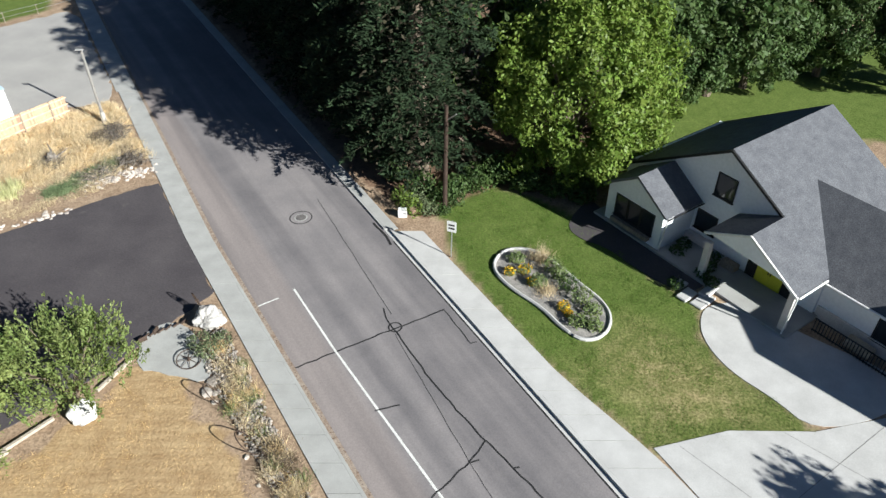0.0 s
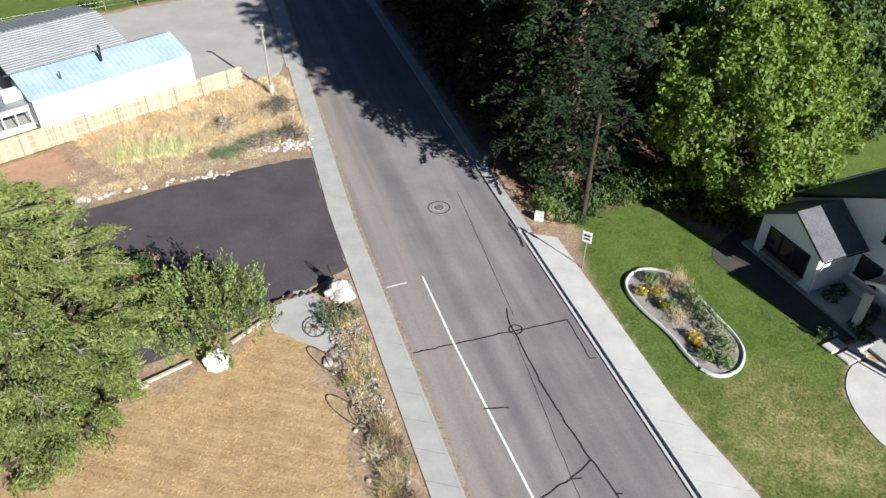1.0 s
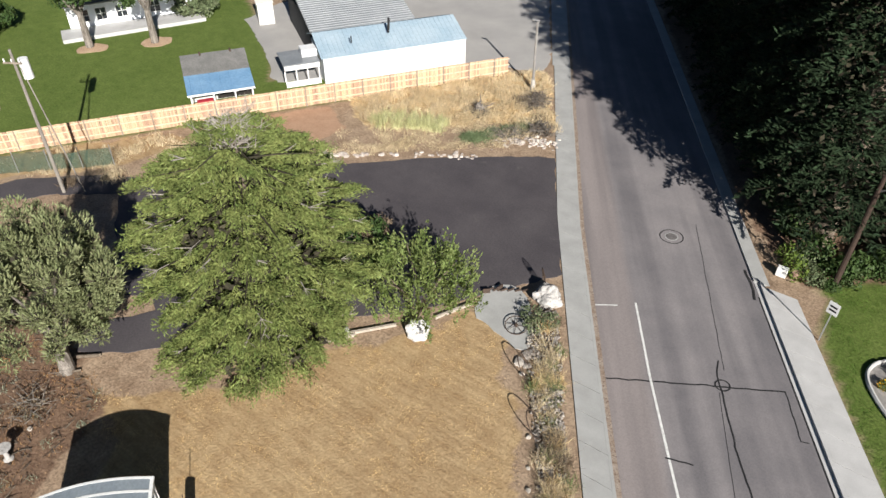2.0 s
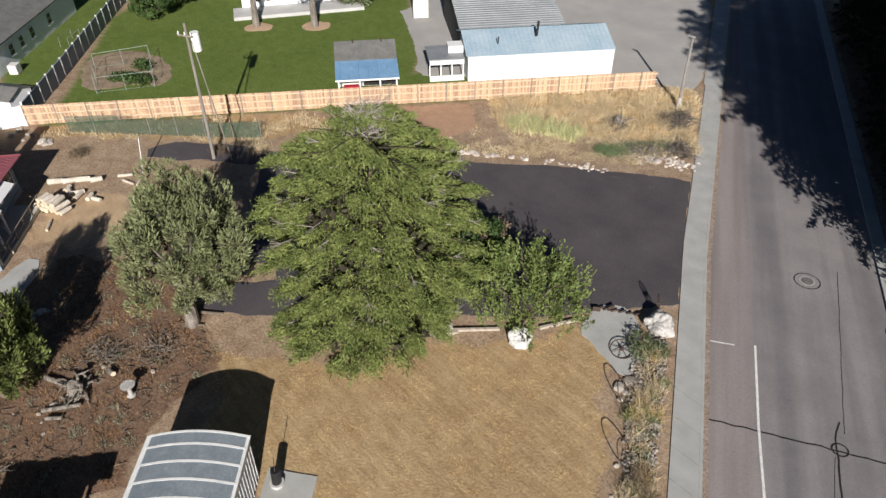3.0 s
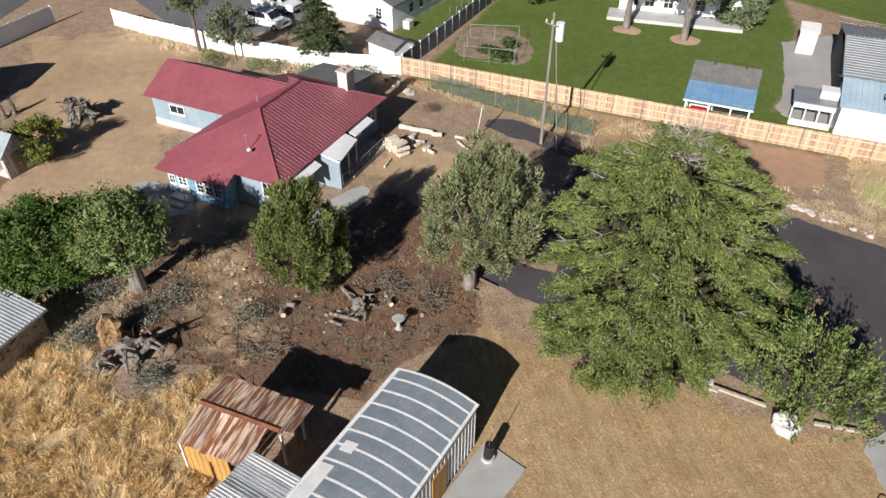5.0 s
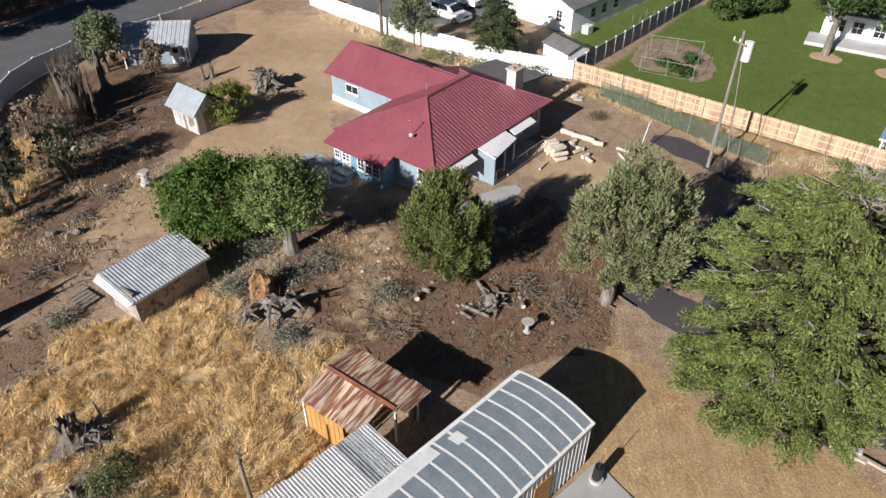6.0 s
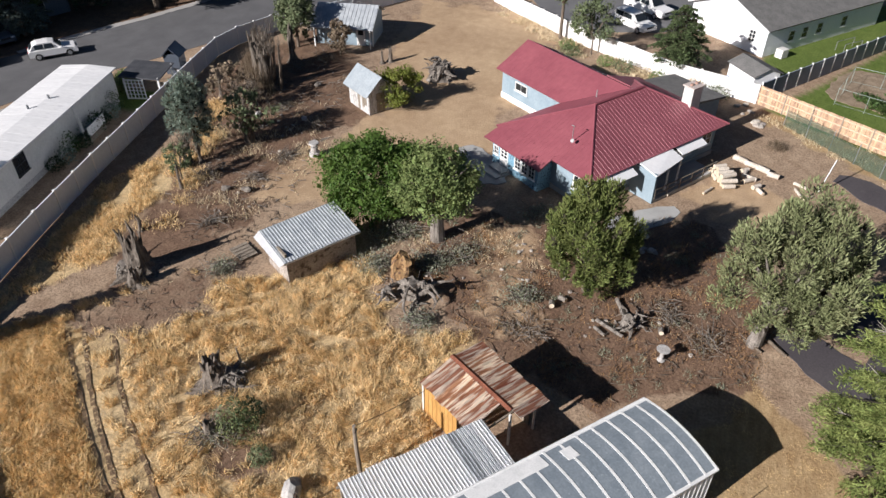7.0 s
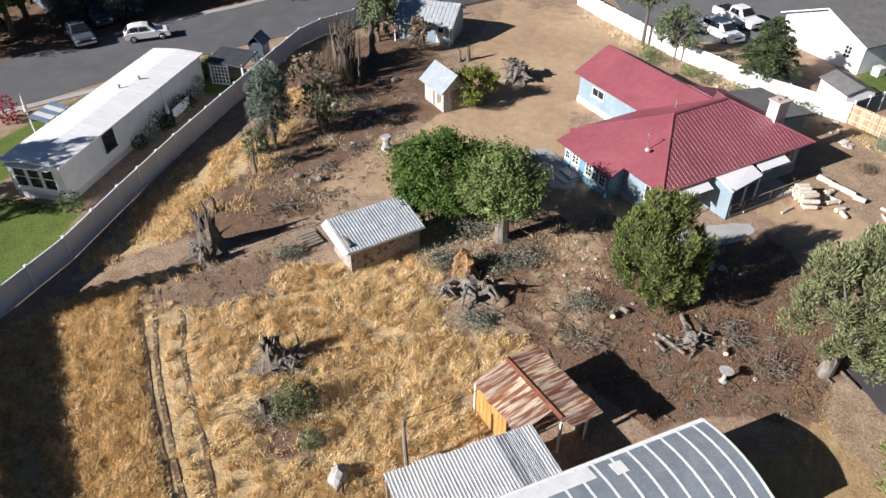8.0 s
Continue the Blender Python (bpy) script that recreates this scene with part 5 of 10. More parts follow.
# ---- the long white mobile home ----
mh = thing("mobile_home", "long white mobile home with a pale metal roof", "mobile home", -24.6, -37.85, 0, 192.6)
ML, MW = 19.2, 4.35
wall_block(mh, 0.1, ML - 0.1, 0.1, MW - 0.1, 0.5, 3.0, OFFWHITE)
part("skirting", bx(0.15, ML - 0.15, 0.15, MW - 0.15, -0.05, 0.5), mat("skirt_grey", (0.42, 0.42, 0.42), (0.5, 0.5, 0.5), 1, 0.8, 0.1), mh)
MROOF = mat("mobile_roof", (0.72, 0.725, 0.73), (0.80, 0.80, 0.80), 0.5, 0.6, 0.06, vary=0.06, c3=(0.64, 0.645, 0.66), spots=0.62, stretch=(2, 0.5, 1))
roof("roof", [(-0.2, -0.2, 3.0), (ML + 0.15, -0.2, 3.0), (ML + 0.15, MW / 2, 3.16), (-0.2, MW / 2, 3.16)], MROOF, mh, 0.09, rib=1.2, rib_w=0.02, rib_h=0.006)
roof("roof", [(ML + 0.15, MW + 0.2, 3.0), (-0.2, MW + 0.2, 3.0), (-0.2, MW / 2, 3.16), (ML + 0.15, MW / 2, 3.16)], MROOF, mh, 0.09, rib=1.2, rib_w=0.02, rib_h=0.006)
bm = bmesh.new()
slab(bm, [(0.11, 0.1, 3.0), (0.11, MW / 2, 3.12), (0.11, MW - 0.1, 3.0)], 0.06)
part("gable", bm, OFFWHITE, mh)
window(mh, pose(5.4, 0.1, 1.3), 1.3, 1.4, (2, 2), BLACK)
for k in range(3):
    window(mh, pose(0.06, 3.35 - 1.1 * k, 0.95, 0, 0, FRONT), 1.0, 1.65, (1, 2), WHITE)
part("bay_roof", bx(-0.5, 0.15, 0.5, 3.9, 2.75, 2.85, None, 0.02), WHITE, mh)
part("door", bx(12.6, 13.5, 0.04, 0.095, 0.6, 2.6), OFFWHITE, mh)
for x, y in ((11.2, 2.6), (13.0, 2.0)):
    part("roof_vent", stick((x, y, 3.0), (x, y, 3.45), 0.10, 0.08, 10), GREY_METAL, mh)
part("porch_rail", bx(12.0, 14.5, -1.0, -0.94, 0.3, 1.3), WHITE, mh)
part("porch_deck", bx(12.0, 14.5, -1.0, 0.08, 0.0, 0.5), WOOD_GREY, mh)

# ---- neighbours beyond the cedar fence ----
tr = thing("trailer_home", "white single-wide trailer with a blue metal roof", "trailer home", -42.95, 41.75, 0, 56.3)
TL, TW = 13.5, 6.3
wall_block(tr, 0.1, TL - 0.1, 0.15, TW - 0.15, 0.0, 2.42, HOUSE_WHITE)
roof("roof", [(-0.1, 0.0, 2.42), (TL, 0.0, 2.42), (TL, TW / 2 + 0.4, 3.45), (-0.1, TW / 2 + 0.4, 3.45)], BLUE_METAL, tr, 0.08, rib=0.42, rib_w=0.03, rib_h=0.03)
roof("roof", [(TL, TW + 0.1, 2.42), (-0.1, TW + 0.1, 2.42), (-0.1, TW / 2 + 0.4, 3.45), (TL, TW / 2 + 0.4, 3.45)], BLUE_METAL, tr, 0.08, rib=0.42, rib_w=0.03, rib_h=0.03)
part("stove_pipe", stick((6.6, 2.0, 3.2), (6.7, 2.0, 4.5), 0.11, 0.11, 10), BLACK, tr, "black stove pipe")
part("vent_pipe", stick((2.9, 1.0, 3.1), (2.9, 1.0, 3.7), 0.05), BLACK, tr)
part("corner_trim", bx(TL - 0.13, TL - 0.06, 0.1, 0.2, 0, 2.4), WHITE, tr)
part("entry_roof", bx(-3.4, -0.15, 0.4, 3.6, 2.0, 2.1, None, 0.02), GREY_METAL, tr)
part("entry_wall", bx(-3.3, -0.2, 0.5, 0.62, 1.55, 2.0), WHITE, tr)
part("entry_wall", bx(-3.3, -0.2, 0.5, 0.62, 0.0, 0.5), WHITE, tr)
for x in (-3.3, -2.3, -1.3, -0.3):
    part("entry_post", bx(x - 0.05, x + 0.05, 0.5, 0.6, 0.5, 1.5), WHITE, tr)
part("cooler", bx(-1.5, -0.12, 1.6, 2.9, 2.1, 2.75, None, 0.04), WHITE_METAL, tr, "white rooftop cooler")
wsh = thing("workshop", "workshop with a grey ribbed metal roof", "workshop", -47.0, 44.6, 0, 56.3)
KL, KW = 9.9, 12.0
wall_block(wsh, 0.2, KL - 0.2, 0.3, KW - 0.3, 0.0, 3.2, GREY_METAL)
roof("roof", [(KL, -0.4, 3.2), (KL, KW / 2, 4.3), (-0.2, KW / 2, 4.3), (-0.2, -0.4, 3.2)], GREY_METAL, wsh, 0.08, rib=0.40, rib_w=0.06, rib_h=0.06)
roof("roof", [(KL, KW, 3.25), (-0.2, KW, 3.25), (-0.2, KW / 2, 4.3), (KL, KW / 2, 4.3)], GREY_METAL, wsh, 0.08, rib=0.40, rib_w=0.06, rib_h=0.06)
part("side_wall", bx(-0.05, 0.15, 0.2, KW - 0.2, 0, 3.3), mat("dark_siding", (0.05, 0.05, 0.055), (0.075, 0.075, 0.08), 1, 0.8, 0.1), wsh)

gs = thing("shed", "small garden shed with a blue porch roof", "shed", -47.35, 30.9, 0, 56.0)
GL = 5.1
wall_block(gs, 0.1, GL - 0.1, 2.8, 6.8, 0, 2.45, OFFWHITE, "wall", 0.1)
roof("porch_roof", [(-0.15, 0.0, 1.9), (GL + 0.15, 0.0, 1.9), (GL + 0.15, 2.75, 2.5), (-0.15, 2.75, 2.5)], mat("blue_sheet", (0.13, 0.25, 0.40), (0.18, 0.31, 0.46), 0.8, 0.5, 0.05, vary=0.1), gs, 0.06, rib=0.8, rib_w=0.02, rib_h=0.02)
roof("roof", [(-0.15, 2.6, 2.56), (GL + 0.15, 2.6, 2.56), (GL + 0.15, 4.8, 3.4), (-0.15, 4.8, 3.4)], SHINGLE_OLD, gs, 0.08)
roof("roof", [(GL + 0.15, 7.0, 2.5), (-0.15, 7.0, 2.5), (-0.15, 4.8, 3.4), (GL + 0.15, 4.8, 3.4)], SHINGLE_OLD, gs, 0.08)
part("fascia", bx(-0.15, GL + 0.15, -0.04, -0.005, 1.78, 1.93), WHITE, gs)
for x in (0.1, 1.9, 3.6, GL - 0.1):
    part("post", bx(x - 0.06, x + 0.06, 0.02, 0.14, 0, 1.85), WHITE, gs)
part("red_box", bx(0.5, 1.8, 0.3, 0.9, 0.0, 1.1, None, 0.03), mat("red_paint", (0.40, 0.03, 0.05), (0.5, 0.05, 0.07), 2, 0.5, 0.05), gs, "red storage box")
# dark panel paints the shade under the porch roof; the wall behind is whole
part("dark_opening", bx(2.2, 5.2, 2.74, 2.79, 0.05, 1.9), DARK, gs)
for x in (1.5, 4.0):
    part("roof_vent", stick((x, 4.6, 3.3), (x, 4.6, 3.6), 0.08), IRON, gs)

wb = thing("house", "white house with a grey shingled gable roof", "house", -70.5, 10.1, 0, 139.0)
# x to the far end, y back over the house; the gable faces -x
HL, HW, HE, HR = 18.0, 10.2, 2.7, 4.7
wall_block(wb, 0.4, HL, -0.0 + 0.35, HW - 0.35, 0, HE, HOUSE_WHITE)
bm = bmesh.new()
slab(bm, [(0.4, 0.3, HE), (0.4, HW / 2, HR - 0.1), (0.4, HW - 0.3, HE)], 0.15)
part("gable", bm, HOUSE_WHITE, wb)
roof("roof", [(0, 0, HE), (HL, 0, HE), (HL, HW / 2, HR), (0, HW / 2, HR)], SHINGLE_OLD, wb, 0.15)
roof("roof", [(HL, HW, HE), (0, HW, HE), (0, HW / 2, HR), (HL, HW / 2, HR)], SHINGLE_OLD, wb, 0.15)
for x in (4.0, 6.0, 8.2, 12.0):
    window(wb, pose(x, 0.35, 0.9), 0.9, 1.1, (1, 2))
window(wb, pose(0.4, 2.0, 1.0, 0, 0, FRONT), 0.8, 1.2, (2, 3))
part("garage_door", bx(0.33, 0.39, 5.6, 8.4, 0.0, 2.2), OFFWHITE, wb)
bm = bmesh.new()
for y0, z0, y1, z1 in ((-0.05, HE, HW / 2, HR), (HW + 0.05, HE, HW / 2, HR)):
    tube(bm, [(-0.05, y0, z0 - 0.05), (-0.05, y1, z1 - 0.05)], 0.08, 4)
part("rake_board", bm, WHITE, wb)
part("air_conditioner", bx(1.6, 2.5, -0.9, -0.1, 0.0, 0.85, None, 0.03), OFFWHITE, wb)
ws = thing("shed", "small white garden shed with a grey roof", "shed", -63.9, 6.9, 0, 37)
wall_block(ws, 0, 3.4, 0, 2.6, 0, 2.1, VINYL_W, "wall", 0.1)
roof("roof", [(-0.15, -0.2, 2.05), (3.55, -0.2, 2.05), (3.55, 1.3, 2.6), (-0.15, 1.3, 2.6)], SHINGLE_OLD, ws, 0.08)
roof("roof", [(3.55, 2.8, 2.05), (-0.15, 2.8, 2.05), (-0.15, 1.3, 2.6), (3.55, 1.3, 2.6)], SHINGLE_OLD, ws, 0.08)
for x0 in (0.1, 3.4):
    bm = bmesh.new()
    slab(bm, [(x0, 0, 2.1), (x0, 2.6, 2.1), (x0, 1.3, 2.55)], 0.08)
    part("gable", bm, VINYL_W, ws)
part("water_tank", bx(0.3, 1.2, -0.6, -0.1, 0, 0.9, None, 0.05), BLUE_TARP, ws, "blue plastic bin")

# far house with a deck, behind the lawn
fh = thing("house", "white house with a deck beyond the lawn", "house", -72.5, 35.5, 0, 63)
wall_block(fh, 0, 14, 0, 8, 0, 2.8, HOUSE_WHITE)
roof("roof", [(-0.4, -0.5, 2.75), (14.4, -0.5, 2.75), (14.4, 4, 4.6), (-0.4, 4, 4.6)], SHINGLE_OLD, fh, 0.15)
roof("roof", [(14.4, 8.5, 2.75), (-0.4, 8.5, 2.75), (-0.4, 4, 4.6), (14.4, 4, 4.6)], SHINGLE_OLD, fh, 0.15)
for x in (1.5, 3.2, 5.2, 8.5, 11):
    window(fh, pose(x, 0, 0.8), 1.1, 1.3, (2, 2), WHITE)
part("deck", bx(-1.0, 13, -3.0, -0.05, 0.0, 0.35), CONCRETE, fh, "pale concrete patio")
# grey shed at the lawn's edge
fs = thing("shed", "tall narrow pale garden shed", "shed", -58.4, 48.2, 0, 56)
wall_block(fs, 0, 1.6, 0, 1.6, 0, 2.3, OFFWHITE, "wall", 0.08)
roof("roof", [(-0.1, -0.15, 2.25), (1.7, -0.15, 2.25), (1.7, 1.75, 2.6), (-0.1, 1.75, 2.6)], OFFWHITE, fs, 0.06)

# ---- the white farmhouse by the street: its gable faces -x, the sun falls on -y slopes ----
fa = thing("farmhouse", "white farmhouse with grey shingled gables and yellow door", "farmhouse", 13.3, 34.8, 0, 35.0)
GX, GR, RY = 2.85, 7.1, -1.5          # gable front, ridge height, ridge line
k1 = 0.575                            # sunny slope
k2 = 0.60


def zs(y):
    return GR - k1 * (RY - y) if y < RY else GR - k2 * (y - RY)


YN, YS = 6.0, -9.0
roof("roof", [(-0.05, YS, zs(YS)), (12.7, YS, zs(YS)), (12.7, RY, GR), (GX, RY, GR), (GX, -5.6, zs(-5.6)), (-0.05, -5.6, zs(-5.6))], SHINGLE, fa, 0.18)
roof("roof", [(12.7, YN, zs(YN)), (GX, YN, zs(YN)), (GX, RY, GR), (12.7, RY, GR)], SHINGLE, fa, 0.2)
# gable wall
bm = bmesh.new()
gy0, gy1 = YS + 3.1, 5.7
slab(bm, [(GX + 0.35, gy1, 0), (GX + 0.35, gy0, 0), (GX + 0.35, gy0, zs(gy0) - 0.2), (GX + 0.35, RY, GR - 0.2), (GX + 0.35, gy1, zs(gy1) - 0.2)][::-1], 0.2)
bmesh.ops.recalc_face_normals(bm, faces=bm.faces)
part("gable_wall", bm, HOUSE_WHITE, fa)
part("wall", bx(12.1, 12.3, YS + 0.5, 5.6, 0, 3.0), HOUSE_WHITE, fa)
part("wall", bx(GX + 0.4, 12.1, 5.3, 5.5, 0, 3.0), HOUSE_WHITE, fa)
part("wall", bx(GX + 0.4, 12.1, YS + 0.6, YS + 0.75, 0, 2.6), HOUSE_WHITE, fa)
part("floor_slab", bx(-0.2, 12, -9.2, 5.3, -0.05, 0.16), CONCRETE_G, fa)
for y0, y1 in ((YS + 2.9, RY), (YN, RY)):
    bm = bmesh.new()
    tube(bm, [(GX - 0.02, y0, zs(y0) - 0.12), (GX - 0.02, y1, zs(y1) - 0.12)], 0.11, 4)
    part("rake_board", bm, BLACK, fa, "black rake board")
window(fa, pose(GX + 0.13, -1.65, 3.75, 0, 0, FRONT), 1.35, 1.55, (1, 1), BLACK)
window(fa, pose(GX + 0.13, -1.0, 0.95, 0, 0, FRONT), 1.5, 1.35, (1, 1), BLACK)
part("planter", bx(GX - 0.35, GX + 0.1, -1.9, 0.0, 0.16, 0.6, None, 0.02), BRICK_W, fa)
# front bay with its own gable
BYN, BYS, BRG = 4.85, -0.45, 4.5
byc = 2.2
part("bay_wall", bx(0.0, 0.2, 0.0, 4.5, 0, 2.9), HOUSE_WHITE, fa)
part("bay_wall", bx(0.2, GX + 0.2, 0.0, 0.2, 0, 2.9), HOUSE_WHITE, fa)
part("bay_wall", bx(0.2, GX + 0.2, 4.3, 4.5, 0, 2.9), HOUSE_WHITE, fa)
bm = bmesh.new()
slab(bm, [(0.0, 0.0, 2.88), (0.0, byc, BRG - 0.15), (0.0, 4.5, 2.88)], 0.2)
bmesh.ops.recalc_face_normals(bm, faces=bm.faces)
part("bay_gable", bm, HOUSE_WHITE, fa)
roof("bay_roof", [(-0.3, BYS, 2.82), (3.4, BYS, 2.82), (3.4, byc, BRG), (-0.3, byc, BRG)], SHINGLE, fa, 0.15)
roof("bay_roof", [(3.4, BYN, 2.75), (-0.3, BYN, 2.75), (-0.3, byc, BRG), (3.4, byc, BRG)], SHINGLE, fa, 0.15)
part("gutter", stick((-0.3, BYS - 0.06, 2.76), (3.2, BYS - 0.06, 2.76), 0.05), BLACK, fa)
part("downpipe", stick((-0.1, BYS + 0.05, 2.72), (0.05, -0.08, 0.1), 0.04), WHITE, fa)
for k in range(3):
    window(fa, pose(-0.02, 1.12 + 1.06 * k, 0.85, 0, 0, FRONT), 1.04, 1.55, (1, 1), BLACK)
box_ = part("window_box", bx(-0.42, -0.04, 0.65, 3.7, 0.5, 0.8, None, 0.02), WOOD_GREY, fa)
sheet("gravel_bed", [(8.0, 37.7), (10.1, 40.9), (10.8, 39.2), (13.3, 34.7), (15.3, 32.3), (15.7, 31.7), (14.0, 30.8), (11.9, 32.8), (10.3, 35.3), (8.7, 36.1)], 0.012, ASPHALT_DARK, "dark gravel bed along the farmhouse front", "gravel bed", jag=0.05, smooth=2)
# entry porch: small gable with its dark slope to the north
PY, PZ = -5.6, zs(-5.6)
roof("porch_roof", [(3.2, -2.9, PZ - 1.35), (-0.05, -2.9, PZ - 1.35), (-0.05, PY, PZ + 0.02), (3.2, PY, PZ + 0.02)], SHINGLE, fa, 0.15)
bm = bmesh.new()
slab(bm, [(0.1, -3.2, PZ - 1.45), (0.1, -8.6, PZ - 1.75), (0.1, PY, PZ - 0.2)], 0.12)
bmesh.ops.recalc_face_normals(bm, faces=bm.faces)
part("porch_gable", bm, HOUSE_WHITE, fa)
bm = bmesh.new()
tube(bm, [(-0.07, PY, PZ - 0.1), (-0.07, YS, zs(YS) - 0.1)], 0.10, 4)
tube(bm, [(-0.07, PY, PZ - 0.1), (-0.07, -2.9, PZ - 1.45)], 0.10, 4)
part("rake_board", bm, WHITE, fa)
for y in (YS + 0.35, -3.2):
    part("porch_column", bx(0.05, 0.40, y - 0.18, y + 0.18, 0.16, zs(YS) - 0.1, None, 0.02), BRICK_W, fa)
part("gutter", stick((-0.05, YS - 0.07, zs(YS) - 0.06), (2.5, YS - 0.07, zs(YS) - 0.06), 0.07), WHITE, fa)
part("downpipe", stick((-0.12, YS - 0.02, zs(YS) - 0.1), (-0.15, YS + 0.1, 0.1), 0.05), WHITE, fa)
part("porch_wall", bx(2.7, 2.9, -8.9, -3.0, 0.16, 2.6), HOUSE_WHITE, fa)
part("door_surround", bx(2.60, 2.70, -7.6, -4.5, 0.16, 2.7), BLACK, fa)
yd = part("door", bx(2.52, 2.595, -6.85, -5.2, 0.2, 2.55), YELLOW, fa, "bright yellow-green double door")
part("wreath", ring(-6.0, 1.85, 0.28, 0.14, 0.0), LEAF_DARK, yd).matrix_basis = Matrix(((0, 0, 1, 2.50), (1, 0, 0, 0), (0, 1, 0, 0), (0, 0, 0, 1)))
for y in (-6.1, -5.95):
    part("handle", bx(2.46, 2.52, y - 0.02, y + 0.02, 1.0, 1.35), BLACK, yd)
part("bench", bx(1.9, 2.5, -4.2, -3.2, 0.16, 0.6, None, 0.03), WOOD_GREY, fa)
# garage wing to the south
roof("garage_roof", [(2.45, -24, 2.62), (2.45, -6.6, 2.62), (7.0, -2.9, 5.25), (7.0, -24, 5.25)][::-1], SHINGLE, fa, 0.18)
roof("garage_roof", [(11.6, -6.6, 2.62), (11.6, -24, 2.62), (7.0, -24, 5.25), (7.0, -2.9, 5.25)][::-1], SHINGLE, fa, 0.18)
part("garage_wall", bx(2.9, 3.1, -23.6, -8.9, 0, 2.6), HOUSE_WHITE, fa)
part("garage_wall", bx(3.1, 11, -23.6, -23.4, 0, 2.6), HOUSE_WHITE, fa)
part("gutter", stick((2.38, -9.1, 2.56), (2.38, -23.9, 2.56), 0.08), WHITE, fa)
window(fa, pose(2.88, -12.9, 0.7, 0, 0, FRONT), 1.8, 1.5, (1, 1), BLACK)
part("stone_skirt", bx(2.78, 2.9, -23.6, -9.0, 0.0, 0.75), BRICK_W, fa)
for k in range(34):
    part("fence_bar", bx(1.55, 1.59, -9.7 - 0.17 * k, -9.66 - 0.17 * k, 0.05, 0.95), BLACK, fa)
part("fence_rail", bx(1.55, 1.60, -15.6, -9.6, 0.9, 0.96), BLACK, fa)
part("fence_rail", bx(1.55, 1.60, -15.6, -9.6, 0.12, 0.18), BLACK, fa)
part("garden_bench", bx(1.9, 2.6, -12.6, -11.2, 0.05, 0.5, None, 0.04), mat("tan_box", (0.45, 0.38, 0.28), (0.5, 0.43, 0.33), 2, 0.8, 0.1), fa)

# garage block at the drive's end, out of view, added for its shadow
wall_block(fa, 2.7, 8.2, -29.5, -16.4, 0, 5.1, HOUSE_WHITE, "garage_wall")
roof("garage_roof", [(2.3, -30, 5.05), (8.7, -30, 5.05), (8.7, -23.0, 7.6), (2.3, -23.0, 7.6)], SHINGLE, fa, 0.18)
roof("garage_roof", [(8.7, -16.0, 5.05), (2.3, -16.0, 5.05), (2.3, -23.0, 7.6), (8.7, -23.0, 7.6)], SHINGLE, fa, 0.18)
for x in (2.85, 8.2):
    bm = bmesh.new()
    slab(bm, [(x, -29.5, 5.1), (x, -16.4, 5.1), (x, -23.0, 7.4)], 0.15)
    part("gable", bm, HOUSE_WHITE, fa)

# stone steps and big rocks on the lawn edge
st = thing("stone_steps", "pale flat stones leading to the porch", "stepping stones", 14.9, 30.2, 0, 40)
for k, (x, y, w, d, h) in enumerate(((0, 0, 1.5, 0.8, 0.10), (-0.3, 0.9, 1.2, 0.7, 0.14), (0.9, 0.25, 1.3, 0.6, 0.2), (0.2, 1.7, 0.9, 0.6, 0.12))):
    part("stone", bx(x - w / 2, x + w / 2, y - d / 2, y + d / 2, -0.03, h, None, 0.05), CONCRETE, st)

# ---- kidney-shaped flower bed ----
BED = [(3.0, 32.9), (3.3, 34.3), (4.3, 35.1), (5.9, 34.8), (7.0, 33.4), (8.1, 31.6), (9.1, 30.2), (9.45, 28.8), (8.8, 27.3), (7.5, 26.9), (6.5, 28.0), (5.6, 29.6), (4.0, 31.2)]
fb = thing("flower_bed", "kidney-shaped flower bed with a pale concrete edge", "flower bed")
bo = outline(BED, 0.3, 0.0, 0, 2)
bm = bmesh.new()
pp = [Vector((q.x, q.y, 0.05)) for q in bo]
if sum(a.x * b.y - b.x * a.y for a, b in zip(pp, pp[1:] + pp[:1])) < 0:
    pp.reverse()
slab(bm, pp, 0.06)
part("soil", bm, mat("bed_gravel", (0.20, 0.19, 0.18), (0.34, 0.32, 0.30), 2, 0.95, 0.4, fine=20, vary=0.3), fb, "grey gravel mulch")
bm = bmesh.new()
tube(bm, [(q.x, q.y, 0.07) for q in bo] + [(bo[0].x, bo[0].y, 0.07)], 0.11, 6, False)
part("edging", bm, CONCRETE, fb, "pale concrete edging")


def shrub(name, label, x, y, r, h, material, n, size, seed, up=0.4, category="shrub", flat=0.0, z=0.0, group=""):
    """A low plant: leaf cards in a rough dome."""
    g = np.random.default_rng(seed)
    d = g.normal(size=(n, 3))
    d /= np.linalg.norm(d, axis=1, keepdims=True)
    rad = g.uniform(0.55, 1.0, (n, 1)) ** 0.6
    lump = 1 + 0.25 * np.sin(3 * d[:, :1] * 3 + seed) * np.cos(4 * d[:, 1:2] + seed)
    p = d * rad * lump * np.array([r, r, h * 0.55]) + np.array([0, 0, h * 0.5])
    p[:, 2] = np.maximum(p[:, 2], 0.03)
    v, f = quads(p, size, g, up, 0.5, flat, d, 0.7)
    me = mesh_np(name, v, f, material)
    ob = tagged(new(name, me), label, category, group)
    ob.matrix_basis = pose(x, y, z)
    return ob


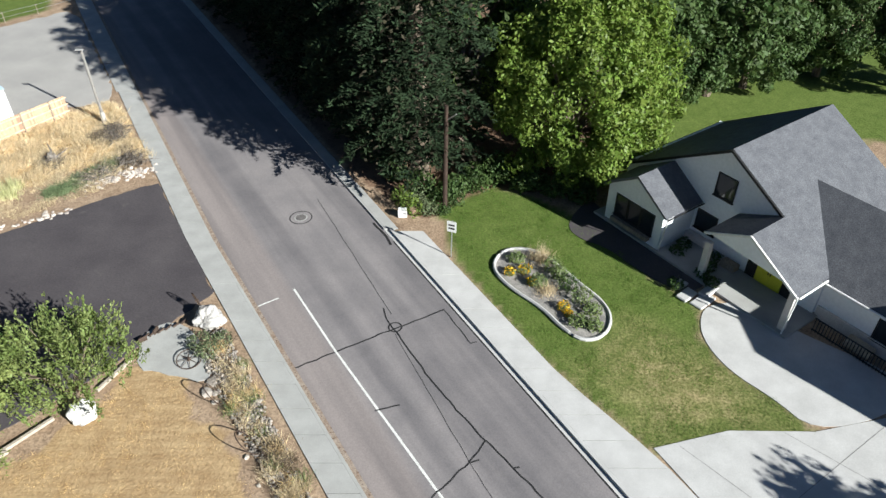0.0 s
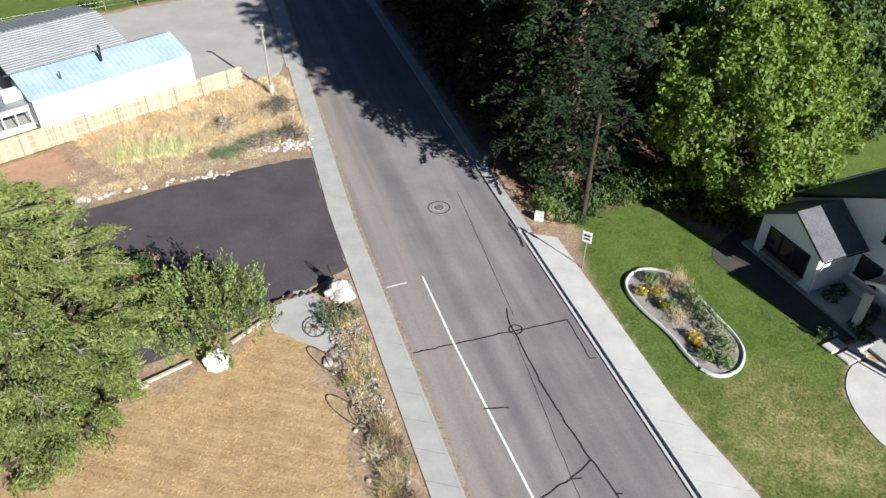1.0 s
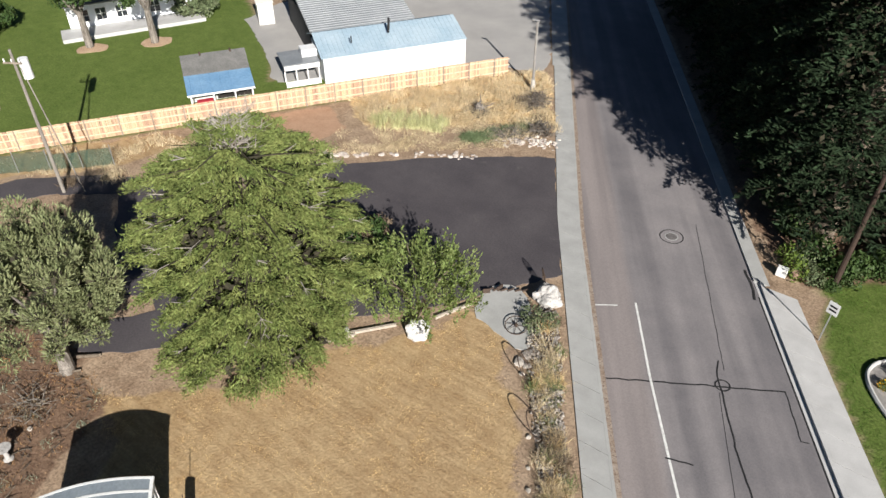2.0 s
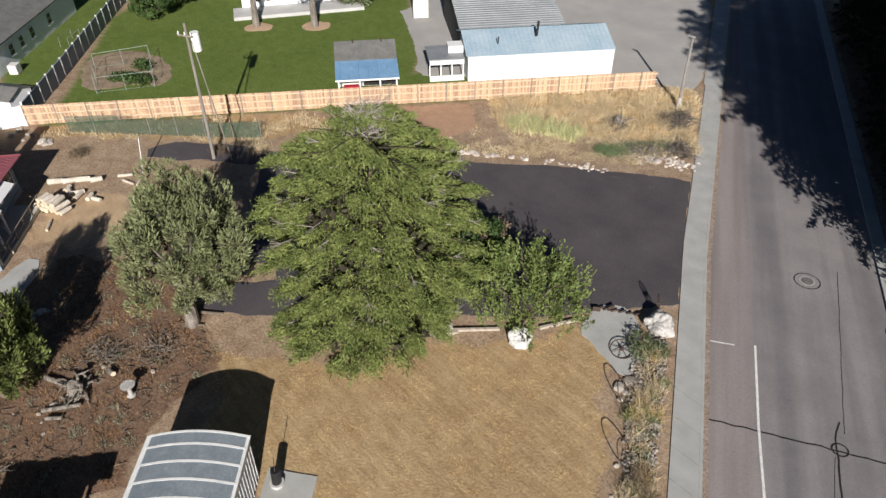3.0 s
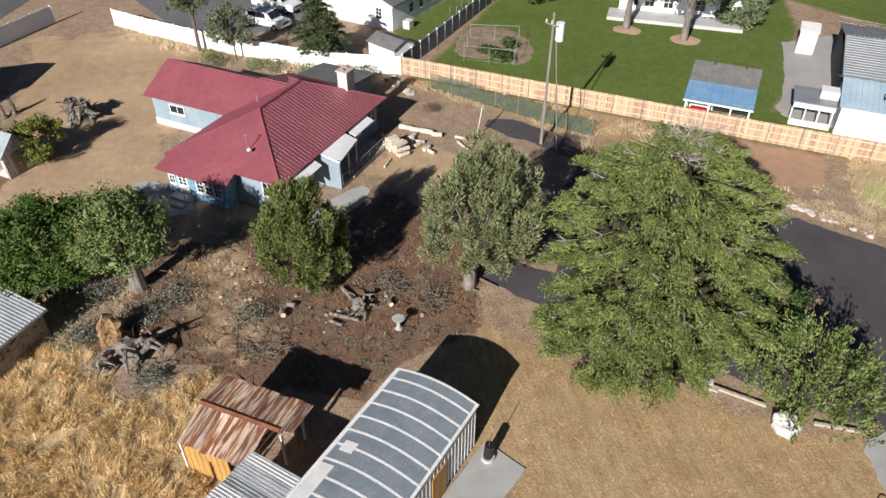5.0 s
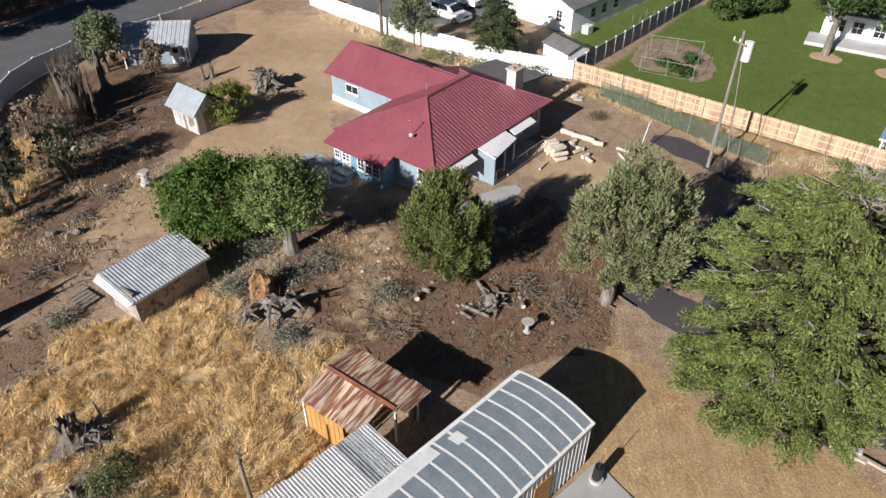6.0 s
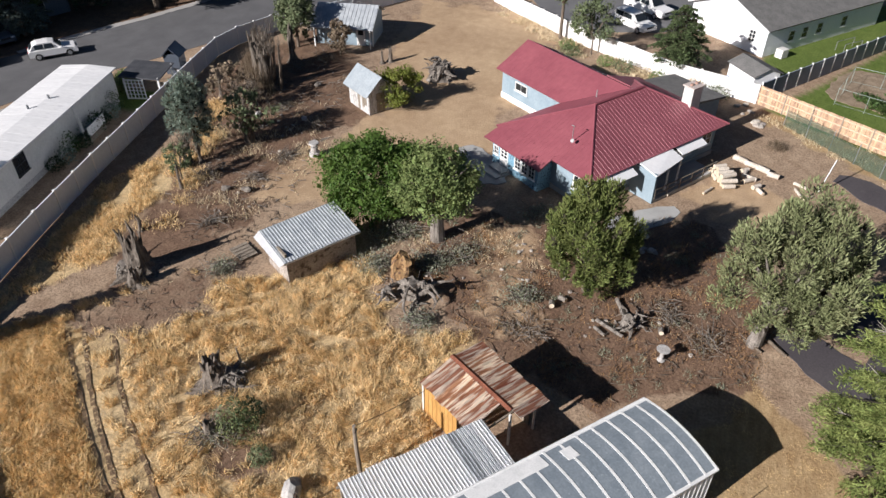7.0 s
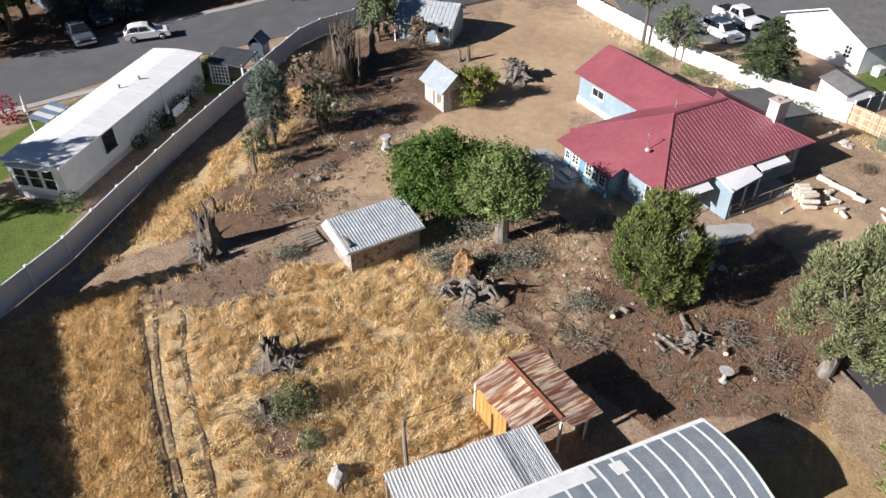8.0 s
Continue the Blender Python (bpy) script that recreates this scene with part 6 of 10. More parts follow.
def weeds(name, label, x, y, r, h, material, n, w, seed, lean=0.45, category="weeds", group=""):
    """A tuft of tall thin stalks."""
    g = np.random.default_rng(seed)
    q = g.normal(size=(n, 2)) * r * 0.5
    P = np.concatenate([q, np.full((n, 1), -0.03)], 1)
    hh = h * np.clip(1.1 - 0.5 * np.linalg.norm(q, axis=1, keepdims=True) / r, 0.3, 1.2)
    v, f = blades(P, hh, w, g, lean)
    ob = tagged(new(name, mesh_np(name, v, f, material)), label, category, group)
    ob.matrix_basis = pose(x, y, 0)
    return ob


for k, (x, y, r, h, m_, nm) in enumerate(((4.0, 32.6, 0.40, 0.5, FLOWER, "marigold"), (4.9, 32.8, 0.5, 0.6, FLOWER, "marigold"), (6.8, 29.5, 0.45, 0.55, FLOWER, "marigold"), (5.6, 31.6, 0.5, 0.7, WEED, "shrub"), (6.0, 30.9, 0.55, 0.7, STRAW_PALE, "ornamental_grass"), (6.6, 33.0, 0.6, 0.9, WEED, "shrub"), (6.0, 34.0, 0.6, 1.1, STRAW_PALE, "ornamental_grass"), (7.3, 31.4, 0.6, 0.8, LEAF_WOODS, "shrub"), (7.9, 30.3, 0.65, 0.8, WEED, "shrub"), (8.4, 29.2, 0.5, 0.6, WEED, "shrub"), (7.4, 28.3, 0.5, 0.6, LEAF_DARK, "shrub"), (8.3, 28.0, 0.45, 0.6, WEED, "shrub"), (4.5, 33.9, 0.5, 0.5, LEAF_DARK, "shrub"), (6.9, 32.2, 0.5, 0.8, LEAF_DARK, "shrub"), (5.2, 31.7, 0.35, 0.5, FLOWER, "marigold"), (7.0, 29.0, 0.3, 0.4, FLOWER, "marigold"))):
    lab = {"marigold": "clump of golden yellow flowers in the bed", "shrub": "low green shrub in the gravel bed", "ornamental_grass": "tuft of pale ornamental grass in the bed"}[nm]
    if nm == "ornamental_grass":
        weeds(nm, lab, x, y, r * 1.2, h, m_, 420, 0.014, 40 + k, 0.4, "grass", group="bed plants")
    elif nm == "marigold":
        shrub("shrub", "low green shrub in the gravel bed", x, y, r * 0.9, h * 0.8, WEED, 300, 0.13, 80 + k, 0.5, "shrub", group="bed plants")
        shrub(nm, lab, x, y, r * 0.9, h, m_, 130, 0.13, 40 + k, 0.5, "flower", group="bed plants")
    else:
        shrub(nm, lab, x, y, r * 1.1, h, WEED if m_ is LEAF_DARK else m_, 520, 0.13, 40 + k, 0.5, "shrub", group="bed plants")
for k in range(7):
    shrub("shrub", "green shrub by the farmhouse porch", 15.4 + 0.9 * (k % 3) - 0.3 * k, 32.3 + 0.75 * k - 0.9 * (k > 4) * k, 0.5, 0.6, LEAF_WOODS, 160, 0.22, 70 + k, 0.4)

# ---- street sign, poles, wires ----
sg = thing("road_sign", "white street sign on a steel post", "road sign", 0.5, 34.25)
part("post", stick((0, 0, 0), (0.05, 0, 2.75), 0.035), CHROME, sg)
plate = part("plate", bx(-0.30, 0.30, -0.05, -0.03, 1.95, 2.72, pose(0.03, 0, 0, 0, 0, -20), 0.01), WHITE, sg, "white rectangular sign plate")
for k in range(2):
    part("legend_bar", bx(-0.2, 0.2, -0.056, -0.052, 2.15 + 0.24 * k, 2.27 + 0.24 * k, pose(0.03, 0, 0, 0, 0, -20)), BLACK, plate)
lp = thing("lamp_post", "thin grey street lamp post by the pavement", "lamp post", -27.6, 51.85)
part("pole", stick((0, 0, 0), (-0.1, 0.1, 6.1), 0.13, 0.09), mat("weathered_pole", (0.20, 0.19, 0.18), (0.30, 0.285, 0.27), 2, 0.8, 0.2, stretch=(3, 3, 0.4)), lp)
part("lamp_head", bx(-0.5, 0.12, -0.08, 0.10, 6.05, 6.18, None, 0.03), mat("lamp_grey", (0.30, 0.30, 0.30), (0.38, 0.38, 0.38), 1, 0.5, 0.05), lp)
part("sleeve", stick((0, 0, 0), (0, 0, 0.9), 0.2, 0.19), mat("pale_wrap", (0.40, 0.38, 0.35), (0.5, 0.48, 0.45), 2, 0.8, 0.1), lp, "pale wrap at the foot")
POLE_GREY = mat("grey_pole_wood", (0.19, 0.17, 0.15), (0.27, 0.245, 0.22), 2, 0.9, 0.3, stretch=(3, 3, 0.4), vary=0.25)
up_ = thing("utility_pole", "weathered wooden utility pole with a transformer", "utility pole", -45.7, 18.4)
part("pole", stick((0, 0, 0), (0.1, 0.0, 10.4), 0.135, 0.085, 10), POLE_GREY, up_)
part("brace_pole", stick((1.1, 0.9, 0), (0.25, 0.2, 9.2), 0.05, 0.04, 8), POLE_GREY, up_)
part("transformer", stick((0.2, 0.5, 8.4), (0.2, 0.5, 9.7), 0.30, 0.30, 14), WHITE_METAL, up_, "pale transformer can")
part("crossarm", bx(-0.6, 0.6, -0.04, 0.04, 9.5, 9.6, pose(0.05, -0.1, 0, 0, 0, 30)), WOOD_GREY, up_)
for x in (-0.5, 0.0, 0.5):
    part("insulator", stick((x * 0.866 + 0.05, x * 0.5 - 0.1, 9.62), (x * 0.866 + 0.05, x * 0.5 - 0.1, 9.82), 0.05, 0.04, 8), WHITE, up_)
up2 = thing("utility_pole", "reddish wooden utility pole at the wood's edge", "utility pole", 0.1, 39.3)
part("pole", stick((0, 0, 0), (0.1, 0.3, 7.6), 0.18, 0.13, 10), mat("red_wood_pole", (0.040, 0.027, 0.021), (0.062, 0.040, 0.031), 3, 0.9, 0.3), up2)
part("bracket", stick((0.1, 0.3, 6.6), (0.7, -0.1, 7.2), 0.05), CHROME, up2)
# leaning pipe in the yard
lpipe = solid("pipe_post", stick((-47.2, 13.5, -0.1), (-47.9, 14.1, 2.4), 0.045), CHROME, "leaning grey pipe standing in the dirt", "post")
fpost = thing("wooden_post", "weathered wooden post beside the lean-to", "post", -15.9, -7.45)
bm = bmesh.new()
tube(bm, [(0, 0, -0.05), (0.05, -0.03, 1.8), (0.02, -0.05, 3.5)], [0.11, 0.10, 0.08], 8)
part("post", bm, WOOD_GREY, fpost)
part("bracket", bx(-0.12, 0.12, -0.03, 0.03, 3.1, 3.2), IRON, fpost)
wire = bpy.data.curves.new("wire", "CURVE")
wire.dimensions, wire.bevel_depth = "3D", 0.012
sp = wire.splines.new("POLY")
sp.points.add(10)
for i in range(11):
    a, b = Vector((-15.9, -7.5, 3.45)), Vector((-20.4, -5.4, 2.1))
    q = a.lerp(b, i / 10)
    sp.points[i].co = (q.x, q.y, q.z - 0.8 * (i / 10) * (1 - i / 10), 1)
wire.materials.append(BLACK)
tagged(new("wire", wire), "thin black wire from the post to the shed", "wire")

# ---- fences ----
def vinyl_fence(name, label, pts, h, panel, material, post_mat, w=0.05):
    """Vinyl fence along a polyline: each panel and post a part."""
    f = thing(name, label, "fence")
    segs = [(Vector((*a, 0)), Vector((*b, 0))) for a, b in zip(pts, pts[1:])]
    post_me, first = None, True
    for a, b in segs:
        n = max(1, round((b - a).length / panel))
        ang = math.degrees(math.atan2(b.y - a.y, b.x - a.x))
        d = (b - a) / n
        for i in range(n):
            p = a + d * i
            m = pose(p.x, p.y, 0, 0, 0, ang)
            L_ = d.length
            bm = bmesh.new()
            box(bm, 0.06, L_ - 0.06, -w / 2, w / 2, 0.08, h - 0.12, m)
            box(bm, 0.06, L_ - 0.06, -w / 2 - 0.02, w / 2 + 0.02, h - 0.12, h - 0.02, m)
            box(bm, 0.06, L_ - 0.06, -w / 2 - 0.02, w / 2 + 0.02, 0.03, 0.14, m)
            part("panel", bm, material, f)
            bm = bmesh.new()
            box(bm, -0.065, 0.065, -0.065, 0.065, 0, h + 0.03, m)
            box(bm, -0.085, 0.085, -0.085, 0.085, h + 0.03, h + 0.07, m)
            part("post", bm, post_mat, f)
    p = segs[-1][1]
    part("post", bx(p.x - 0.07, p.x + 0.07, p.y - 0.07, p.y + 0.07, 0, h + 0.05), post_mat, f)
    return f


vinyl_fence("vinyl_fence", "long pale grey vinyl privacy fence", [(2, -10.8), (-5.4, -20.6), (-14.4, -32.4), (-20.2, -33.0), (-25.8, -34.35), (-32.8, -35.85), (-41.9, -37.5), (-49.4, -38.9), (-54.5, -39.7), (-57.6, -39.3), (-61.5, -37.7), (-64.5, -35.6), (-69, -32.0), (-80, -25)], 1.78, 2.4, VINYL, VINYL_W)
vinyl_fence("vinyl_fence", "white vinyl fence behind the house", [(-78, -18.5), (-74.9, -15.0), (-68.4, -6.8), (-65.3, -1.6), (-62.8, 2.3), (-60.4, 9.4)], 1.75, 2.2, VINYL_W, VINYL_W)
vinyl_fence("vinyl_fence", "blue-grey slatted fence with white posts", [(-61.0, 9.7), (-68.0, 15.0), (-75.0, 20.2), (-84, 27)], 1.7, 1.75, mat("slate_vinyl", (0.20, 0.23, 0.29), (0.25, 0.28, 0.34), 1, 0.6, 0.05, vary=0.05), VINYL_W)

# cedar picket fence: pickets one by one where the camera passes nearest
cf = thing("picket_fence", "new cedar picket fence with exposed rails", "fence")
A0, A1 = Vector((-60.4, 9.5, 0)), Vector((-30.9, 53.2, 0))
cd = (A1 - A0).normalized()
cang = math.degrees(math.atan2(cd.y, cd.x))
clen = (A1 - A0).length
pk = bmesh.new()
box(pk, -0.066, 0.066, -0.012, 0.012, 0.03, 1.72)
for v in pk.verts:
    if v.co.z > 1 and abs(v.co.x) > 0.05:
        v.co.z -= 0.0
pme = bpy.data.meshes.new("picket")
pk.to_mesh(pme)
pk.free()
pme.materials.append(CEDAR)
prng = random.Random(3)
joined = bmesh.new()
n = int(clen / 0.143)
for i in range(n):
    p = A0 + cd * (i * 0.143 + 0.07)
    m = Matrix.Translation((p.x, p.y, prng.uniform(-0.012, 0.012))) @ pose(0, 0, 0, prng.uniform(-0.5, 0.5), prng.uniform(-0.6, 0.6), cang)
    if 110 <= i < 370:
        ob = new("picket", pme)
        ob.parent = cf
        ob.matrix_basis = m @ Matrix.Translation((0, 0.03, 0))
    else:
        box(joined, -0.066, 0.066, 0.018, 0.042, 0.03, 1.72, m)
pj = part("picket", joined, CEDAR_J, cf)
pj["kind"] = "stuff"
for z in (0.35, 0.95, 1.5):
    bm = bmesh.new()
    box(bm, 0, clen, -0.055, 0.015, z, z + 0.09, pose(A0.x, A0.y, 0, 0, 0, cang))
    part("rail", bm, mat("pale_rail", (0.54, 0.41, 0.29), (0.64, 0.51, 0.38), 2, 0.8, 0.1), cf)
for i in range(int(clen / 2.44) + 1):
    p = A0 + cd * (i * 2.44)
    part("post", bx(-0.05, 0.05, -0.06, 0.03, 0, 1.75, pose(p.x, p.y, 0, 0, 0, cang)), WOOD_GREY, cf)

# chain-link posts with a green wind screen
cl = thing("wire_fence", "old wire fence hung with green mesh screen", "fence")
B0, B1 = Vector((-57.0, 11.6, 0)), Vector((-46.0, 22.6, 0))
bd = B1 - B0
bang = math.degrees(math.atan2(bd.y, bd.x))
n = 7
for i in range(n + 1):
    p = B0 + bd * (i / n)
    part("post", stick((p.x, p.y, 0), (p.x + 0.05, p.y, 1.75), 0.035), CHROME, cl)
for i in range(n):
    p = B0 + bd * (i / n)
    q = B0 + bd * ((i + 1) / n)
    bm = bmesh.new()
    gridv = []
    for a in range(7):
        c = p.lerp(q, a / 6)
        gridv.append([bm.verts.new((c.x + 0.06 * math.sin(a * 2 + i), c.y + 0.06 * math.cos(a * 2.3 + i + zz), zz * (0.9 + 0.1 * math.sin(i * 2.1)))) for zz in (0.05, 0.55, 1.15, 1.62)])
    for r, s in zip(gridv, gridv[1:]):
        for j in range(3):
            bm.faces.new((r[j], s[j], s[j + 1], r[j + 1]))
    part("mesh_screen", bm, SCREEN, cl)
# garden cage on the lawn
gc = thing("garden_enclosure", "wire garden enclosure on pipe posts", "garden enclosure")
WIRE_GREEN = mat("green_grey_pipe", (0.22, 0.27, 0.24), (0.30, 0.35, 0.32), 3, 0.6, 0.05)
GCP = [(-62.4, 15.8), (-67.6, 17.6), (-66.2, 22.3), (-60.4, 20.2)]
for a, b in zip(GCP, GCP[1:] + GCP[:1]):
    part("rail", stick((*a, 1.5), (*b, 1.5), 0.02), WIRE_GREEN, gc)
    part("rail", stick((*a, 0.15), (*b, 0.15), 0.012), WIRE_GREEN, gc)
    for t_ in (0, 0.5):
        x, y = a[0] + (b[0] - a[0]) * t_, a[1] + (b[1] - a[1]) * t_
        part("post", stick((x, y, 0), (x, y, 1.55), 0.022), WIRE_GREEN, gc)
sheet("garden_soil", [(-62.9, 15.0), (-68.5, 16.5), (-71.5, 19.0), (-68.5, 23.5), (-62, 23.0), (-60.2, 20.6), (-62.5, 19.4)], 0.01, mat("garden_dirt", (0.20, 0.15, 0.10), (0.32, 0.25, 0.18), 1, 0.95, 0.4), "bare brown garden soil on the lawn", "garden bed", jag=0.4, smooth=2)
for k in range(7):
    shrub("shrub", "leafy green vegetables in the garden plot", -64 + 1.1 * (k % 3) - 0.7 * (k // 3), 18.2 + 0.8 * k % 3 + 0.5 * (k // 3), 0.8, 0.7, LEAF_WOODS, 150, 0.3, 120 + k, 0.3)
sheet("tree_ring", [(-67.5, 32.4), (-68.6, 34.5), (-66.8, 36), (-65.2, 34.6)], 0.012, mat("mulch_tan", (0.40, 0.27, 0.18), (0.5, 0.36, 0.25), 1, 0.95, 0.3), "tan mulch ring round a tree", "mulch", jag=0.3)
sheet("tree_ring", [(-64, 37), (-65.2, 39.5), (-63, 41), (-61.6, 39)], 0.012, MATS["mulch_tan"], "tan mulch ring round a tree", "mulch", jag=0.3)

# ---- trees ----
def conifer(name, label, x, y, h, r, material, tiers=16, per=11, leaves=30, size=0.34, seed=1, droop=0.18, low=0.05, twigs=60, flat=0.55, lean=(0, 0), power=0.8, category="tree", ratio=0.4, sprays=6, core=2500, width=1.0, cone=4.6, reach=(0.68, 1.12)):
    """Tiered evergreen: trunk, boughs that carry side sprays of needles with gaps between, bare grey twigs that poke out."""
    g = np.random.default_rng(seed)
    rr = random.Random(seed)
    t = thing(name, label, category, x, y, 0)
    bm = bmesh.new()
    tube(bm, [(0, 0, -0.1), (lean[0] * 0.4, lean[1] * 0.4, h * 0.5), (lean[0], lean[1], h * 0.97)], [0.028 * h, 0.018 * h, 0.01], 9)
    bw = bmesh.new()
    P, D = [], []
    tw = bmesh.new()
    for i in range(tiers):
        u = (i + 0.5) / tiers
        z0 = h * (low + (0.97 - low) * u)
        R = r * (min(1.0, (1 - u) ** power * 1.12 + 0.03) if power > 0 else (1 - u ** cone) ** 0.95 * (0.84 + 0.16 * min(1.0, u * 3))) * (0.86 if u < 0.08 else 1)
        m = max(4, int(per * (0.45 + 0.75 * (1 - u))))
        off = g.uniform(0, 6.28)
        for b in range(m):
            az = off + (b + g.uniform(-0.35, 0.35)) * math.tau / m
            Lb = R * g.uniform(*reach)
            zb = z0 + g.uniform(-0.12, 0.12) * h * 0.9 / tiers
            d = np.array([math.cos(az), math.sin(az), 0])
            side = np.array([-d[1], d[0], 0])

            def along(s):
                return 0.10 * Lb * np.sin(s * 2.2) - droop * Lb * s ** 2

            tube(bw, [tuple(d * Lb * s + np.array([lean[0] * zb / h, lean[1] * zb / h, zb + along(s)])) for s in (0.0, 0.5, 0.95)], [0.012 * Lb + 0.02, 0.008 * Lb + 0.012, 0.008], 4, False)
            k = max(3, int(sprays * (0.4 + 0.7 * Lb / r)))
            for j in range(2 * k + 1):
                s0 = 0.14 + 0.83 * (j // 2 + g.uniform(0, 0.8)) / k if j < 2 * k else 0.9
                s0 = min(s0, 0.97)
                sg_ = (-1, 1)[j % 2] if j < 2 * k else 0
                Ls = width * (Lb * (0.11 + 0.27 * (1.0 - s0)) * g.uniform(0.7, 1.25) + 0.18)
                n = max(4, int(leaves * (0.35 + Ls / (0.3 * r + 0.4))))
                q = g.uniform(0.0, 1.0, n)
                fan = g.normal(size=n) * (0.05 + 0.10 * Ls) * (1.1 - 0.5 * q)
                ou, sd_ = (0.62, 0.78 * sg_) if sg_ else (1.0, 0.0)
                px_ = s0 * Lb + ou * q * Ls - sd_ * fan
                py_ = sd_ * q * Ls + ou * fan
                zz = zb + along(px_ / Lb) + g.uniform(-0.06, 0.06) - 0.16 * q ** 2 * Ls + g.normal(size=n) * 0.03 + 0.05
                p = d * px_[:, None] + side * py_[:, None]
                p[:, 2] += zz
                f = zz / h
                p[:, 0] += lean[0] * f
                p[:, 1] += lean[1] * f
                P.append(p)
                D.append(np.tile(ou * d + sd_ * side + np.array([0, 0, 0.1]), (n, 1)))
            if rr.random() < twigs / (tiers * per):
                e = d * Lb * rr.uniform(0.75, 1.04) + np.array([lean[0] * u, lean[1] * u, zb - 0.02 * Lb])
                q = e - d * 0.9 + side * rr.uniform(-0.4, 0.4)
                tube(tw, [tuple(q), tuple(e + side * rr.uniform(-0.2, 0.2) + np.array([0, 0, 0.12]))], [0.034, 0.008], 4)
                for _ in range(4):
                    tube(tw, [tuple((q + e) / 2), tuple(e + side * rr.uniform(-0.6, 0.6) + np.array([0, 0, rr.uniform(0.05, 0.25)]))], [0.014, 0.005], 4)
    part("trunk", bm, BARK, t)
    # boughs take the near-black shade colour too
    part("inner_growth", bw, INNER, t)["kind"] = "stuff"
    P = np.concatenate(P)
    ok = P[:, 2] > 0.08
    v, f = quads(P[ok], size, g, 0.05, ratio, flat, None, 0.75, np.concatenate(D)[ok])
    # core cards that paint the shade inside the crown
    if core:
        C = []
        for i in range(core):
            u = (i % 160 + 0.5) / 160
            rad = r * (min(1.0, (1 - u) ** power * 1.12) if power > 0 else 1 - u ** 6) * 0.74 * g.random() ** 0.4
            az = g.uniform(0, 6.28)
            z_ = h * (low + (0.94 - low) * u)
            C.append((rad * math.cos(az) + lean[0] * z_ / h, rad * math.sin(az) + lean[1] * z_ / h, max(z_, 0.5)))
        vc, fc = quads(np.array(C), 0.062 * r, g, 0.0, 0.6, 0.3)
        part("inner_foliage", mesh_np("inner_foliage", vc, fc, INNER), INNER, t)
    part("crown", mesh_np("crown", v, f, material), material, t)
    if twigs:
        part("dead_growth", tw, mat("silver_twig", (0.26, 0.235, 0.205), (0.38, 0.35, 0.31), 3, 0.9, 0.2), t, "bare silvery twigs among the needles")["kind"] = "stuff"
    return t


def broadleaf(name, label, x, y, h, r, material, clumps=60, leaves=90, size=0.28, seed=1, trunk=0.22, fork=0.3, crown_z=0.58, tall=0.42, squash=(1, 1), up=0.1, clump_r=0.30, hollow=0.55, upright=0.0, lean=(0, 0), bark=None, category="tree", skirt=-0.9, core=9, needles=False):
    """Round-headed tree: forked trunk with limbs, and a crown of separate leaf clumps with gaps."""
    g = np.random.default_rng(seed)
    rr = random.Random(seed)
    t = thing(name, label, category, x, y, 0)
    bm = bmesh.new()
    c0 = Vector((lean[0], lean[1], h * crown_z))
    tube(bm, [(0, 0, -0.1), (lean[0] * 0.2, lean[1] * 0.2, h * fork * 0.6), (lean[0] * 0.5, lean[1] * 0.5, h * fork + 0.2)], [trunk * 1.25, trunk, trunk * 0.85], 9)
    for k in range(7):
        az = k * 0.9 + rr.uniform(-0.2, 0.2)
        tip = c0 + Vector((math.cos(az) * r * 0.7 * squash[0], math.sin(az) * r * 0.7 * squash[1], h * tall * rr.uniform(0.0, 0.7)))
        a = Vector((lean[0] * 0.45, lean[1] * 0.45, h * fork * 0.9))
        mid = a.lerp(tip, 0.5) + Vector((rr.uniform(-0.2, 0.2), rr.uniform(-0.2, 0.2), 0.1 * h * rr.random()))
        lb = bmesh.new()
        tube(lb, [a, mid, tip], [trunk * 0.55, trunk * 0.32, 0.02], 6)
        part("limb", lb, bark or BARK, t)
    part("trunk", bm, bark or BARK, t)
    P, N, C = [], [], []
    for k in range(clumps):
        d = g.normal(size=3)
        d /= np.linalg.norm(d)
        if d[2] < skirt:
            d[2] = -d[2]
        rad = (hollow + (1 - hollow) * g.random() ** 0.5) * g.uniform(0.82, 1.10)
        c = np.array([d[0] * r * squash[0], d[1] * r * squash[1], d[2] * h * tall]) * rad + np.array(c0)
        cr = r * clump_r * g.uniform(0.65, 1.3)
        q = g.normal(size=(leaves, 3))
        q /= np.linalg.norm(q, axis=1, keepdims=True)
        q *= cr * g.uniform(0.35, 1.05, (leaves, 1)) ** 0.6
        N.append(q + np.array([0, 0, 0.35 * cr]) + 0.25 * cr * d)
        q[:, 2] *= 0.75 + upright
        P.append(q + c)
        qc = g.normal(size=(core, 3)) * 0.30 * cr
        qc[:, 2] *= 0.75 + upright
        C.append(qc + c * 0.97 + np.array(c0) * 0.03)
    P, N, C = np.concatenate(P), np.concatenate(N), np.concatenate(C)
    ok = P[:, 2] > 0.12
    if needles:
        v, f = quads(P[ok], size, g, up, 0.24, 0.0, None, 0.5, N[ok])
    else:
        v, f = quads(P[ok], size, g, up, 0.55, 0.0, N[ok], 0.6)
    part("crown", mesh_np("crown", v, f, material), material, t)
    # core cards stop light leaking through; on needled crowns they also paint shade
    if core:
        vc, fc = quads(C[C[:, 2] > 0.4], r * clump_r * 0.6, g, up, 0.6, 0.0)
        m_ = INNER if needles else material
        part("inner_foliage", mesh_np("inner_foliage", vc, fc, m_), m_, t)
    return t


SKIRT_AZ = radians(-85)


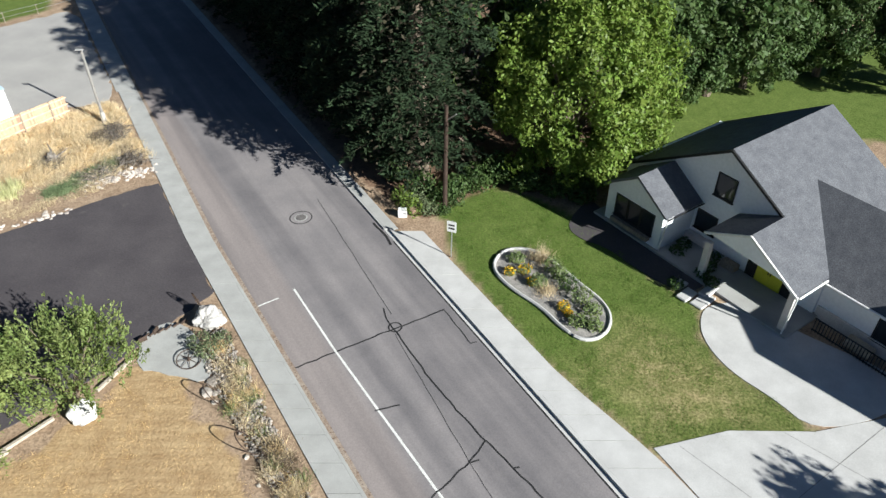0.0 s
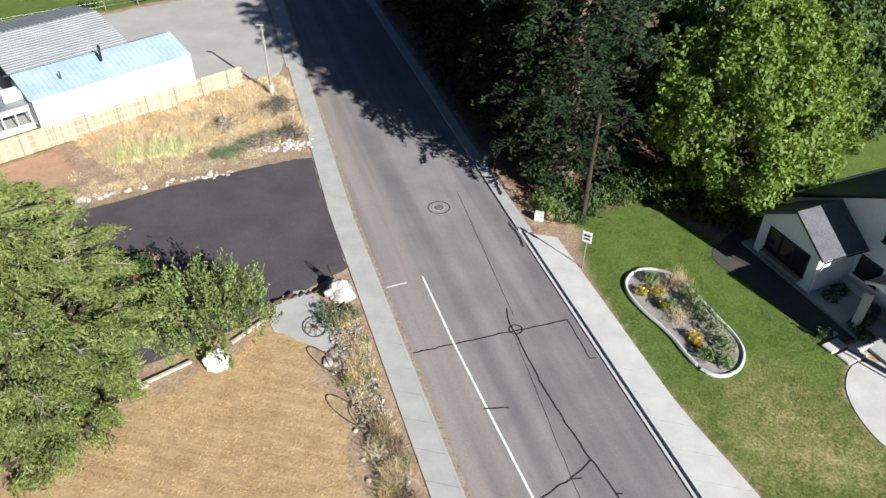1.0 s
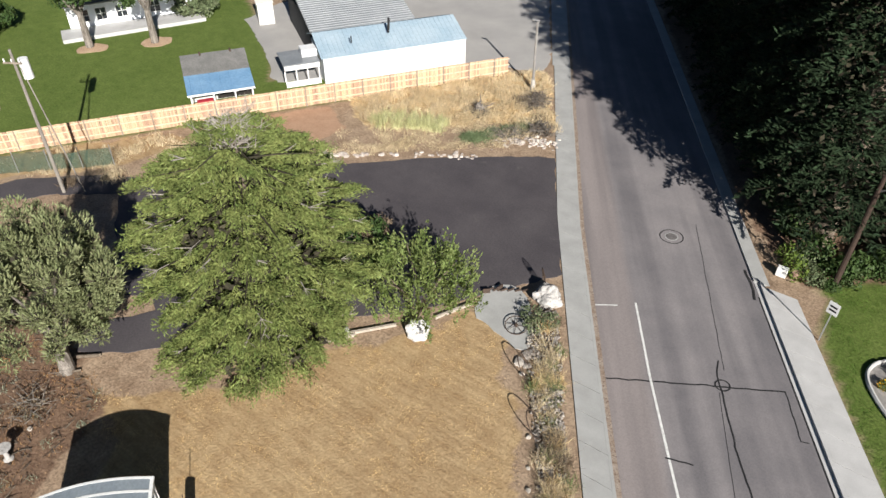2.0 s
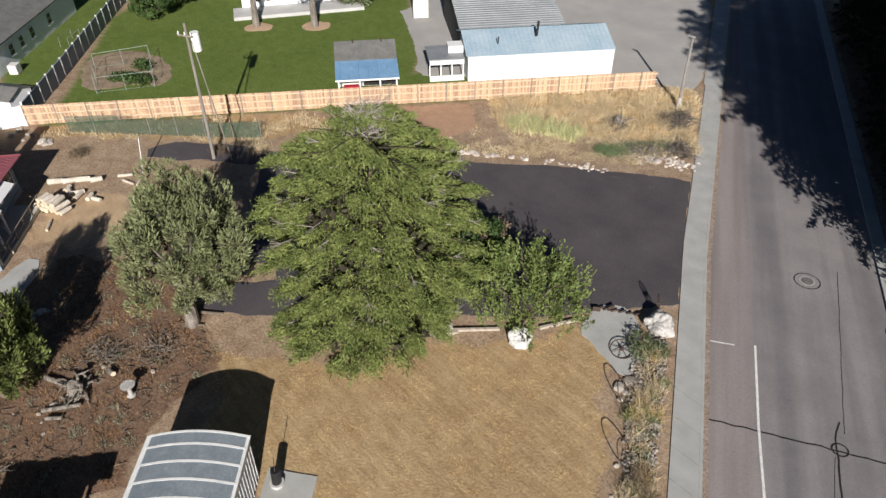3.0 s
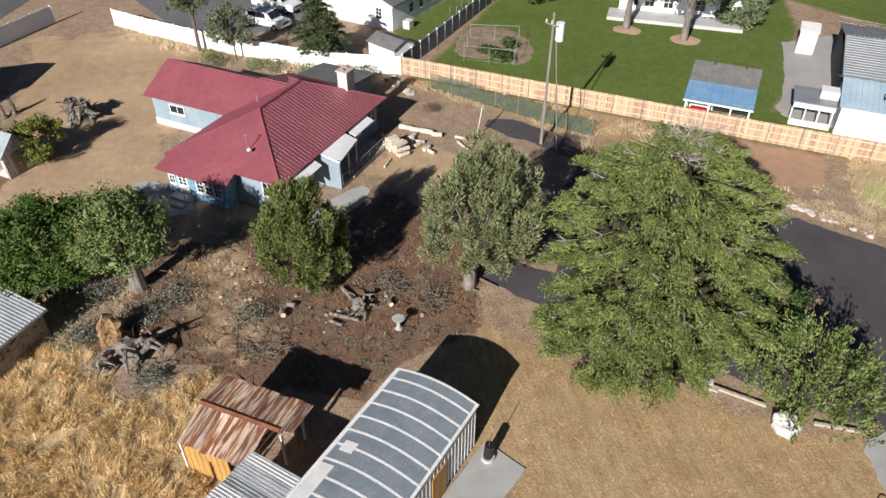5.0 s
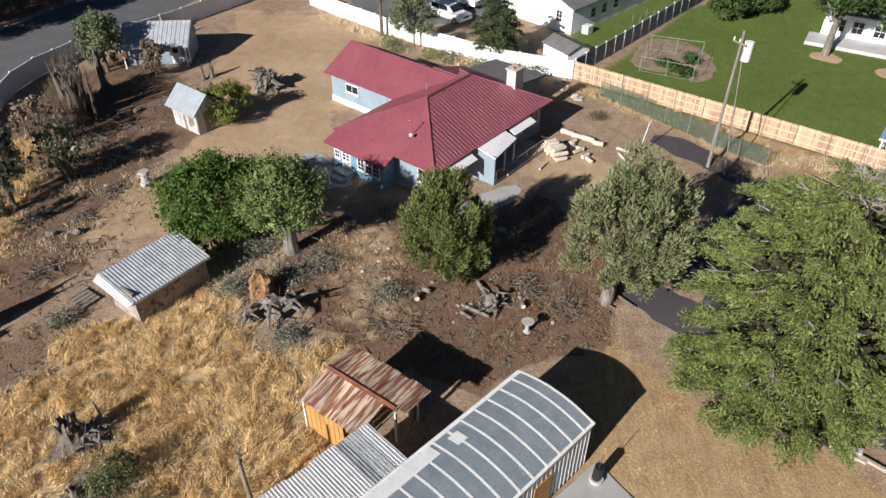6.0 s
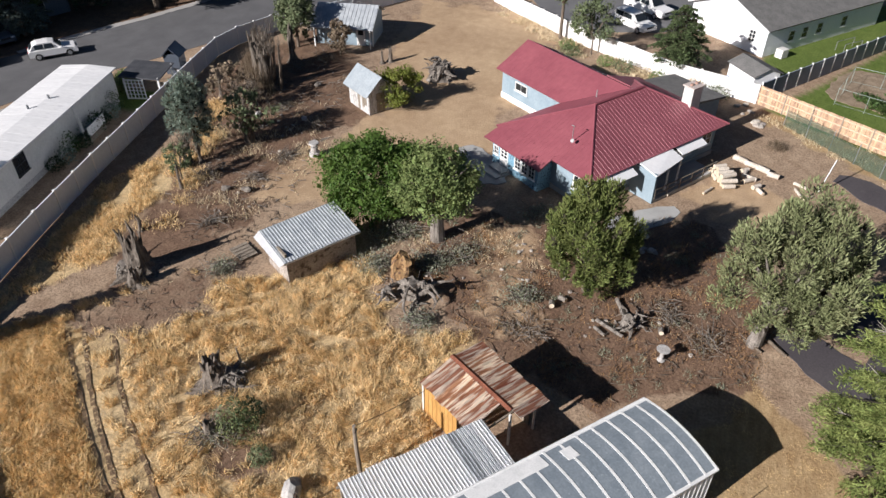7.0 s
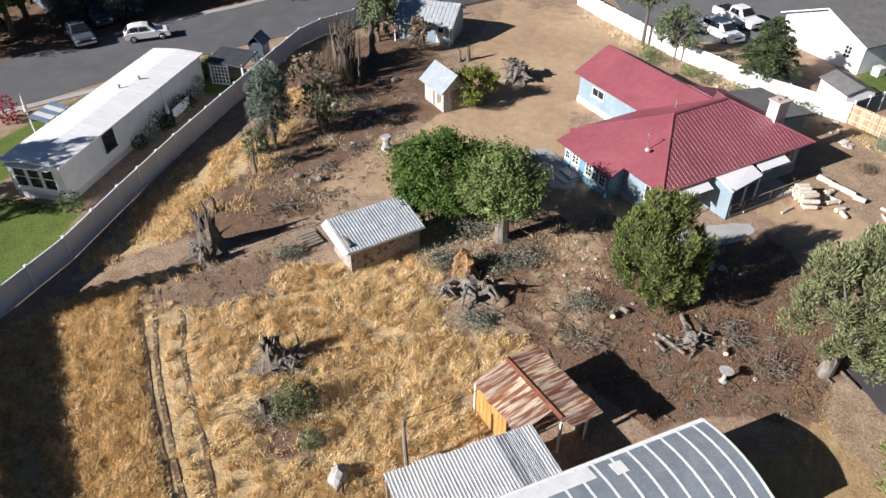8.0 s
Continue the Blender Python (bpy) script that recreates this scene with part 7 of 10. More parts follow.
def cedar(name, label, x, y, h, r, material, seed, lean=(0, 0), tiers=15, low=0.03, cone=6.5):
    """A broad cedar: level boughs in tiers, each ending in flat drooping pads of needles, with gaps under them that
    show a shade-coloured core.
    """
    g = np.random.default_rng(seed)
    t = thing(name, label, "tree", x, y, 0)
    bm = bmesh.new()
    tube(bm, [(0, 0, -0.1), (lean[0] * 0.5, lean[1] * 0.5, h * 0.5), (lean[0], lean[1], h * 0.97)], [0.03 * h, 0.02 * h, 0.01], 10)
    part("trunk", bm, BARK, t)
    bw, tw = bmesh.new(), bmesh.new()
    P, D = [], []
    C = []
    for i in range(tiers):
        u = (i + 0.5) / tiers
        z0 = h * (low + (0.96 - low) * u)
        R = r * (1 - u ** cone) ** 0.8
        m = max(5, int(2.0 * math.pi * R / 1.5))
        off = g.uniform(0, 6.28)
        for b in range(m):
            az = off + (b + g.uniform(-0.38, 0.38)) * math.tau / m
            # whole patches of boughs are missing: gaps, longer than high, onto the shade-coloured core
            if noise.noise((3.6 * math.cos(az), 3.6 * math.sin(az), z0 * 1.1)) > (0.17 if u < 0.6 else 0.24 if u < 0.84 else 0.45) or g.random() < 0.03:
                continue
            # the lowest boughs reach further on the open side
            skirt_ = 0.74 + 0.24 * math.cos(az - SKIRT_AZ)
            Lb = R * g.uniform(0.84, 1.12) * (skirt_ + (1 - skirt_) * min(1.0, u * 3.6))
            zb = z0 + g.uniform(-0.22, 0.22)
            d = np.array([math.cos(az), math.sin(az), 0])
            side = np.array([-d[1], d[0], 0])
            o = np.array([lean[0] * zb / h, lean[1] * zb / h, zb])
            tube(bw, [tuple(o + d * Lb * q + np.array([0, 0, 0.10 * Lb * q - 0.10 * Lb * q * q])) for q in (0.0, 0.5, 0.95)], [0.011 * Lb + 0.02, 0.008 * Lb + 0.012, 0.008], 4, False)
            for k in range(2 + (g.random() < 0.75)):
                # pads overlap like shingles from the tip inwards
                s0 = (0.98, 0.72, 0.50)[k] * Lb
                if s0 < 0.25:
                    continue
                c = o + d * (s0 - 0.45) + side * g.normal() * (0.12, 0.36, 0.34)[k] + np.array([0, 0, (0.0, 0.12, 0.2)[k] + g.normal() * 0.12])
                n = int((560, 420, 240)[k] * (0.55 + 0.45 * Lb / r))
                la, lb = (0.66, 0.50)[k > 1] * g.uniform(0.75, 1.25), 0.42 * g.uniform(0.75, 1.3)
                q = g.normal(size=(n, 2)) * 0.5
                # comb-like tip: short side twigs
                q[:, 1] = np.round(q[:, 1] * 3.0) / 3.0 + g.normal(size=n) * 0.06
                px_, py_ = q[:, 0] * la, q[:, 1] * lb
                zz = -0.30 * np.maximum(px_ + 0.1, 0) ** 1.6 - 0.16 * np.abs(py_) + g.normal(size=n) * 0.06 - 0.05
                P.append(c + d * px_[:, None] + side * py_[:, None] + np.array([0, 0, 1.0]) * zz[:, None])
                D.append(0.8 * d + side * (1.3 * py_[:, None]) + np.array([0, 0, -0.05]))
            if g.random() < 0.42:
                e = o + d * Lb * g.uniform(0.85, 1.03) + np.array([0, 0, 0.05])
                q = e - d * g.uniform(0.6, 1.2) + side * g.uniform(-0.3, 0.3)
                tube(tw, [tuple(q), tuple(e)], [0.034, 0.008], 4, False)
                for _ in range(4):
                    tube(tw, [tuple((q + e) / 2), tuple(e + side * g.uniform(-0.6, 0.6) + np.array([0, 0, g.uniform(0.0, 0.25)]))], [0.018, 0.006], 4, False)
        # near-black cards behind the pads paint the shade in the gaps
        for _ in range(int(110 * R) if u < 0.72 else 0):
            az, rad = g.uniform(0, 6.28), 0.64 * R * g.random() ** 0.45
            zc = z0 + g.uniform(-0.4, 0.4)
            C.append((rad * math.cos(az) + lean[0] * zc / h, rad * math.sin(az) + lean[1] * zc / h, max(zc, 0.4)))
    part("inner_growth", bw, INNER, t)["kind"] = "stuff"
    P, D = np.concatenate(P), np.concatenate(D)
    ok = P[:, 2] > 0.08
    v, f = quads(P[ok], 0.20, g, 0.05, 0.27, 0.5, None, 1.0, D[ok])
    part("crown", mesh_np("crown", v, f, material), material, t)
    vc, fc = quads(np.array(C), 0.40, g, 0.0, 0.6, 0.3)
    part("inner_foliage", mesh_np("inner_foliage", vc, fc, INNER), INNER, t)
    part("dead_growth", tw, mat("silver_twig", (0.26, 0.235, 0.205), (0.38, 0.35, 0.31), 3, 0.9, 0.2), t, "bare silvery twigs among the needles")["kind"] = "stuff"
    return t


cedar("deodar_cedar", "big yellow-green cedar with drooping layered boughs", -23.5, 17.1, 14.0, 5.35, LEAF_DEODAR, 5, lean=(0.6, -0.3))
ded = [o for o in scene.objects if o.name.startswith("deodar_cedar")][0]
rr = random.Random(2)
bm = bmesh.new()
for k in range(46):
    z = 12.0 + 1.3 * (k / 46)
    az = k * 2.4
    L_ = (15.6 - z) * rr.uniform(0.25, 0.5)
    o = Vector((0.043 * z, -0.021 * z, z))
    d = Vector((math.cos(az), math.sin(az), 0.35))
    tube(bm, [o, o + d * L_ * 0.5, o + d * L_ + Vector((0, 0, 0.25))], [0.04, 0.022, 0.008], 4)
    for j in range(6):
        m_ = o + d * L_ * (0.3 + 0.12 * j)
        tube(bm, [m_, m_ + Vector((rr.uniform(-0.5, 0.5), rr.uniform(-0.5, 0.5), rr.uniform(0.1, 0.5)))], [0.02, 0.006], 3)
part("dead_top", bm, mat("bleached_twig", (0.25, 0.225, 0.20), (0.37, 0.34, 0.31), 3, 0.9, 0.2), ded, "bare bleached branches at the tip")
broadleaf("juniper", "grey-green juniper with a dense clumpy crown", -30.2, 9.2, 9.5, 3.5, LEAF_JUNIPER, 150, 250, 0.25, 11, 0.34, 0.20, 0.53, 0.43, (0.97, 0.97), 0.5, 0.165, 0.42, 0.45, lean=(-0.5, 0.6), bark=BARK_GREY, needles=True)
broadleaf("juniper", "green upright juniper with feathery branches", -31.7, -0.1, 7.3, 2.6, LEAF_CEDAR2, 110, 260, 0.26, 12, 0.22, 0.15, 0.50, 0.48, (1, 1), 0.8, 0.18, 0.45, 1.2, needles=True)
broadleaf("apricot_tree", "round dark green fruit tree by the outbuilding", -35.4, -15.0, 5.3, 3.7, LEAF_APRICOT, 190, 150, 0.17, 13, 0.16, 0.18, 0.52, 0.44, (1.0, 1.0), 0.2, 0.24, 0.5)
broadleaf("olive_tree", "pale green tree with a thick trunk", -33.6, -10.0, 6.5, 2.6, mat("pale_green_leaf", (0.125, 0.175, 0.055), (0.235, 0.285, 0.105), 0.8, 0.7, 0, per="island", trans=0.25, vary=0.2), 120, 130, 0.16, 14, 0.42, 0.36, 0.66, 0.31, (1, 1), 0.3, 0.26, 0.5, bark=BARK_GREY)
broadleaf("apple_tree", "bright green apple tree with upright shoots", -17.3, 21.9, 5.4, 2.7, LEAF_APPLE, 20, 70, 0.16, 15, 0.16, 0.2, 0.5, 0.34, (1.0, 1.0), 0.7, 0.15, 0.2, 0.8, lean=(-0.6, 1.1), core=0)
# upright shoots of the apple tree, in groups at the limb ends
rr = random.Random(8)
g = np.random.default_rng(8)
SP_, SA_ = [], []
for limb_ in range(22):
    la, lr = limb_ * 2.4, 3.1 * ((limb_ + 0.5) / 22) ** 0.5
    lz = 2.1 + 1.1 * (1 - lr / 3.2) + rr.uniform(-0.3, 0.5)
    for k in range(11):
        bx_, by_ = -17.9 + lr * math.cos(la) + rr.gauss(0, 0.34), 23.0 + lr * math.sin(la) + rr.gauss(0, 0.34)
        z0 = lz + rr.uniform(-0.9, 0.3)
        L_ = rr.uniform(0.9, 2.3) * (1.15 - lr / 7)
        n = 34
        s = g.random(n)
        SP_.append(np.stack([bx_ + 0.09 * g.normal(size=n) + 0.3 * s * math.cos(la), by_ + 0.09 * g.normal(size=n) + 0.3 * s * math.sin(la), z0 + L_ * s], 1))
        SA_.append(np.tile(np.array([0.4 * math.cos(la), 0.4 * math.sin(la), 0.7]), (n, 1)))
v, f = quads(np.concatenate(SP_) - np.array([-17.3, 21.9, 0]), 0.2, g, 0.3, 0.42, 0.0, None, 0.8, np.concatenate(SA_))
appl = [o for o in scene.objects if o.name.startswith("apple_tree")][0]
part("upright_growth", mesh_np("upright_growth", v, f, LEAF_APPLE), LEAF_APPLE, appl)
wt = bmesh.new()
bmesh.ops.create_icosphere(wt, subdivisions=4, radius=0.62)
for v_ in wt.verts:
    q_ = v_.co * 1.6
    v_.co *= 1 + 0.35 * noise.noise(q_) + 0.18 * noise.noise(q_ * 2.6) + 0.07 * noise.noise(q_ * 6)
    v_.co.z = max(v_.co.z, -0.3) * (0.85 if v_.co.z > 0 else 1.0) + 0.28
part("painted_base", wt, mat("limewash", (0.46, 0.45, 0.44), (0.64, 0.63, 0.62), 3, 0.9, 0.6, vary=0.2), appl, "whitewashed flared trunk base")
broadleaf("plum_tree", "small dark shrub tree beside the driveway", -23.0, 24.0, 4.2, 1.9, LEAF_WOODS, 45, 110, 0.22, 16, 0.1, 0.15, 0.5, 0.45, (1, 1), 0.3)
broadleaf("smoke_bush", "purple-brown bare shrub beside the driveway", -24.0, 26.0, 2.7, 1.5, LEAF_DEAD, 30, 60, 0.18, 17, 0.06, 0.12, 0.5, 0.4, (1, 1), 0.3)
broadleaf("russian_olive", "silvery blue-green young tree by the fence", -38.0, -30.9, 6.2, 1.75, LEAF_BLUE, 70, 130, 0.24, 18, 0.14, 0.22, 0.56, 0.42, (1, 1), 0.6, 0.26, 0.3, 0.6, needles=True)
broadleaf("shrub", "round green bush beside the white shed", -50.3, -19.4, 3.5, 2.2, mat("yellow_green_leaf", (0.135, 0.165, 0.030), (0.215, 0.235, 0.050), 0.8, 0.6, 0, per="island", trans=0.3, vary=0.2), 46, 110, 0.17, 19, 0.08, 0.12, 0.5, 0.44, (1, 1), 0.3, category="shrub")
conifer("spruce", "dark green spruce behind the house", -64.6, 2.5, 6.4, 2.6, mat("spruce_needles", (0.055, 0.082, 0.034), (0.095, 0.125, 0.05), 0.8, 0.7, 0, per="island", trans=0.15, vary=0.25), 9, 8, 26, 0.26, 20, 0.1, 0.2, 14, 0.3, power=0.5, ratio=0.3)
broadleaf("locust_tree", "thin tree with yellowing leaves by the white fence", -66.5, -5.6, 5.4, 2.2, LEAF_OLIVE, 40, 80, 0.2, 21, 0.08, 0.3, 0.6, 0.38)
broadleaf("locust_tree", "slim dark tree by the white fence", -69.2, -9.2, 7.6, 2.3, LEAF_OLIVE, 40, 80, 0.2, 22, 0.16, 0.5, 0.75, 0.25)
broadleaf("willow", "drooping green tree beside the cottage", -59.0, -33.4, 5.6, 1.9, LEAF_OLIVE, 60, 90, 0.26, 23, 0.14, 0.3, 0.55, 0.42, (1, 1), -0.8, 0.28, 0.4, 0.8)
broadleaf("willow", "pale drooping sapling before the cottage", -58.6, -28.6, 3.6, 1.0, LEAF_DEAD, 30, 70, 0.24, 24, 0.08, 0.3, 0.55, 0.42, (1, 1), -0.8, 0.3, 0.4, 0.8)
broadleaf("dead_tree", "brown half-dead tree with sparse leaves", -41.2, -27.9, 4.0, 2.0, LEAF_OLIVE, 50, 8, 0.13, 25, 0.09, 0.3, 0.6, 0.36, (1.1, 1.1), 0.2)
broadleaf("dead_tree", "brown half-dead tree with sparse leaves", -45.0, -32.2, 4.0, 2.0, LEAF_DEAD, 50, 9, 0.13, 26, 0.08, 0.3, 0.6, 0.36, (1.1, 1.1), 0.2)
broadleaf("dead_tree", "scrubby young tree beside the vinyl fence", -34.2, -29.6, 3.2, 1.0, LEAF_OLIVE, 24, 30, 0.18, 27, 0.06, 0.3, 0.6, 0.36, (1, 1), 0.2)
for k, (x, y) in enumerate(((-65.2, -3.4), (-64.4, -1.6), (-63.4, 0.2), (-62.6, 1.6), (-66.6, -7.0), (-61.9, 4.4), (-68.0, -7.6), (-61.2, 6.6))):
    shrub("shrub", "yellowing bush along the white fence", x + 0.9, y - 0.5, 0.9 + 0.2 * (k % 3), 0.9 + 0.25 * (k % 2), (WEED, LEAF_OLIVE, STRAW_PALE)[k % 3], 420, 0.18, 420 + k, 0.4, group="fence bushes")
# woods along the street
for k, (x, y, h, r) in enumerate(((-1.7, 43.4, 26.0, 5.7), (-5.6, 50.0, 23.0, 5.4), (-10.4, 57.6, 22.0, 5.2), (-15.0, 65.6, 24.0, 5.4), (-20.0, 74.0, 21.0, 5.2), (-25.5, 83.0, 19.0, 5.0), (-4.0, 46.5, 21.5, 4.8), (-8.4, 53.6, 22.5, 5.0))):
    conifer("fir_tree", "dark fir at the edge of the woods", x, y, h, r, LEAF_FIR, 16, 11, 22, 0.46, 31 + k, 0.16, 0.08 if k == 0 else 0.04, 0, 0.4, power=-1, sprays=6, ratio=0.26)
broadleaf("maple_tree", "tall maple with bright green leaves over the lawn", 9.2, 44.2, 15.0, 6.0, LEAF_MAPLE, 280, 230, 0.28, 37, 0.4, 0.22, 0.46, 0.46, (1, 1), -0.4, 0.17, 0.65, 0.3)
broadleaf("maple_tree", "dark shaded maple in the woods", 1.2, 48.6, 18.0, 5.0, LEAF_WOODS, 110, 150, 0.42, 38, 0.35, 0.3, 0.55, 0.44, (1, 1), -0.2, 0.24, 0.6)
broadleaf("maple_tree", "dense green tree behind the farmhouse", 14.0, 53.5, 13.0, 5.2, LEAF_WOODS, 120, 150, 0.40, 39, 0.35, 0.3, 0.55, 0.44, (1, 1), -0.1, 0.24, 0.6)
broadleaf("maple_tree", "dense green tree behind the farmhouse", 22.8, 57.0, 13.0, 5.2, LEAF_WOODS, 100, 130, 0.44, 40, 0.35, 0.3, 0.55, 0.44, (1, 1), -0.1, 0.24, 0.6)
broadleaf("maple_tree", "dark tree deep in the woods", 8.0, 58.0, 15.0, 5.4, LEAF_WOODS, 90, 120, 0.48, 41, 0.35, 0.3, 0.55, 0.44, (1, 1), -0.1, 0.26, 0.6)
broadleaf("maple_tree", "dark tree deep in the woods", -2.0, 57.5, 19.0, 5.4, LEAF_WOODS, 80, 110, 0.48, 42, 0.35, 0.3, 0.6, 0.40, (1, 1), -0.1, 0.26, 0.6)
broadleaf("maple_tree", "dark tree behind the farmhouse lawn", 31.0, 62.0, 13.0, 5.4, LEAF_WOODS, 70, 110, 0.5, 43, 0.35, 0.3, 0.55, 0.44, (1, 1), -0.1, 0.26, 0.6)
for k, (x, y) in enumerate(((19.5, 55.0), (26.5, 58.5), (34.0, 61.0), (12.5, 50.0), (41.0, 58.0))):
    broadleaf("maple_tree", "dense green tree behind the farmhouse", x, y, 9.5 + k % 3, 4.4, LEAF_WOODS, 130, 150, 0.3, 140 + k, 0.3, 0.2, 0.5, 0.47, (1, 1), -0.2, 0.2, 0.6)
for k, (x, y, r, h) in enumerate(((2.2, 42.0, 1.1, 1.4), (3.8, 43.0, 1.2, 1.6), (6.2, 42.2, 1.1, 1.5), (0.2, 40.6, 0.9, 1.3), (7.6, 41.2, 1.0, 1.3), (9.4, 40.6, 1.1, 1.5), (2.4, 42.6, 1.2, 1.6), (0.8, 41.2, 1.0, 1.4), (-1.6, 41.0, 1.1, 2.0), (4.0, 43.2, 1.2, 2.2), (5.6, 42.0, 1.0, 1.2), (-3.6, 43.2, 1.0, 1.8), (-5.2, 46.2, 1.1, 1.8), (-8.2, 52.2, 1.2, 1.6), (8.8, 42.0, 1.2, 1.6), (10.6, 42.6, 1.2, 1.5))):
    shrub("shrub", "leafy undergrowth at the edge of the woods", x, y, r, h, LEAF_WOODS, 700, 0.26, 200 + k, 0.2, group="undergrowth")
for k, (x, y, r, h) in enumerate(((-1.0, 38.9, 0.7, 0.9), (-0.4, 39.8, 0.8, 1.2), (-2.0, 40.4, 0.9, 1.4), (0.8, 40.0, 0.7, 0.9), (-1.6, 39.6, 0.7, 1.0), (0.0, 38.9, 0.5, 0.6))):
    shrub("shrub", "leafy undergrowth round the pole", x, y, r, h, LEAF_WOODS if k % 2 else LEAF_OLIVE, 420, 0.16, 240 + k, 0.2, group="undergrowth")
for k, (x, y) in enumerate(((-2.4, 39.3), (-1.9, 38.6), (-2.9, 40.0))):
    shrub("ivy", "bright climbing leaves beside the kerb", x, y, 0.6, 1.4, LEAF_MAPLE, 300, 0.15, 230 + k, 0.2)
# trees across the side street and far gardens
for k, (x, y, h, r) in enumerate(((-53.5, -66.5, 13, 3.6), (-62.0, -61.0, 13, 3.6), (-72.0, -57.0, 12.0, 3.6), (-83.0, -51.5, 12.0, 3.6), (-58.5, -70.0, 15, 4), (-43.0, -72, 11, 3.2))):
    conifer("spruce", "dark blue-green spruce across the side street", x, y, h, r, LEAF_DARK if k % 2 else LEAF_WOODS, 11, 8, 12, 0.42, 50 + k, 0.15, 0.04, 0, 0.35, sprays=5)
for k, (x, y, h, r) in enumerate(((-48.0, -70.5, 9, 4.0), (-55.0, -64.5, 9, 4.2), (-63.8, -53.6, 8.5, 3.6), (-68.7, -50.6, 9.5, 4.0), (-37.5, -69.0, 9, 3.6), (-78.0, -52.5, 9, 3.6), (-90.0, -46.0, 9, 3.6), (-44.0, -67.5, 10, 3.8), (-52.8, -65.5, 10, 3.6))):
    broadleaf("shade_tree", "dark leafy tree across the side street", x, y, h, r, LEAF_WOODS, 70, 90, 0.34, 160 + k, 0.3, 0.3, 0.58, 0.40)
# out of view; added and sized so its shadow reaches the mobile home roof
broadleaf("shade_tree", "unseen tree added to shade the mobile home roof", -13.0, -49.5, 12.5, 3.0, LEAF_WOODS, 60, 90, 0.3, 170, 0.25, 0.4, 0.70, 0.28)
for k, (x, y) in enumerate(((-67.6, 34.4), (-63.4, 38.9))):
    broadleaf("shade_tree", "garden tree with a bare lower trunk", x, y, 8.5, 3.2, LEAF_WOODS, 50, 90, 0.36, 60 + k, 0.32, 0.4, 0.75, 0.26, bark=BARK_GREY)
for k, (x, y) in enumerate(((-66.2, 46.2), (-69.0, 49.5), (-77.0, 27.5), (-79.5, 31.0))):
    broadleaf("garden_shrub", "large grey-green garden shrub", x, y, 3.2, 2.2, LEAF_OLIVE if k < 2 else LEAF_WOODS, 50, 90, 0.3, 64 + k, 0.1, 0.1, 0.5, 0.45, category="shrub")
for k, (x, y) in enumerate(((-48.5, 73.8), (-56.2, 67.0), (-52.0, 70.5))):
    shrub("shrub", "round dark hedge plant on the far lawn", x, y, 1.0, 1.2, LEAF_WOODS, 200, 0.3, 250 + k)
for k, (x, y) in enumerate(((-52.5, -61.2), (-56.0, -64.0), (-49.5, -65.0))):
    conifer("spruce", "bluish spruce beside the side street", x, y, 7.5, 2.6, LEAF_SPRUCE, 10, 9, 20, 0.3, 58 + k, 0.12, 0.04, 0, 0.35, sprays=5, ratio=0.3)
conifer("cypress", "dark columnar cypress by the fence corner", -13.3, -33.1, 6.6, 0.95, LEAF_DARK, 16, 7, 12, 0.26, 71, 0.05, 0.02, 0, 0.1, power=0.45)
broadleaf("street_tree", "leafy tree beside the farmhouse driveway", 29.2, 6.6, 9.0, 3.6, LEAF_WOODS, 70, 110, 0.36, 72, 0.3, 0.3, 0.58, 0.40)
shrub("red_maple", "dark red shrub by the mobile home", -31.0, -52.3, 1.2, 2.0, FLOWER_RED, 300, 0.3, 260)
shrub("shrub", "yellow-green shrub across the side street", -40.5, -67.0, 1.6, 1.8, mat("lime_leaf", (0.30, 0.30, 0.03), (0.42, 0.40, 0.05), 1, 0.6, 0, per="island", trans=0.3), 400, 0.3, 261)
for k in range(9):
    shrub("shrub", "dark potted plant beside the mobile home", -32.5 - 1.15 * k, -39.2 - 0.26 * k + 0.3 * (k % 2), 0.75, 1.0 + 0.35 * (k % 3), (LEAF_DARK, LEAF_BLUE, LEAF_WOODS)[k % 3], 420, 0.16, 270 + k, 0.3)
shrub("shrub", "clipped green bush at the mobile home's end", -24.2, -37.4, 0.9, 1.2, LEAF_APRICOT, 260, 0.2, 281)
for k in range(4):
    shrub("shrub", "low plants under the mobile home window", -23.2 + 0.15 * k, -38.6 - 1.0 * k, 0.5, 0.5, LEAF_WOODS, 110, 0.2, 283 + k)
# green scrub in the golden field
SAGE_GREEN = mat("scrub_leaf", (0.10, 0.125, 0.045), (0.175, 0.20, 0.085), 0.8, 0.75, 0, per="island", trans=0.2, vary=0.25)
for k, (x, y, r, h) in enumerate(((-15.9, -13.5, 1.0, 2.1), (-15.1, -12.0, 0.55, 1.0), (-16.5, -14.3, 0.85, 1.7))):
    shrub("shrub", "dusty green bush in the dry grass", x, y, r, h, LEAF_OLIVE if k else SAGE_GREEN, 900, 0.11, 290 + k, 0.5)
for k, (x, y, r, h) in enumerate(((-12.9, 26.6, 0.7, 0.8), (-12.3, 25.9, 0.6, 0.8), (-11.8, 26.8, 0.6, 0.7))):
    shrub("shrub", "grey-green weed bush by the white boulder", x, y, r, h, LEAF_OLIVE, 360, 0.14, 300 + k, 0.4)
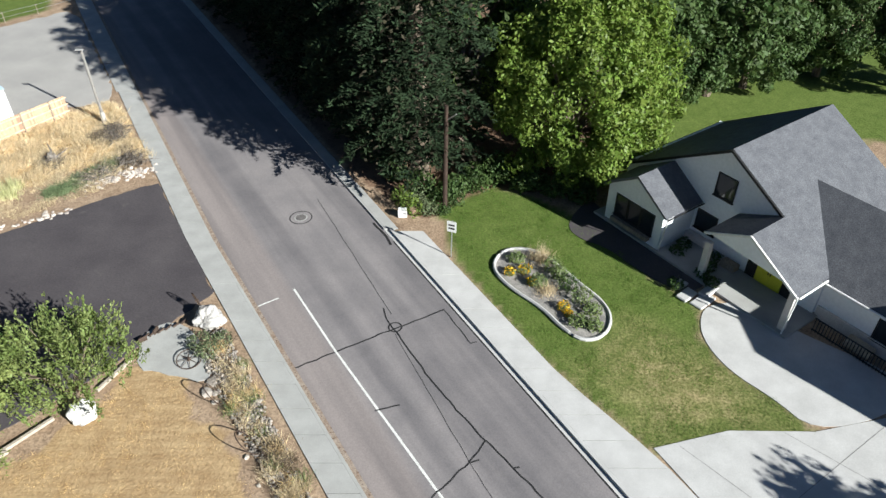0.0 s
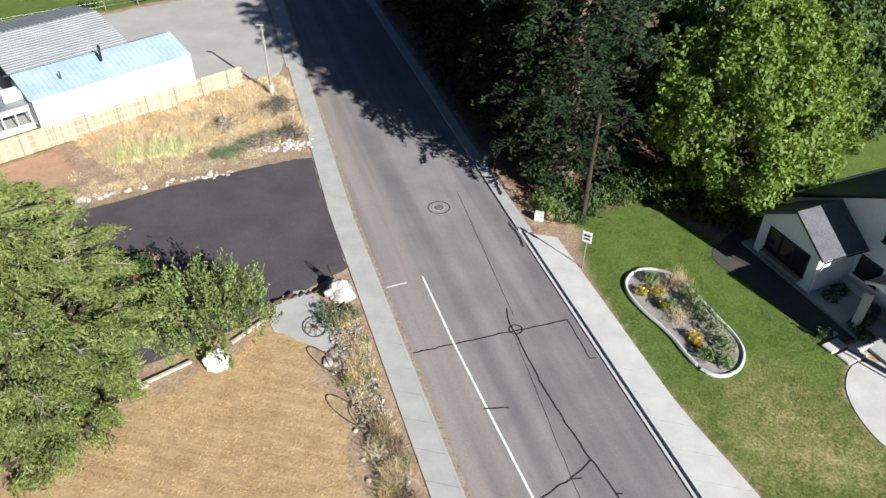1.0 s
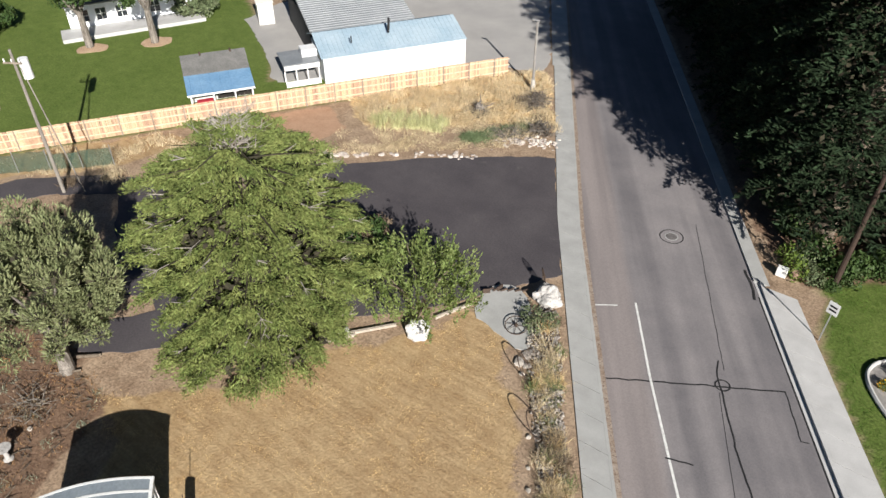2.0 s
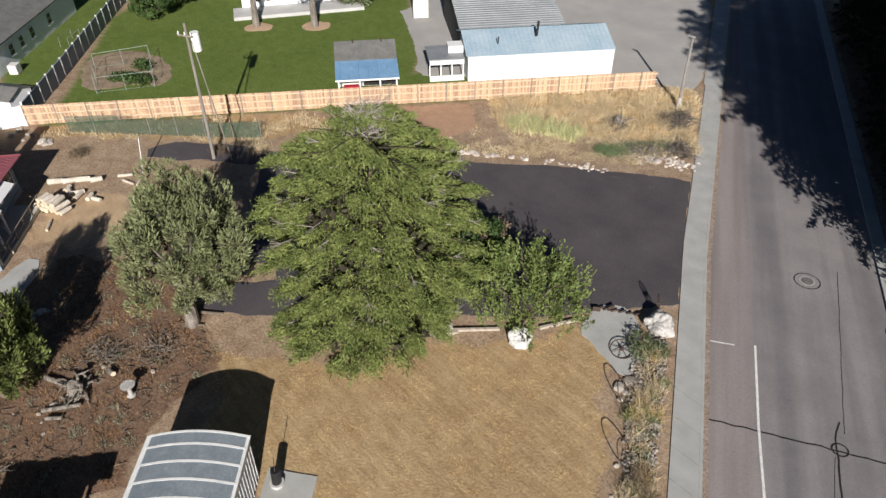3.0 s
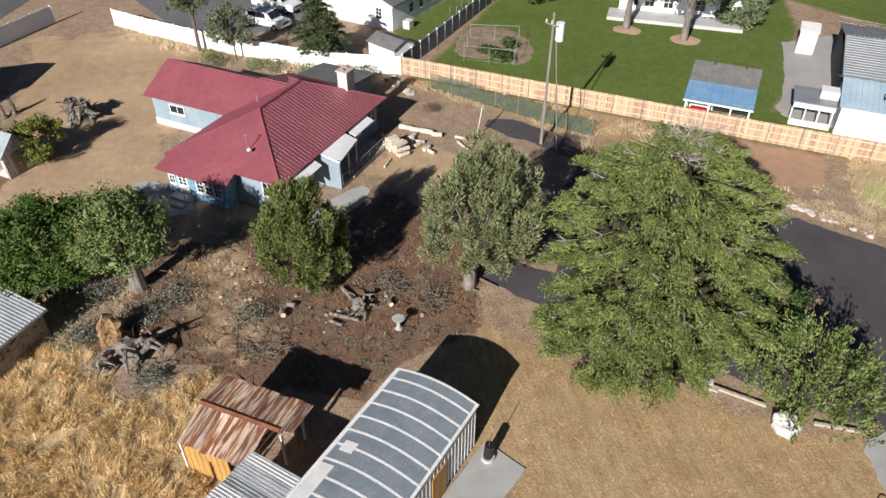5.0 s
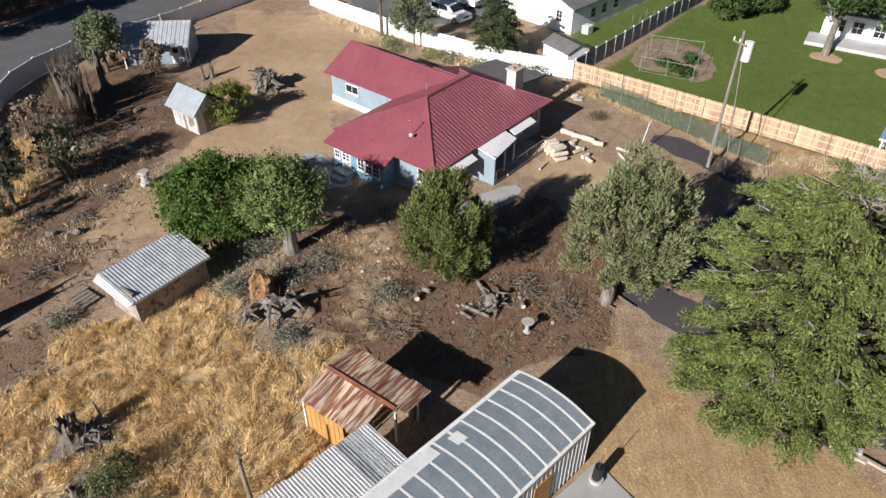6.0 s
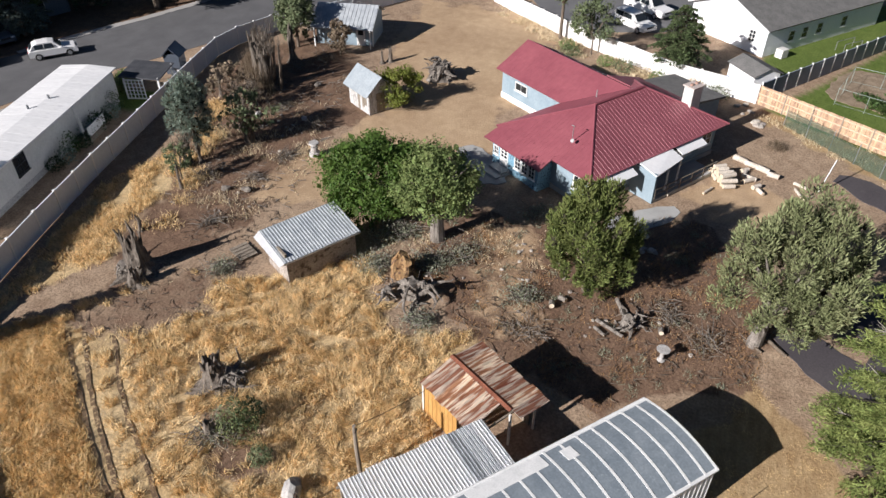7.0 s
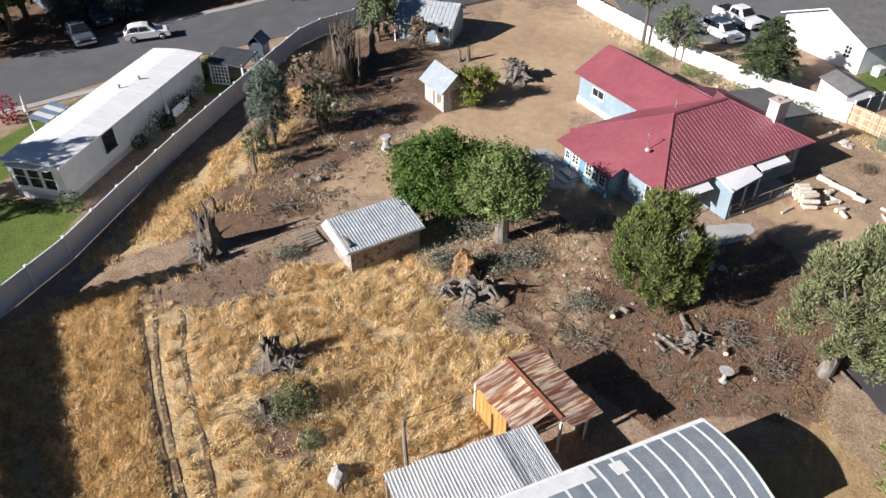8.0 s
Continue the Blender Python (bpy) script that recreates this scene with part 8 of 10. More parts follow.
for k in range(22):
    a = k / 21
    weeds("iris_clump", "pale green iris leaves in the dry verge", -34.9 + 5.0 * a + 0.5 * math.sin(k * 3), 39.1 + 2.5 * a + 0.8 * math.sin(k * 1.7), 0.5, 1.0, mat("iris_leaf", (0.50, 0.52, 0.26), (0.76, 0.72, 0.45), 1, 0.7, 0, per="island", trans=0.3), 130, 0.03, 310 + k, 0.3, "iris", group="iris bed")
for k, (x, y, r) in enumerate(((-26.6, 42.0, 1.0), (-26.0, 43.2, 1.0), (-25.2, 44.2, 0.9), (-24.6, 45.6, 0.9), (-27.2, 41.4, 0.8))):
    weeds("weed_patch", "low green weeds on the verge", x, y, r, 0.34, mat("verge_green", (0.16, 0.22, 0.11), (0.24, 0.30, 0.16), 1, 0.7, 0, per="island", trans=0.3), 900, 0.03, 330 + k, 0.7)
for k, (x, y, r, h) in enumerate(((-31.5, 45.6, 0.8, 0.7), (-27.0, 49.0, 0.9, 0.9), (-26.2, 48.4, 0.7, 0.8), (-24.0, 47.2, 0.7, 0.6), (-44.6, 21.6, 0.9, 0.8), (-53.0, 11.0, 0.8, 0.7), (-43.5, 25.5, 0.9, 0.8), (-46.4, 19.2, 0.7, 0.6))):
    weeds("dry_weeds", "brown dry weeds on the verge", x, y, r, h, LEAF_DEAD if k % 2 else STRAW_PALE, 400, 0.016, 340 + k)

# ---- dead stumps, root wads, brush ----
def root_wad(name, label, x, y, r, h, seed, roots=14, rz=0, trunk_r=0.55, up=0.5):
    """An uprooted stump: a torn bole and twisted roots."""
    rr = random.Random(seed)
    t = thing(name, label, "stump", x, y, 0, rz)
    bm = bmesh.new()
    tube(bm, [(0, 0, -0.1), (0.05, 0, h * 0.35), (0.15, 0.1, h * 0.75)], [trunk_r * 1.3, trunk_r, trunk_r * 0.75], 11)
    for v in bm.verts:
        v.co += 0.22 * trunk_r * 2 * Vector((noise.noise(v.co * 2.5 + Vector((seed, 0, 0))), noise.noise(v.co * 2.5 + Vector((0, seed, 0))), noise.noise(v.co * 3)))
    part("bole", bm, BARK_GREY, t)
    for k in range(roots):
        az = rr.uniform(0, math.tau)
        el = rr.uniform(-0.3, up)
        d = Vector((math.cos(az), math.sin(az), el)).normalized()
        p = Vector((0.1, 0.05, h * rr.uniform(0.1, 0.7))) + d * trunk_r * 0.4
        L_ = r * rr.uniform(0.3, 1.0) / 5
        q = trunk_r * rr.uniform(0.10, 0.34)
        bm = bmesh.new()
        pts = [p.copy()]
        for s_ in range(5):
            d = (d + 0.55 * Vector((rr.gauss(0, 1), rr.gauss(0, 1), rr.gauss(-0.25, 0.7)))).normalized()
            p = p + d * L_ * 1.25
            p.z = max(p.z, 0.02)
            pts.append(p.copy())
        tube(bm, pts, [q, q * 0.9, q * 0.72, q * 0.55, q * 0.35, q * 0.12], 6)
        e = pts[2] + Vector((rr.gauss(0, 1), rr.gauss(0, 1), rr.gauss(0.1, 0.6))) * L_ * 1.3
        e.z = max(e.z, 0.02)
        tube(bm, [pts[2], pts[2].lerp(e, 0.5) + Vector((0, 0, 0.04)), e], [q * 0.5, q * 0.35, q * 0.08], 5)
        part("root", bm, BARK_GREY, t)
    return t


BARK_TORN = mat("torn_dead_wood", (0.075, 0.06, 0.048), (0.22, 0.19, 0.16), 2.2, 0.9, 0.7, stretch=(3, 3, 0.35), vary=0.4)


def snag(name, label, x, y, h, r, seed, spikes=4):
    """A standing dead trunk: ridged, flared at the foot, torn to splinters at the top."""
    rr = random.Random(seed)
    t = thing(name, label, "snag", x, y, 0)
    bm = bmesh.new()
    nr, sides = 9, 18
    rings = []
    flare = [rr.uniform(0.6, 1.9) for _ in range(sides)]
    torn = [rr.uniform(0.45, 1.0) ** 1.4 for _ in range(sides)]
    for k in range(sides):
        torn[k] = 0.55 * torn[k] + 0.45 * torn[k - 1]
    for i in range(nr):
        u = i / (nr - 1)
        ring_ = []
        for k in range(sides):
            az = k * math.tau / sides
            rad = r * (0.95 - 0.25 * u + 0.9 * flare[k] * max(0, 1 - u * 4) ** 2)
            rad *= 1 + 0.38 * noise.noise((math.cos(az) * 1.9 + seed, math.sin(az) * 1.9, u * 1.4)) + 0.14 * noise.noise((k * 1.7, seed, u * 6))
            if u > 0.6:
                rad *= 1 - 0.35 * (u - 0.6) / 0.4
            z = -0.06 + u * h * (0.35 + 0.65 * torn[k])
            ring_.append(bm.verts.new((rad * math.cos(az) + 0.10 * u * h * noise.noise((u, seed, 1.0)), rad * math.sin(az) + 0.10 * u * h * noise.noise((u, 2.0, seed)), z)))
        rings.append(ring_)
    for a, b in zip(rings, rings[1:]):
        for k in range(sides):
            bm.faces.new((a[k], a[(k + 1) % sides], b[(k + 1) % sides], b[k]))
    mid_ = bm.verts.new((0, 0, h * 0.45))
    for k in range(sides):
        bm.faces.new((rings[-1][k], rings[-1][(k + 1) % sides], mid_))
    for k in range(spikes):
        az = rr.uniform(0, math.tau)
        b = Vector((r * 0.55 * math.cos(az), r * 0.55 * math.sin(az), h * rr.uniform(0.3, 0.6)))
        e = b + Vector((rr.gauss(0, 0.22 * r + 0.05), rr.gauss(0, 0.22 * r + 0.05), h * rr.uniform(0.2, 0.42)))
        tube(bm, [b, b.lerp(e, 0.5) + Vector((rr.gauss(0, 0.03), rr.gauss(0, 0.03), 0)), e], [r * 0.26, r * 0.17, r * 0.04], 5)
    part("bole", bm, BARK_TORN, t)
    return t


root_wad("root_wad", "torn grey root mass with orange rotten heart", -28.2, -9.6, 2.3, 1.3, 3, 24, 0, 0.62, 0.35)
root_wad("root_wad", "dark tangled stump lying in the golden verge grass", -29.1, 45.5, 1.1, 0.9, 19, 18, 0, 0.38, 0.6)
root_wad("root_wad", "torn grey root mass beside a rotten stump", -27.4, -10.9, 1.1, 0.9, 7, 16, 0, 0.35, 0.5)
orange = mat("rotten_heartwood", (0.26, 0.15, 0.07), (0.36, 0.24, 0.12), 2, 0.9, 0.5, c3=(0.12, 0.07, 0.045), spots=0.50)
bm = bmesh.new()
tube(bm, [(-29.5, -10.7, 0.1 + 0.22 * i) for i in range(8)], [0.85, 0.78, 0.72, 0.70, 0.62, 0.55, 0.42, 0.2], 22)
for v_ in bm.verts:
    v_.co += 0.4 * Vector((noise.noise(v_.co * 1.7), noise.noise(v_.co * 1.7 + Vector((4, 0, 0))), 0.9 * noise.noise(v_.co * 2.2))) + 0.12 * Vector((noise.noise(v_.co * 6), noise.noise(v_.co * 6 + Vector((4, 0, 0))), 0))
solid("rotten_stump", bm, orange, "orange rotten stump among grey roots", "stump")
snag("tree_snag", "dark splintered stump in the dry grass", -18.6, -16.7, 2.2, 0.62, 41, 9)
root_wad("root_wad", "grey roots spread in the dry grass", -19.0, -16.0, 1.6, 0.8, 4, 40, 0, 0.45, 0.35)
snag("tree_snag", "dark splintered stump in the dry grass", -15.7, -15.1, 1.2, 0.34, 42, 5)
root_wad("root_wad", "upturned brown root ball in the yard", -56.6, -17.7, 1.5, 2.0, 6, 60, 0, 0.95, 1.2)
snag("tree_snag", "silvery broken snag standing in the yard", -24.8, -26.1, 3.4, 0.72, 1, 9)
root_wad("root_wad", "dark roots and scraps round the broken snag", -24.6, -26.9, 1.5, 0.6, 33, 16, 0, 0.4, 0.3)
snag("tree_snag", "short broken stump beside the snag", -23.6, -25.4, 1.5, 0.4, 43, 5)
for k, (x, y, h, r) in enumerate(((-49.6, -31.6, 4.2, 0.55), (-50.3, -32.5, 4.8, 0.65), (-51.2, -33.2, 4.6, 0.6), (-52.2, -33.9, 4.8, 0.6), (-55.4, -31.9, 4.4, 0.34), (-63.6, -34.5, 2.2, 0.24), (-65.0, -33.4, 2.4, 0.22), (-66.2, -32.0, 2.0, 0.24), (-67.4, -30.6, 2.4, 0.2), (-58.6, -23.4, 1.9, 0.22), (-58.0, -24.0, 1.6, 0.16), (-33.4, -29.1, 2.4, 0.12), (-36.8, -29.8, 1.8, 0.12), (-47.0, -34.6, 2.2, 0.12), (-28.2, -28.6, 1.5, 0.14))):
    snag("tree_snag", "bare dead snag standing in the yard", x, y, h, r, 10 + k, 3)
for k in range(5):
    weeds("dead_brush", "grey-brown dead stems massed round the snags", -49.4 - 0.6 * k, -31.6 - 0.7 * k, 0.9, 2.6, LEAF_DEAD, 500, 0.03, 400 + k, 0.12, "brush")


def stem_clump(name, label, x, y, spread, n, h, seed, rz=0):
    """A dense stand of bare upright stems that fork into fine twigs."""
    rr = random.Random(seed)
    t = thing(name, label, "dead tree", x, y, 0, rz)
    for k in range(n):
        bm = bmesh.new()
        b = Vector((rr.uniform(-1, 1) * spread[0], rr.uniform(-1, 1) * spread[1], -0.05))
        hh = h * rr.uniform(0.65, 1.05)
        r0 = rr.uniform(0.05, 0.12)
        pts = [b + Vector((b.x * 0.14 * u + rr.gauss(0, 0.07), b.y * 0.2 * u + rr.gauss(0, 0.07), hh * u)) for u in (0, 0.25, 0.5, 0.75, 1)]
        tube(bm, pts, [r0 * 1.3, r0, r0 * 0.8, r0 * 0.5, r0 * 0.15], 6)
        for _ in range(9):
            i = rr.choice((1, 2, 2, 3, 3))
            p = pts[i].lerp(pts[i + 1], rr.random()) if i < 4 else pts[i]
            e = p + Vector((rr.gauss(0, 0.34), rr.gauss(0, 0.34), rr.uniform(0.4, 1.0)))
            tube(bm, [p, e], [r0 * 0.32, 0.006], 4)
            for _ in range(2):
                q = p.lerp(e, rr.uniform(0.3, 0.8))
                tube(bm, [q, q + Vector((rr.gauss(0, 0.2), rr.gauss(0, 0.2), rr.uniform(0.15, 0.5)))], [0.013, 0.005], 3)
        part("stem", bm, BARK_TORN if k % 3 else BARK, t)
    return t


def brush_heap(name, label, x, y, rx_, ry_, h, seed, material=LEAF_OLIVE, sticks=46, leaves=900):
    """A heap of cut branches: sticks and wilting leaves."""
    rr = random.Random(seed)
    t = thing(name, label, "brush pile", x, y, 0, rr.uniform(0, 180))
    bm = bmesh.new()
    for k in range(sticks):
        a = Vector((rr.gauss(0, rx_ * 0.45), rr.gauss(0, ry_ * 0.45), rr.uniform(0.03, h * 0.6)))
        az, L_ = rr.uniform(0, 6.28), rr.uniform(0.4, 1.3)
        b = a + Vector((math.cos(az) * L_, math.sin(az) * L_, rr.uniform(-0.1, 0.35)))
        b.z = max(b.z, 0.03)
        tube(bm, [a, a.lerp(b, 0.5) + Vector((0, 0, 0.08)), b], [0.024, 0.016, 0.006], 4)
    st_ = part("brushwood", bm, BARK_GREY, t)
    st_["kind"] = "stuff"
    g = np.random.default_rng(seed)
    p = g.normal(size=(leaves, 3)) * np.array([rx_ * 0.5, ry_ * 0.5, h * 0.3]) + np.array([0, 0, h * 0.35])
    p[:, 2] = np.clip(np.abs(p[:, 2]), 0.03, None)
    v, f = quads(p, 0.13, g, 0.3, 0.45)
    lv = part("wilted_leaves", mesh_np("wilted_leaves", v, f, material), material, t)
    lv["kind"] = "stuff"
    return t


for k, (x, y, a, b, h) in enumerate(((-32.2, -8.0, 1.7, 1.1, 0.7), (-31.0, -9.6, 1.3, 1.0, 0.7), (-29.8, -3.4, 1.2, 0.9, 0.8), (-29.6, -12.6, 1.1, 0.9, 0.9), (-25.9, -8.4, 1.0, 0.8, 0.6), (-32.9, -13.0, 1.3, 1.0, 0.8), (-38.2, -4.5, 1.2, 0.8, 0.6), (-33.6, -12.2, 1.2, 0.9, 0.5), (-27.2, -2.6, 1.6, 1.0, 0.3), (-36.4, -0.4, 0.8, 0.6, 0.5), (-29.4, 6.8, 1.5, 1.1, 0.5), (-31.0, 4.6, 1.2, 0.9, 0.4), (-26.4, -21.3, 0.8, 0.7, 0.7), (-45.5, -24.5, 1.6, 1.0, 0.3), (-47.8, -33.6, 2.0, 1.2, 0.5), (-57.2, -29.6, 1.6, 1.0, 0.4), (-61.0, -29.8, 1.4, 0.9, 0.4), (-29.0, 45.2, 1.1, 0.7, 0.5), (-25.9, 50.2, 0.8, 0.6, 0.7), (-23.5, 45.6, 0.9, 0.6, 0.6), (-25.4, 49.0, 0.6, 0.5, 0.6))):
    brush_heap("brush_pile", "grey cut branches with wilting leaves", x, y, a, b, h, 500 + k, SAGE if k in (0, 1, 2, 3, 4, 5, 6, 7, 9, 12) else LEAF_DEAD, 44, 950 if k in (0, 1, 2, 3, 4, 5, 6, 7, 9, 12) else 420)


stem_clump("dead_thicket", "dense stand of bare grey stems by the white fence", -51.0, -32.0, (2.1, 0.7), 44, 4.6, 801, 40)
stem_clump("dead_thicket", "thin bare stems with fine twigs in the yard", -45.6, -31.4, (1.4, 0.9), 16, 2.6, 802, 20)
stem_clump("dead_thicket", "thin bare stems with fine twigs in the yard", -40.6, -27.9, (0.5, 0.4), 9, 3.0, 803)
stem_clump("dead_thicket", "few dead stems at the fence", -36.0, -30.4, (0.8, 0.5), 9, 2.2, 804)
for k, (x, y, a, b, h) in enumerate(((-35.6, -28.4, 1.7, 0.6, 0.35), (-42.6, -29.6, 1.2, 0.8, 0.4), (-39.6, -24.2, 0.9, 0.6, 0.25), (-36.2, -24.8, 0.7, 0.5, 0.25), (-54.6, -31.0, 1.6, 0.7, 0.5), (-46.6, -28.6, 1.2, 0.9, 0.3), (-30.6, -24.6, 1.0, 0.6, 0.25))):
    brush_heap("brush_pile", "dry fallen branches scattered on the brown soil", x, y, a, b, h, 560 + k, LEAF_DEAD, 50, 260)
brush_heap("brush_pile", "grey branches and rubble beside the dark bush", -15.6, -14.9, 1.1, 0.8, 0.5, 569, SAGE, 60, 300)
shrub("shrub", "dark green bush in the dry grass", -16.9, -13.6, 0.8, 1.4, LEAF_DARK, 700, 0.14, 471, 0.3)


def log(name, label, a, b, r, material=None, group=""):
    t = thing(name, label, "log", group=group)
    bm = bmesh.new()
    a, b = Vector(a), Vector(b)
    tube(bm, [a, a.lerp(b, 0.5), b], [r, r * 0.96, r * 0.9], 9)
    part("bark", bm, material or WOOD_GREY, t)
    d = (b - a).normalized()
    bm = bmesh.new()
    tube(bm, [a - d * 0.006, a + d * 0.01], r * 0.93, 9)
    part("cut_face", bm, WOOD_PALE, t)
    bm = bmesh.new()
    tube(bm, [b - d * 0.01, b + d * 0.006], r * 0.83, 9)
    part("cut_face", bm, WOOD_PALE, t)


rr = random.Random(21)
PB = mat("pale_bark", (0.46, 0.40, 0.33), (0.66, 0.60, 0.52), 2, 0.9, 0.3, vary=0.2)
for row in range(3):
    for k in range(6 - row):
        az = math.radians(118 + rr.uniform(-9, 9))
        x, y = -47.6 + 0.42 * (k + 0.5 * row) * 0.88, 6.6 + 0.42 * (k + 0.5 * row) * 0.47
        L_, r_ = rr.uniform(0.38, 0.6), rr.uniform(0.16, 0.21)
        z = 0.19 + 0.33 * row
        log("log", "pale sawn firewood log in a stack", (x - math.cos(az) * L_, y - math.sin(az) * L_, z), (x + math.cos(az) * L_, y + math.sin(az) * L_, z), r_, PB, "firewood")
for k in range(6):
    x, y = -48.6 + 0.55 * k + rr.uniform(-0.2, 0.2), 8.6 + 0.2 * k + rr.uniform(-0.3, 0.3)
    az = math.radians(rr.uniform(0, 180))
    L_, r_ = rr.uniform(0.3, 0.5), rr.uniform(0.13, 0.2)
    log("log", "pale sawn firewood log by the stack", (x - math.cos(az) * L_, y - math.sin(az) * L_, r_), (x + math.cos(az) * L_, y + math.sin(az) * L_, r_), r_, PB, "firewood")
for k, (x, y, az, L_, r_) in enumerate(((-49.9, 8.3, 60, 0.5, 0.22), (-49.4, 9.1, 66, 0.45, 0.2), (-48.9, 9.9, 58, 0.5, 0.22), (-48.3, 10.6, 70, 0.4, 0.2), (-44.9, 6.2, 150, 0.55, 0.09), (-47.6, 12.4, 60, 0.5, 0.12), (-46.6, 12.2, 20, 0.5, 0.1), (-46.1, 12.8, 140, 0.45, 0.1), (-43.6, 3.2, 60, 0.5, 0.12))):
    c, s = math.cos(math.radians(az)) * L_, math.sin(math.radians(az)) * L_
    log("log", "pale sawn log lying in the dirt", (x - c, y - s, r_), (x + c, y + s, r_), r_, MATS["pale_bark"], "firewood")
root_wad("root_wad", "gnarled grey stump lying on wood chips", -29.5, 2.6, 1.5, 0.8, 9, 26, 0, 0.38, 0.35)
for k, (x, y, az, L_, r_) in enumerate(((-28.8, 1.7, 60, 0.9, 0.11), (-30.6, 2.1, 25, 0.8, 0.13), (-28.4, 1.2, 50, 0.4, 0.1), (-29.4, 4.4, 10, 0.2, 0.16), (-29.6, -1.7, 10, 0.2, 0.18), (-30.3, -1.2, 60, 0.25, 0.15))):
    c, s = math.cos(math.radians(az)) * L_, math.sin(math.radians(az)) * L_
    log("log", "grey-brown cut branch log on wood chips", (x - c, y - s, r_), (x + c, y + s, r_ * 1.3), r_, BARK_GREY, "cut logs")
log("log", "dark timber lying beside the drive", (-30.9, 9.7, 0.1), (-29.7, 10.8, 0.1), 0.1, BARK)
log("log", "dark timber lying beside the drive", (-30.3, 8.7, 0.08), (-29.6, 9.6, 0.08), 0.07, BARK)

# ---- small things in the yards ----
bb = thing("bird_bath", "white concrete bird bath on wood chips", "bird bath", -27.4, 4.6)
bm = bmesh.new()
tube(bm, [(0, 0, 0), (0, 0, 0.06), (0, 0, 0.12), (0, 0, 0.6), (0, 0, 0.68)], [0.22, 0.22, 0.12, 0.10, 0.16], 14)
part("pedestal", bm, ROCK_WHITE, bb)
bm = bmesh.new()
tube(bm, [(0, 0, 0.66), (0, 0, 0.74), (0, 0, 0.80), (0, 0, 0.805)], [0.14, 0.30, 0.36, 0.33], 18)
part("basin", bm, ROCK_WHITE, bb)
wl = thing("stone_lantern", "pale little stone well ornament", "ornament", -40.5, -22.2)
for k, (r_, z0, z1) in enumerate(((0.45, 0, 0.3), (0.3, 0.3, 0.75), (0.42, 1.0, 1.1))):
    part("tier", stick((0, 0, z0), (0, 0, z1), r_, r_ * 0.9, 10), ROCK_WHITE, wl)
for a in range(3):
    part("leg", stick((0.22 * math.cos(a * 2.1), 0.22 * math.sin(a * 2.1), 0.74), (0.22 * math.cos(a * 2.1), 0.22 * math.sin(a * 2.1), 1.0), 0.05), ROCK_WHITE, wl)
wr = tagged(new("boulder", rock_mesh("boulder", ROCK_WHITE, 3, 1.0, 5)), "large white painted boulder by the driveway", "boulder")
wr.matrix_basis = pose(-12.95, 28.4, -0.05, 0, 0, 30) @ Matrix.Diagonal((1.6, 1.45, 1.35, 1))


def hoop(name, label, x, y, z, r, tilt, rz, spokes=0):
    """An old iron wheel rim, leaning."""
    t = thing(name, label, "wheel", x, y, z)
    t.matrix_basis = pose(x, y, z, tilt, 0, rz)
    bm = bmesh.new()
    n = 28
    tube(bm, [(r * math.cos(i * math.tau / n), r * math.sin(i * math.tau / n), 0) for i in range(n + 1)], 0.028, 6, False)
    part("rim", bm, IRON, t)
    if spokes:
        part("hub", stick((0, 0, -0.1), (0, 0, 0.1), 0.08), IRON, t)
        for k in range(spokes):
            a = k * math.tau / spokes
            part("spoke", stick((0.06 * math.cos(a), 0.06 * math.sin(a), 0), (r * math.cos(a), r * math.sin(a), 0), 0.018, 0.014, 5), IRON, t)


hoop("wagon_wheel", "rusty iron wheel rim leaning on the yard's edge", -8.9, 20.0, 0.50, 0.72, 55, 122, 0)
hoop("wagon_wheel", "rusty iron wheel rim leaning on the yard's edge", -11.2, 22.9, 0.46, 0.68, 60, 122, 0)
hoop("wagon_wheel", "rusty iron wheel lying on the concrete pad", -13.2, 25.5, 0.16, 0.62, 10, 20, 8)
hoop("wagon_wheel", "iron wheel standing behind the white boulder", -13.6, 29.1, 1.0, 0.5, 80, 130, 8)
# low rail of timbers and blocks along the driveway
tl = thing("timber_edge", "row of pale weathered timbers beside the drive", "timber edging")
for a, b in (((-22.4, 16.6), (-20.5, 19.4)), ((-20.4, 19.5), (-18.6, 21.7)), ((-21.9, 16.9), (-19.9, 19.8)), ((-17.2, 23.4), (-16.2, 25.6))):
    ang = math.degrees(math.atan2(b[1] - a[1], b[0] - a[0]))
    part("timber", bx(0, math.hypot(b[0] - a[0], b[1] - a[1]), -0.09, 0.09, 0.0, 0.16, pose(a[0], a[1], 0.01, 0, 0, ang), 0.015), mat("grey_timber", (0.36, 0.31, 0.26), (0.48, 0.42, 0.35), 2, 0.85, 0.2, stretch=(0.5, 3, 3)), tl)
part("block", bx(-0.3, 0.3, -0.15, 0.15, 0.16, 0.4, pose(-20.5, 19.5, 0, 0, 0, 60), 0.02), CONCRETE_G, tl)
for k in range(3):
    part("iron_piece", bx(-0.2, 0.25, -0.05, 0.06, 0.0, 0.3, pose(-16.6 + 0.5 * k, 26.2 + 0.7 * k, 0, 0, 0, 40 * k), 0.02), IRON, tl)
for k in range(6):
    part("iron_piece", stick((-16.2 + 0.35 * k, 27.0 + 0.25 * k, 0.05), (-15.9 + 0.35 * k, 27.4 + 0.2 * k, 0.15 + 0.08 * (k % 2)), 0.06), IRON, tl)
ba = thing("barrel", "black cylinder standing in a pale tub", "barrel", -18.2, 7.45)
part("tub", stick((0, 0, 0), (0, 0, 0.22), 0.3, 0.32, 14), CONCRETE, ba)
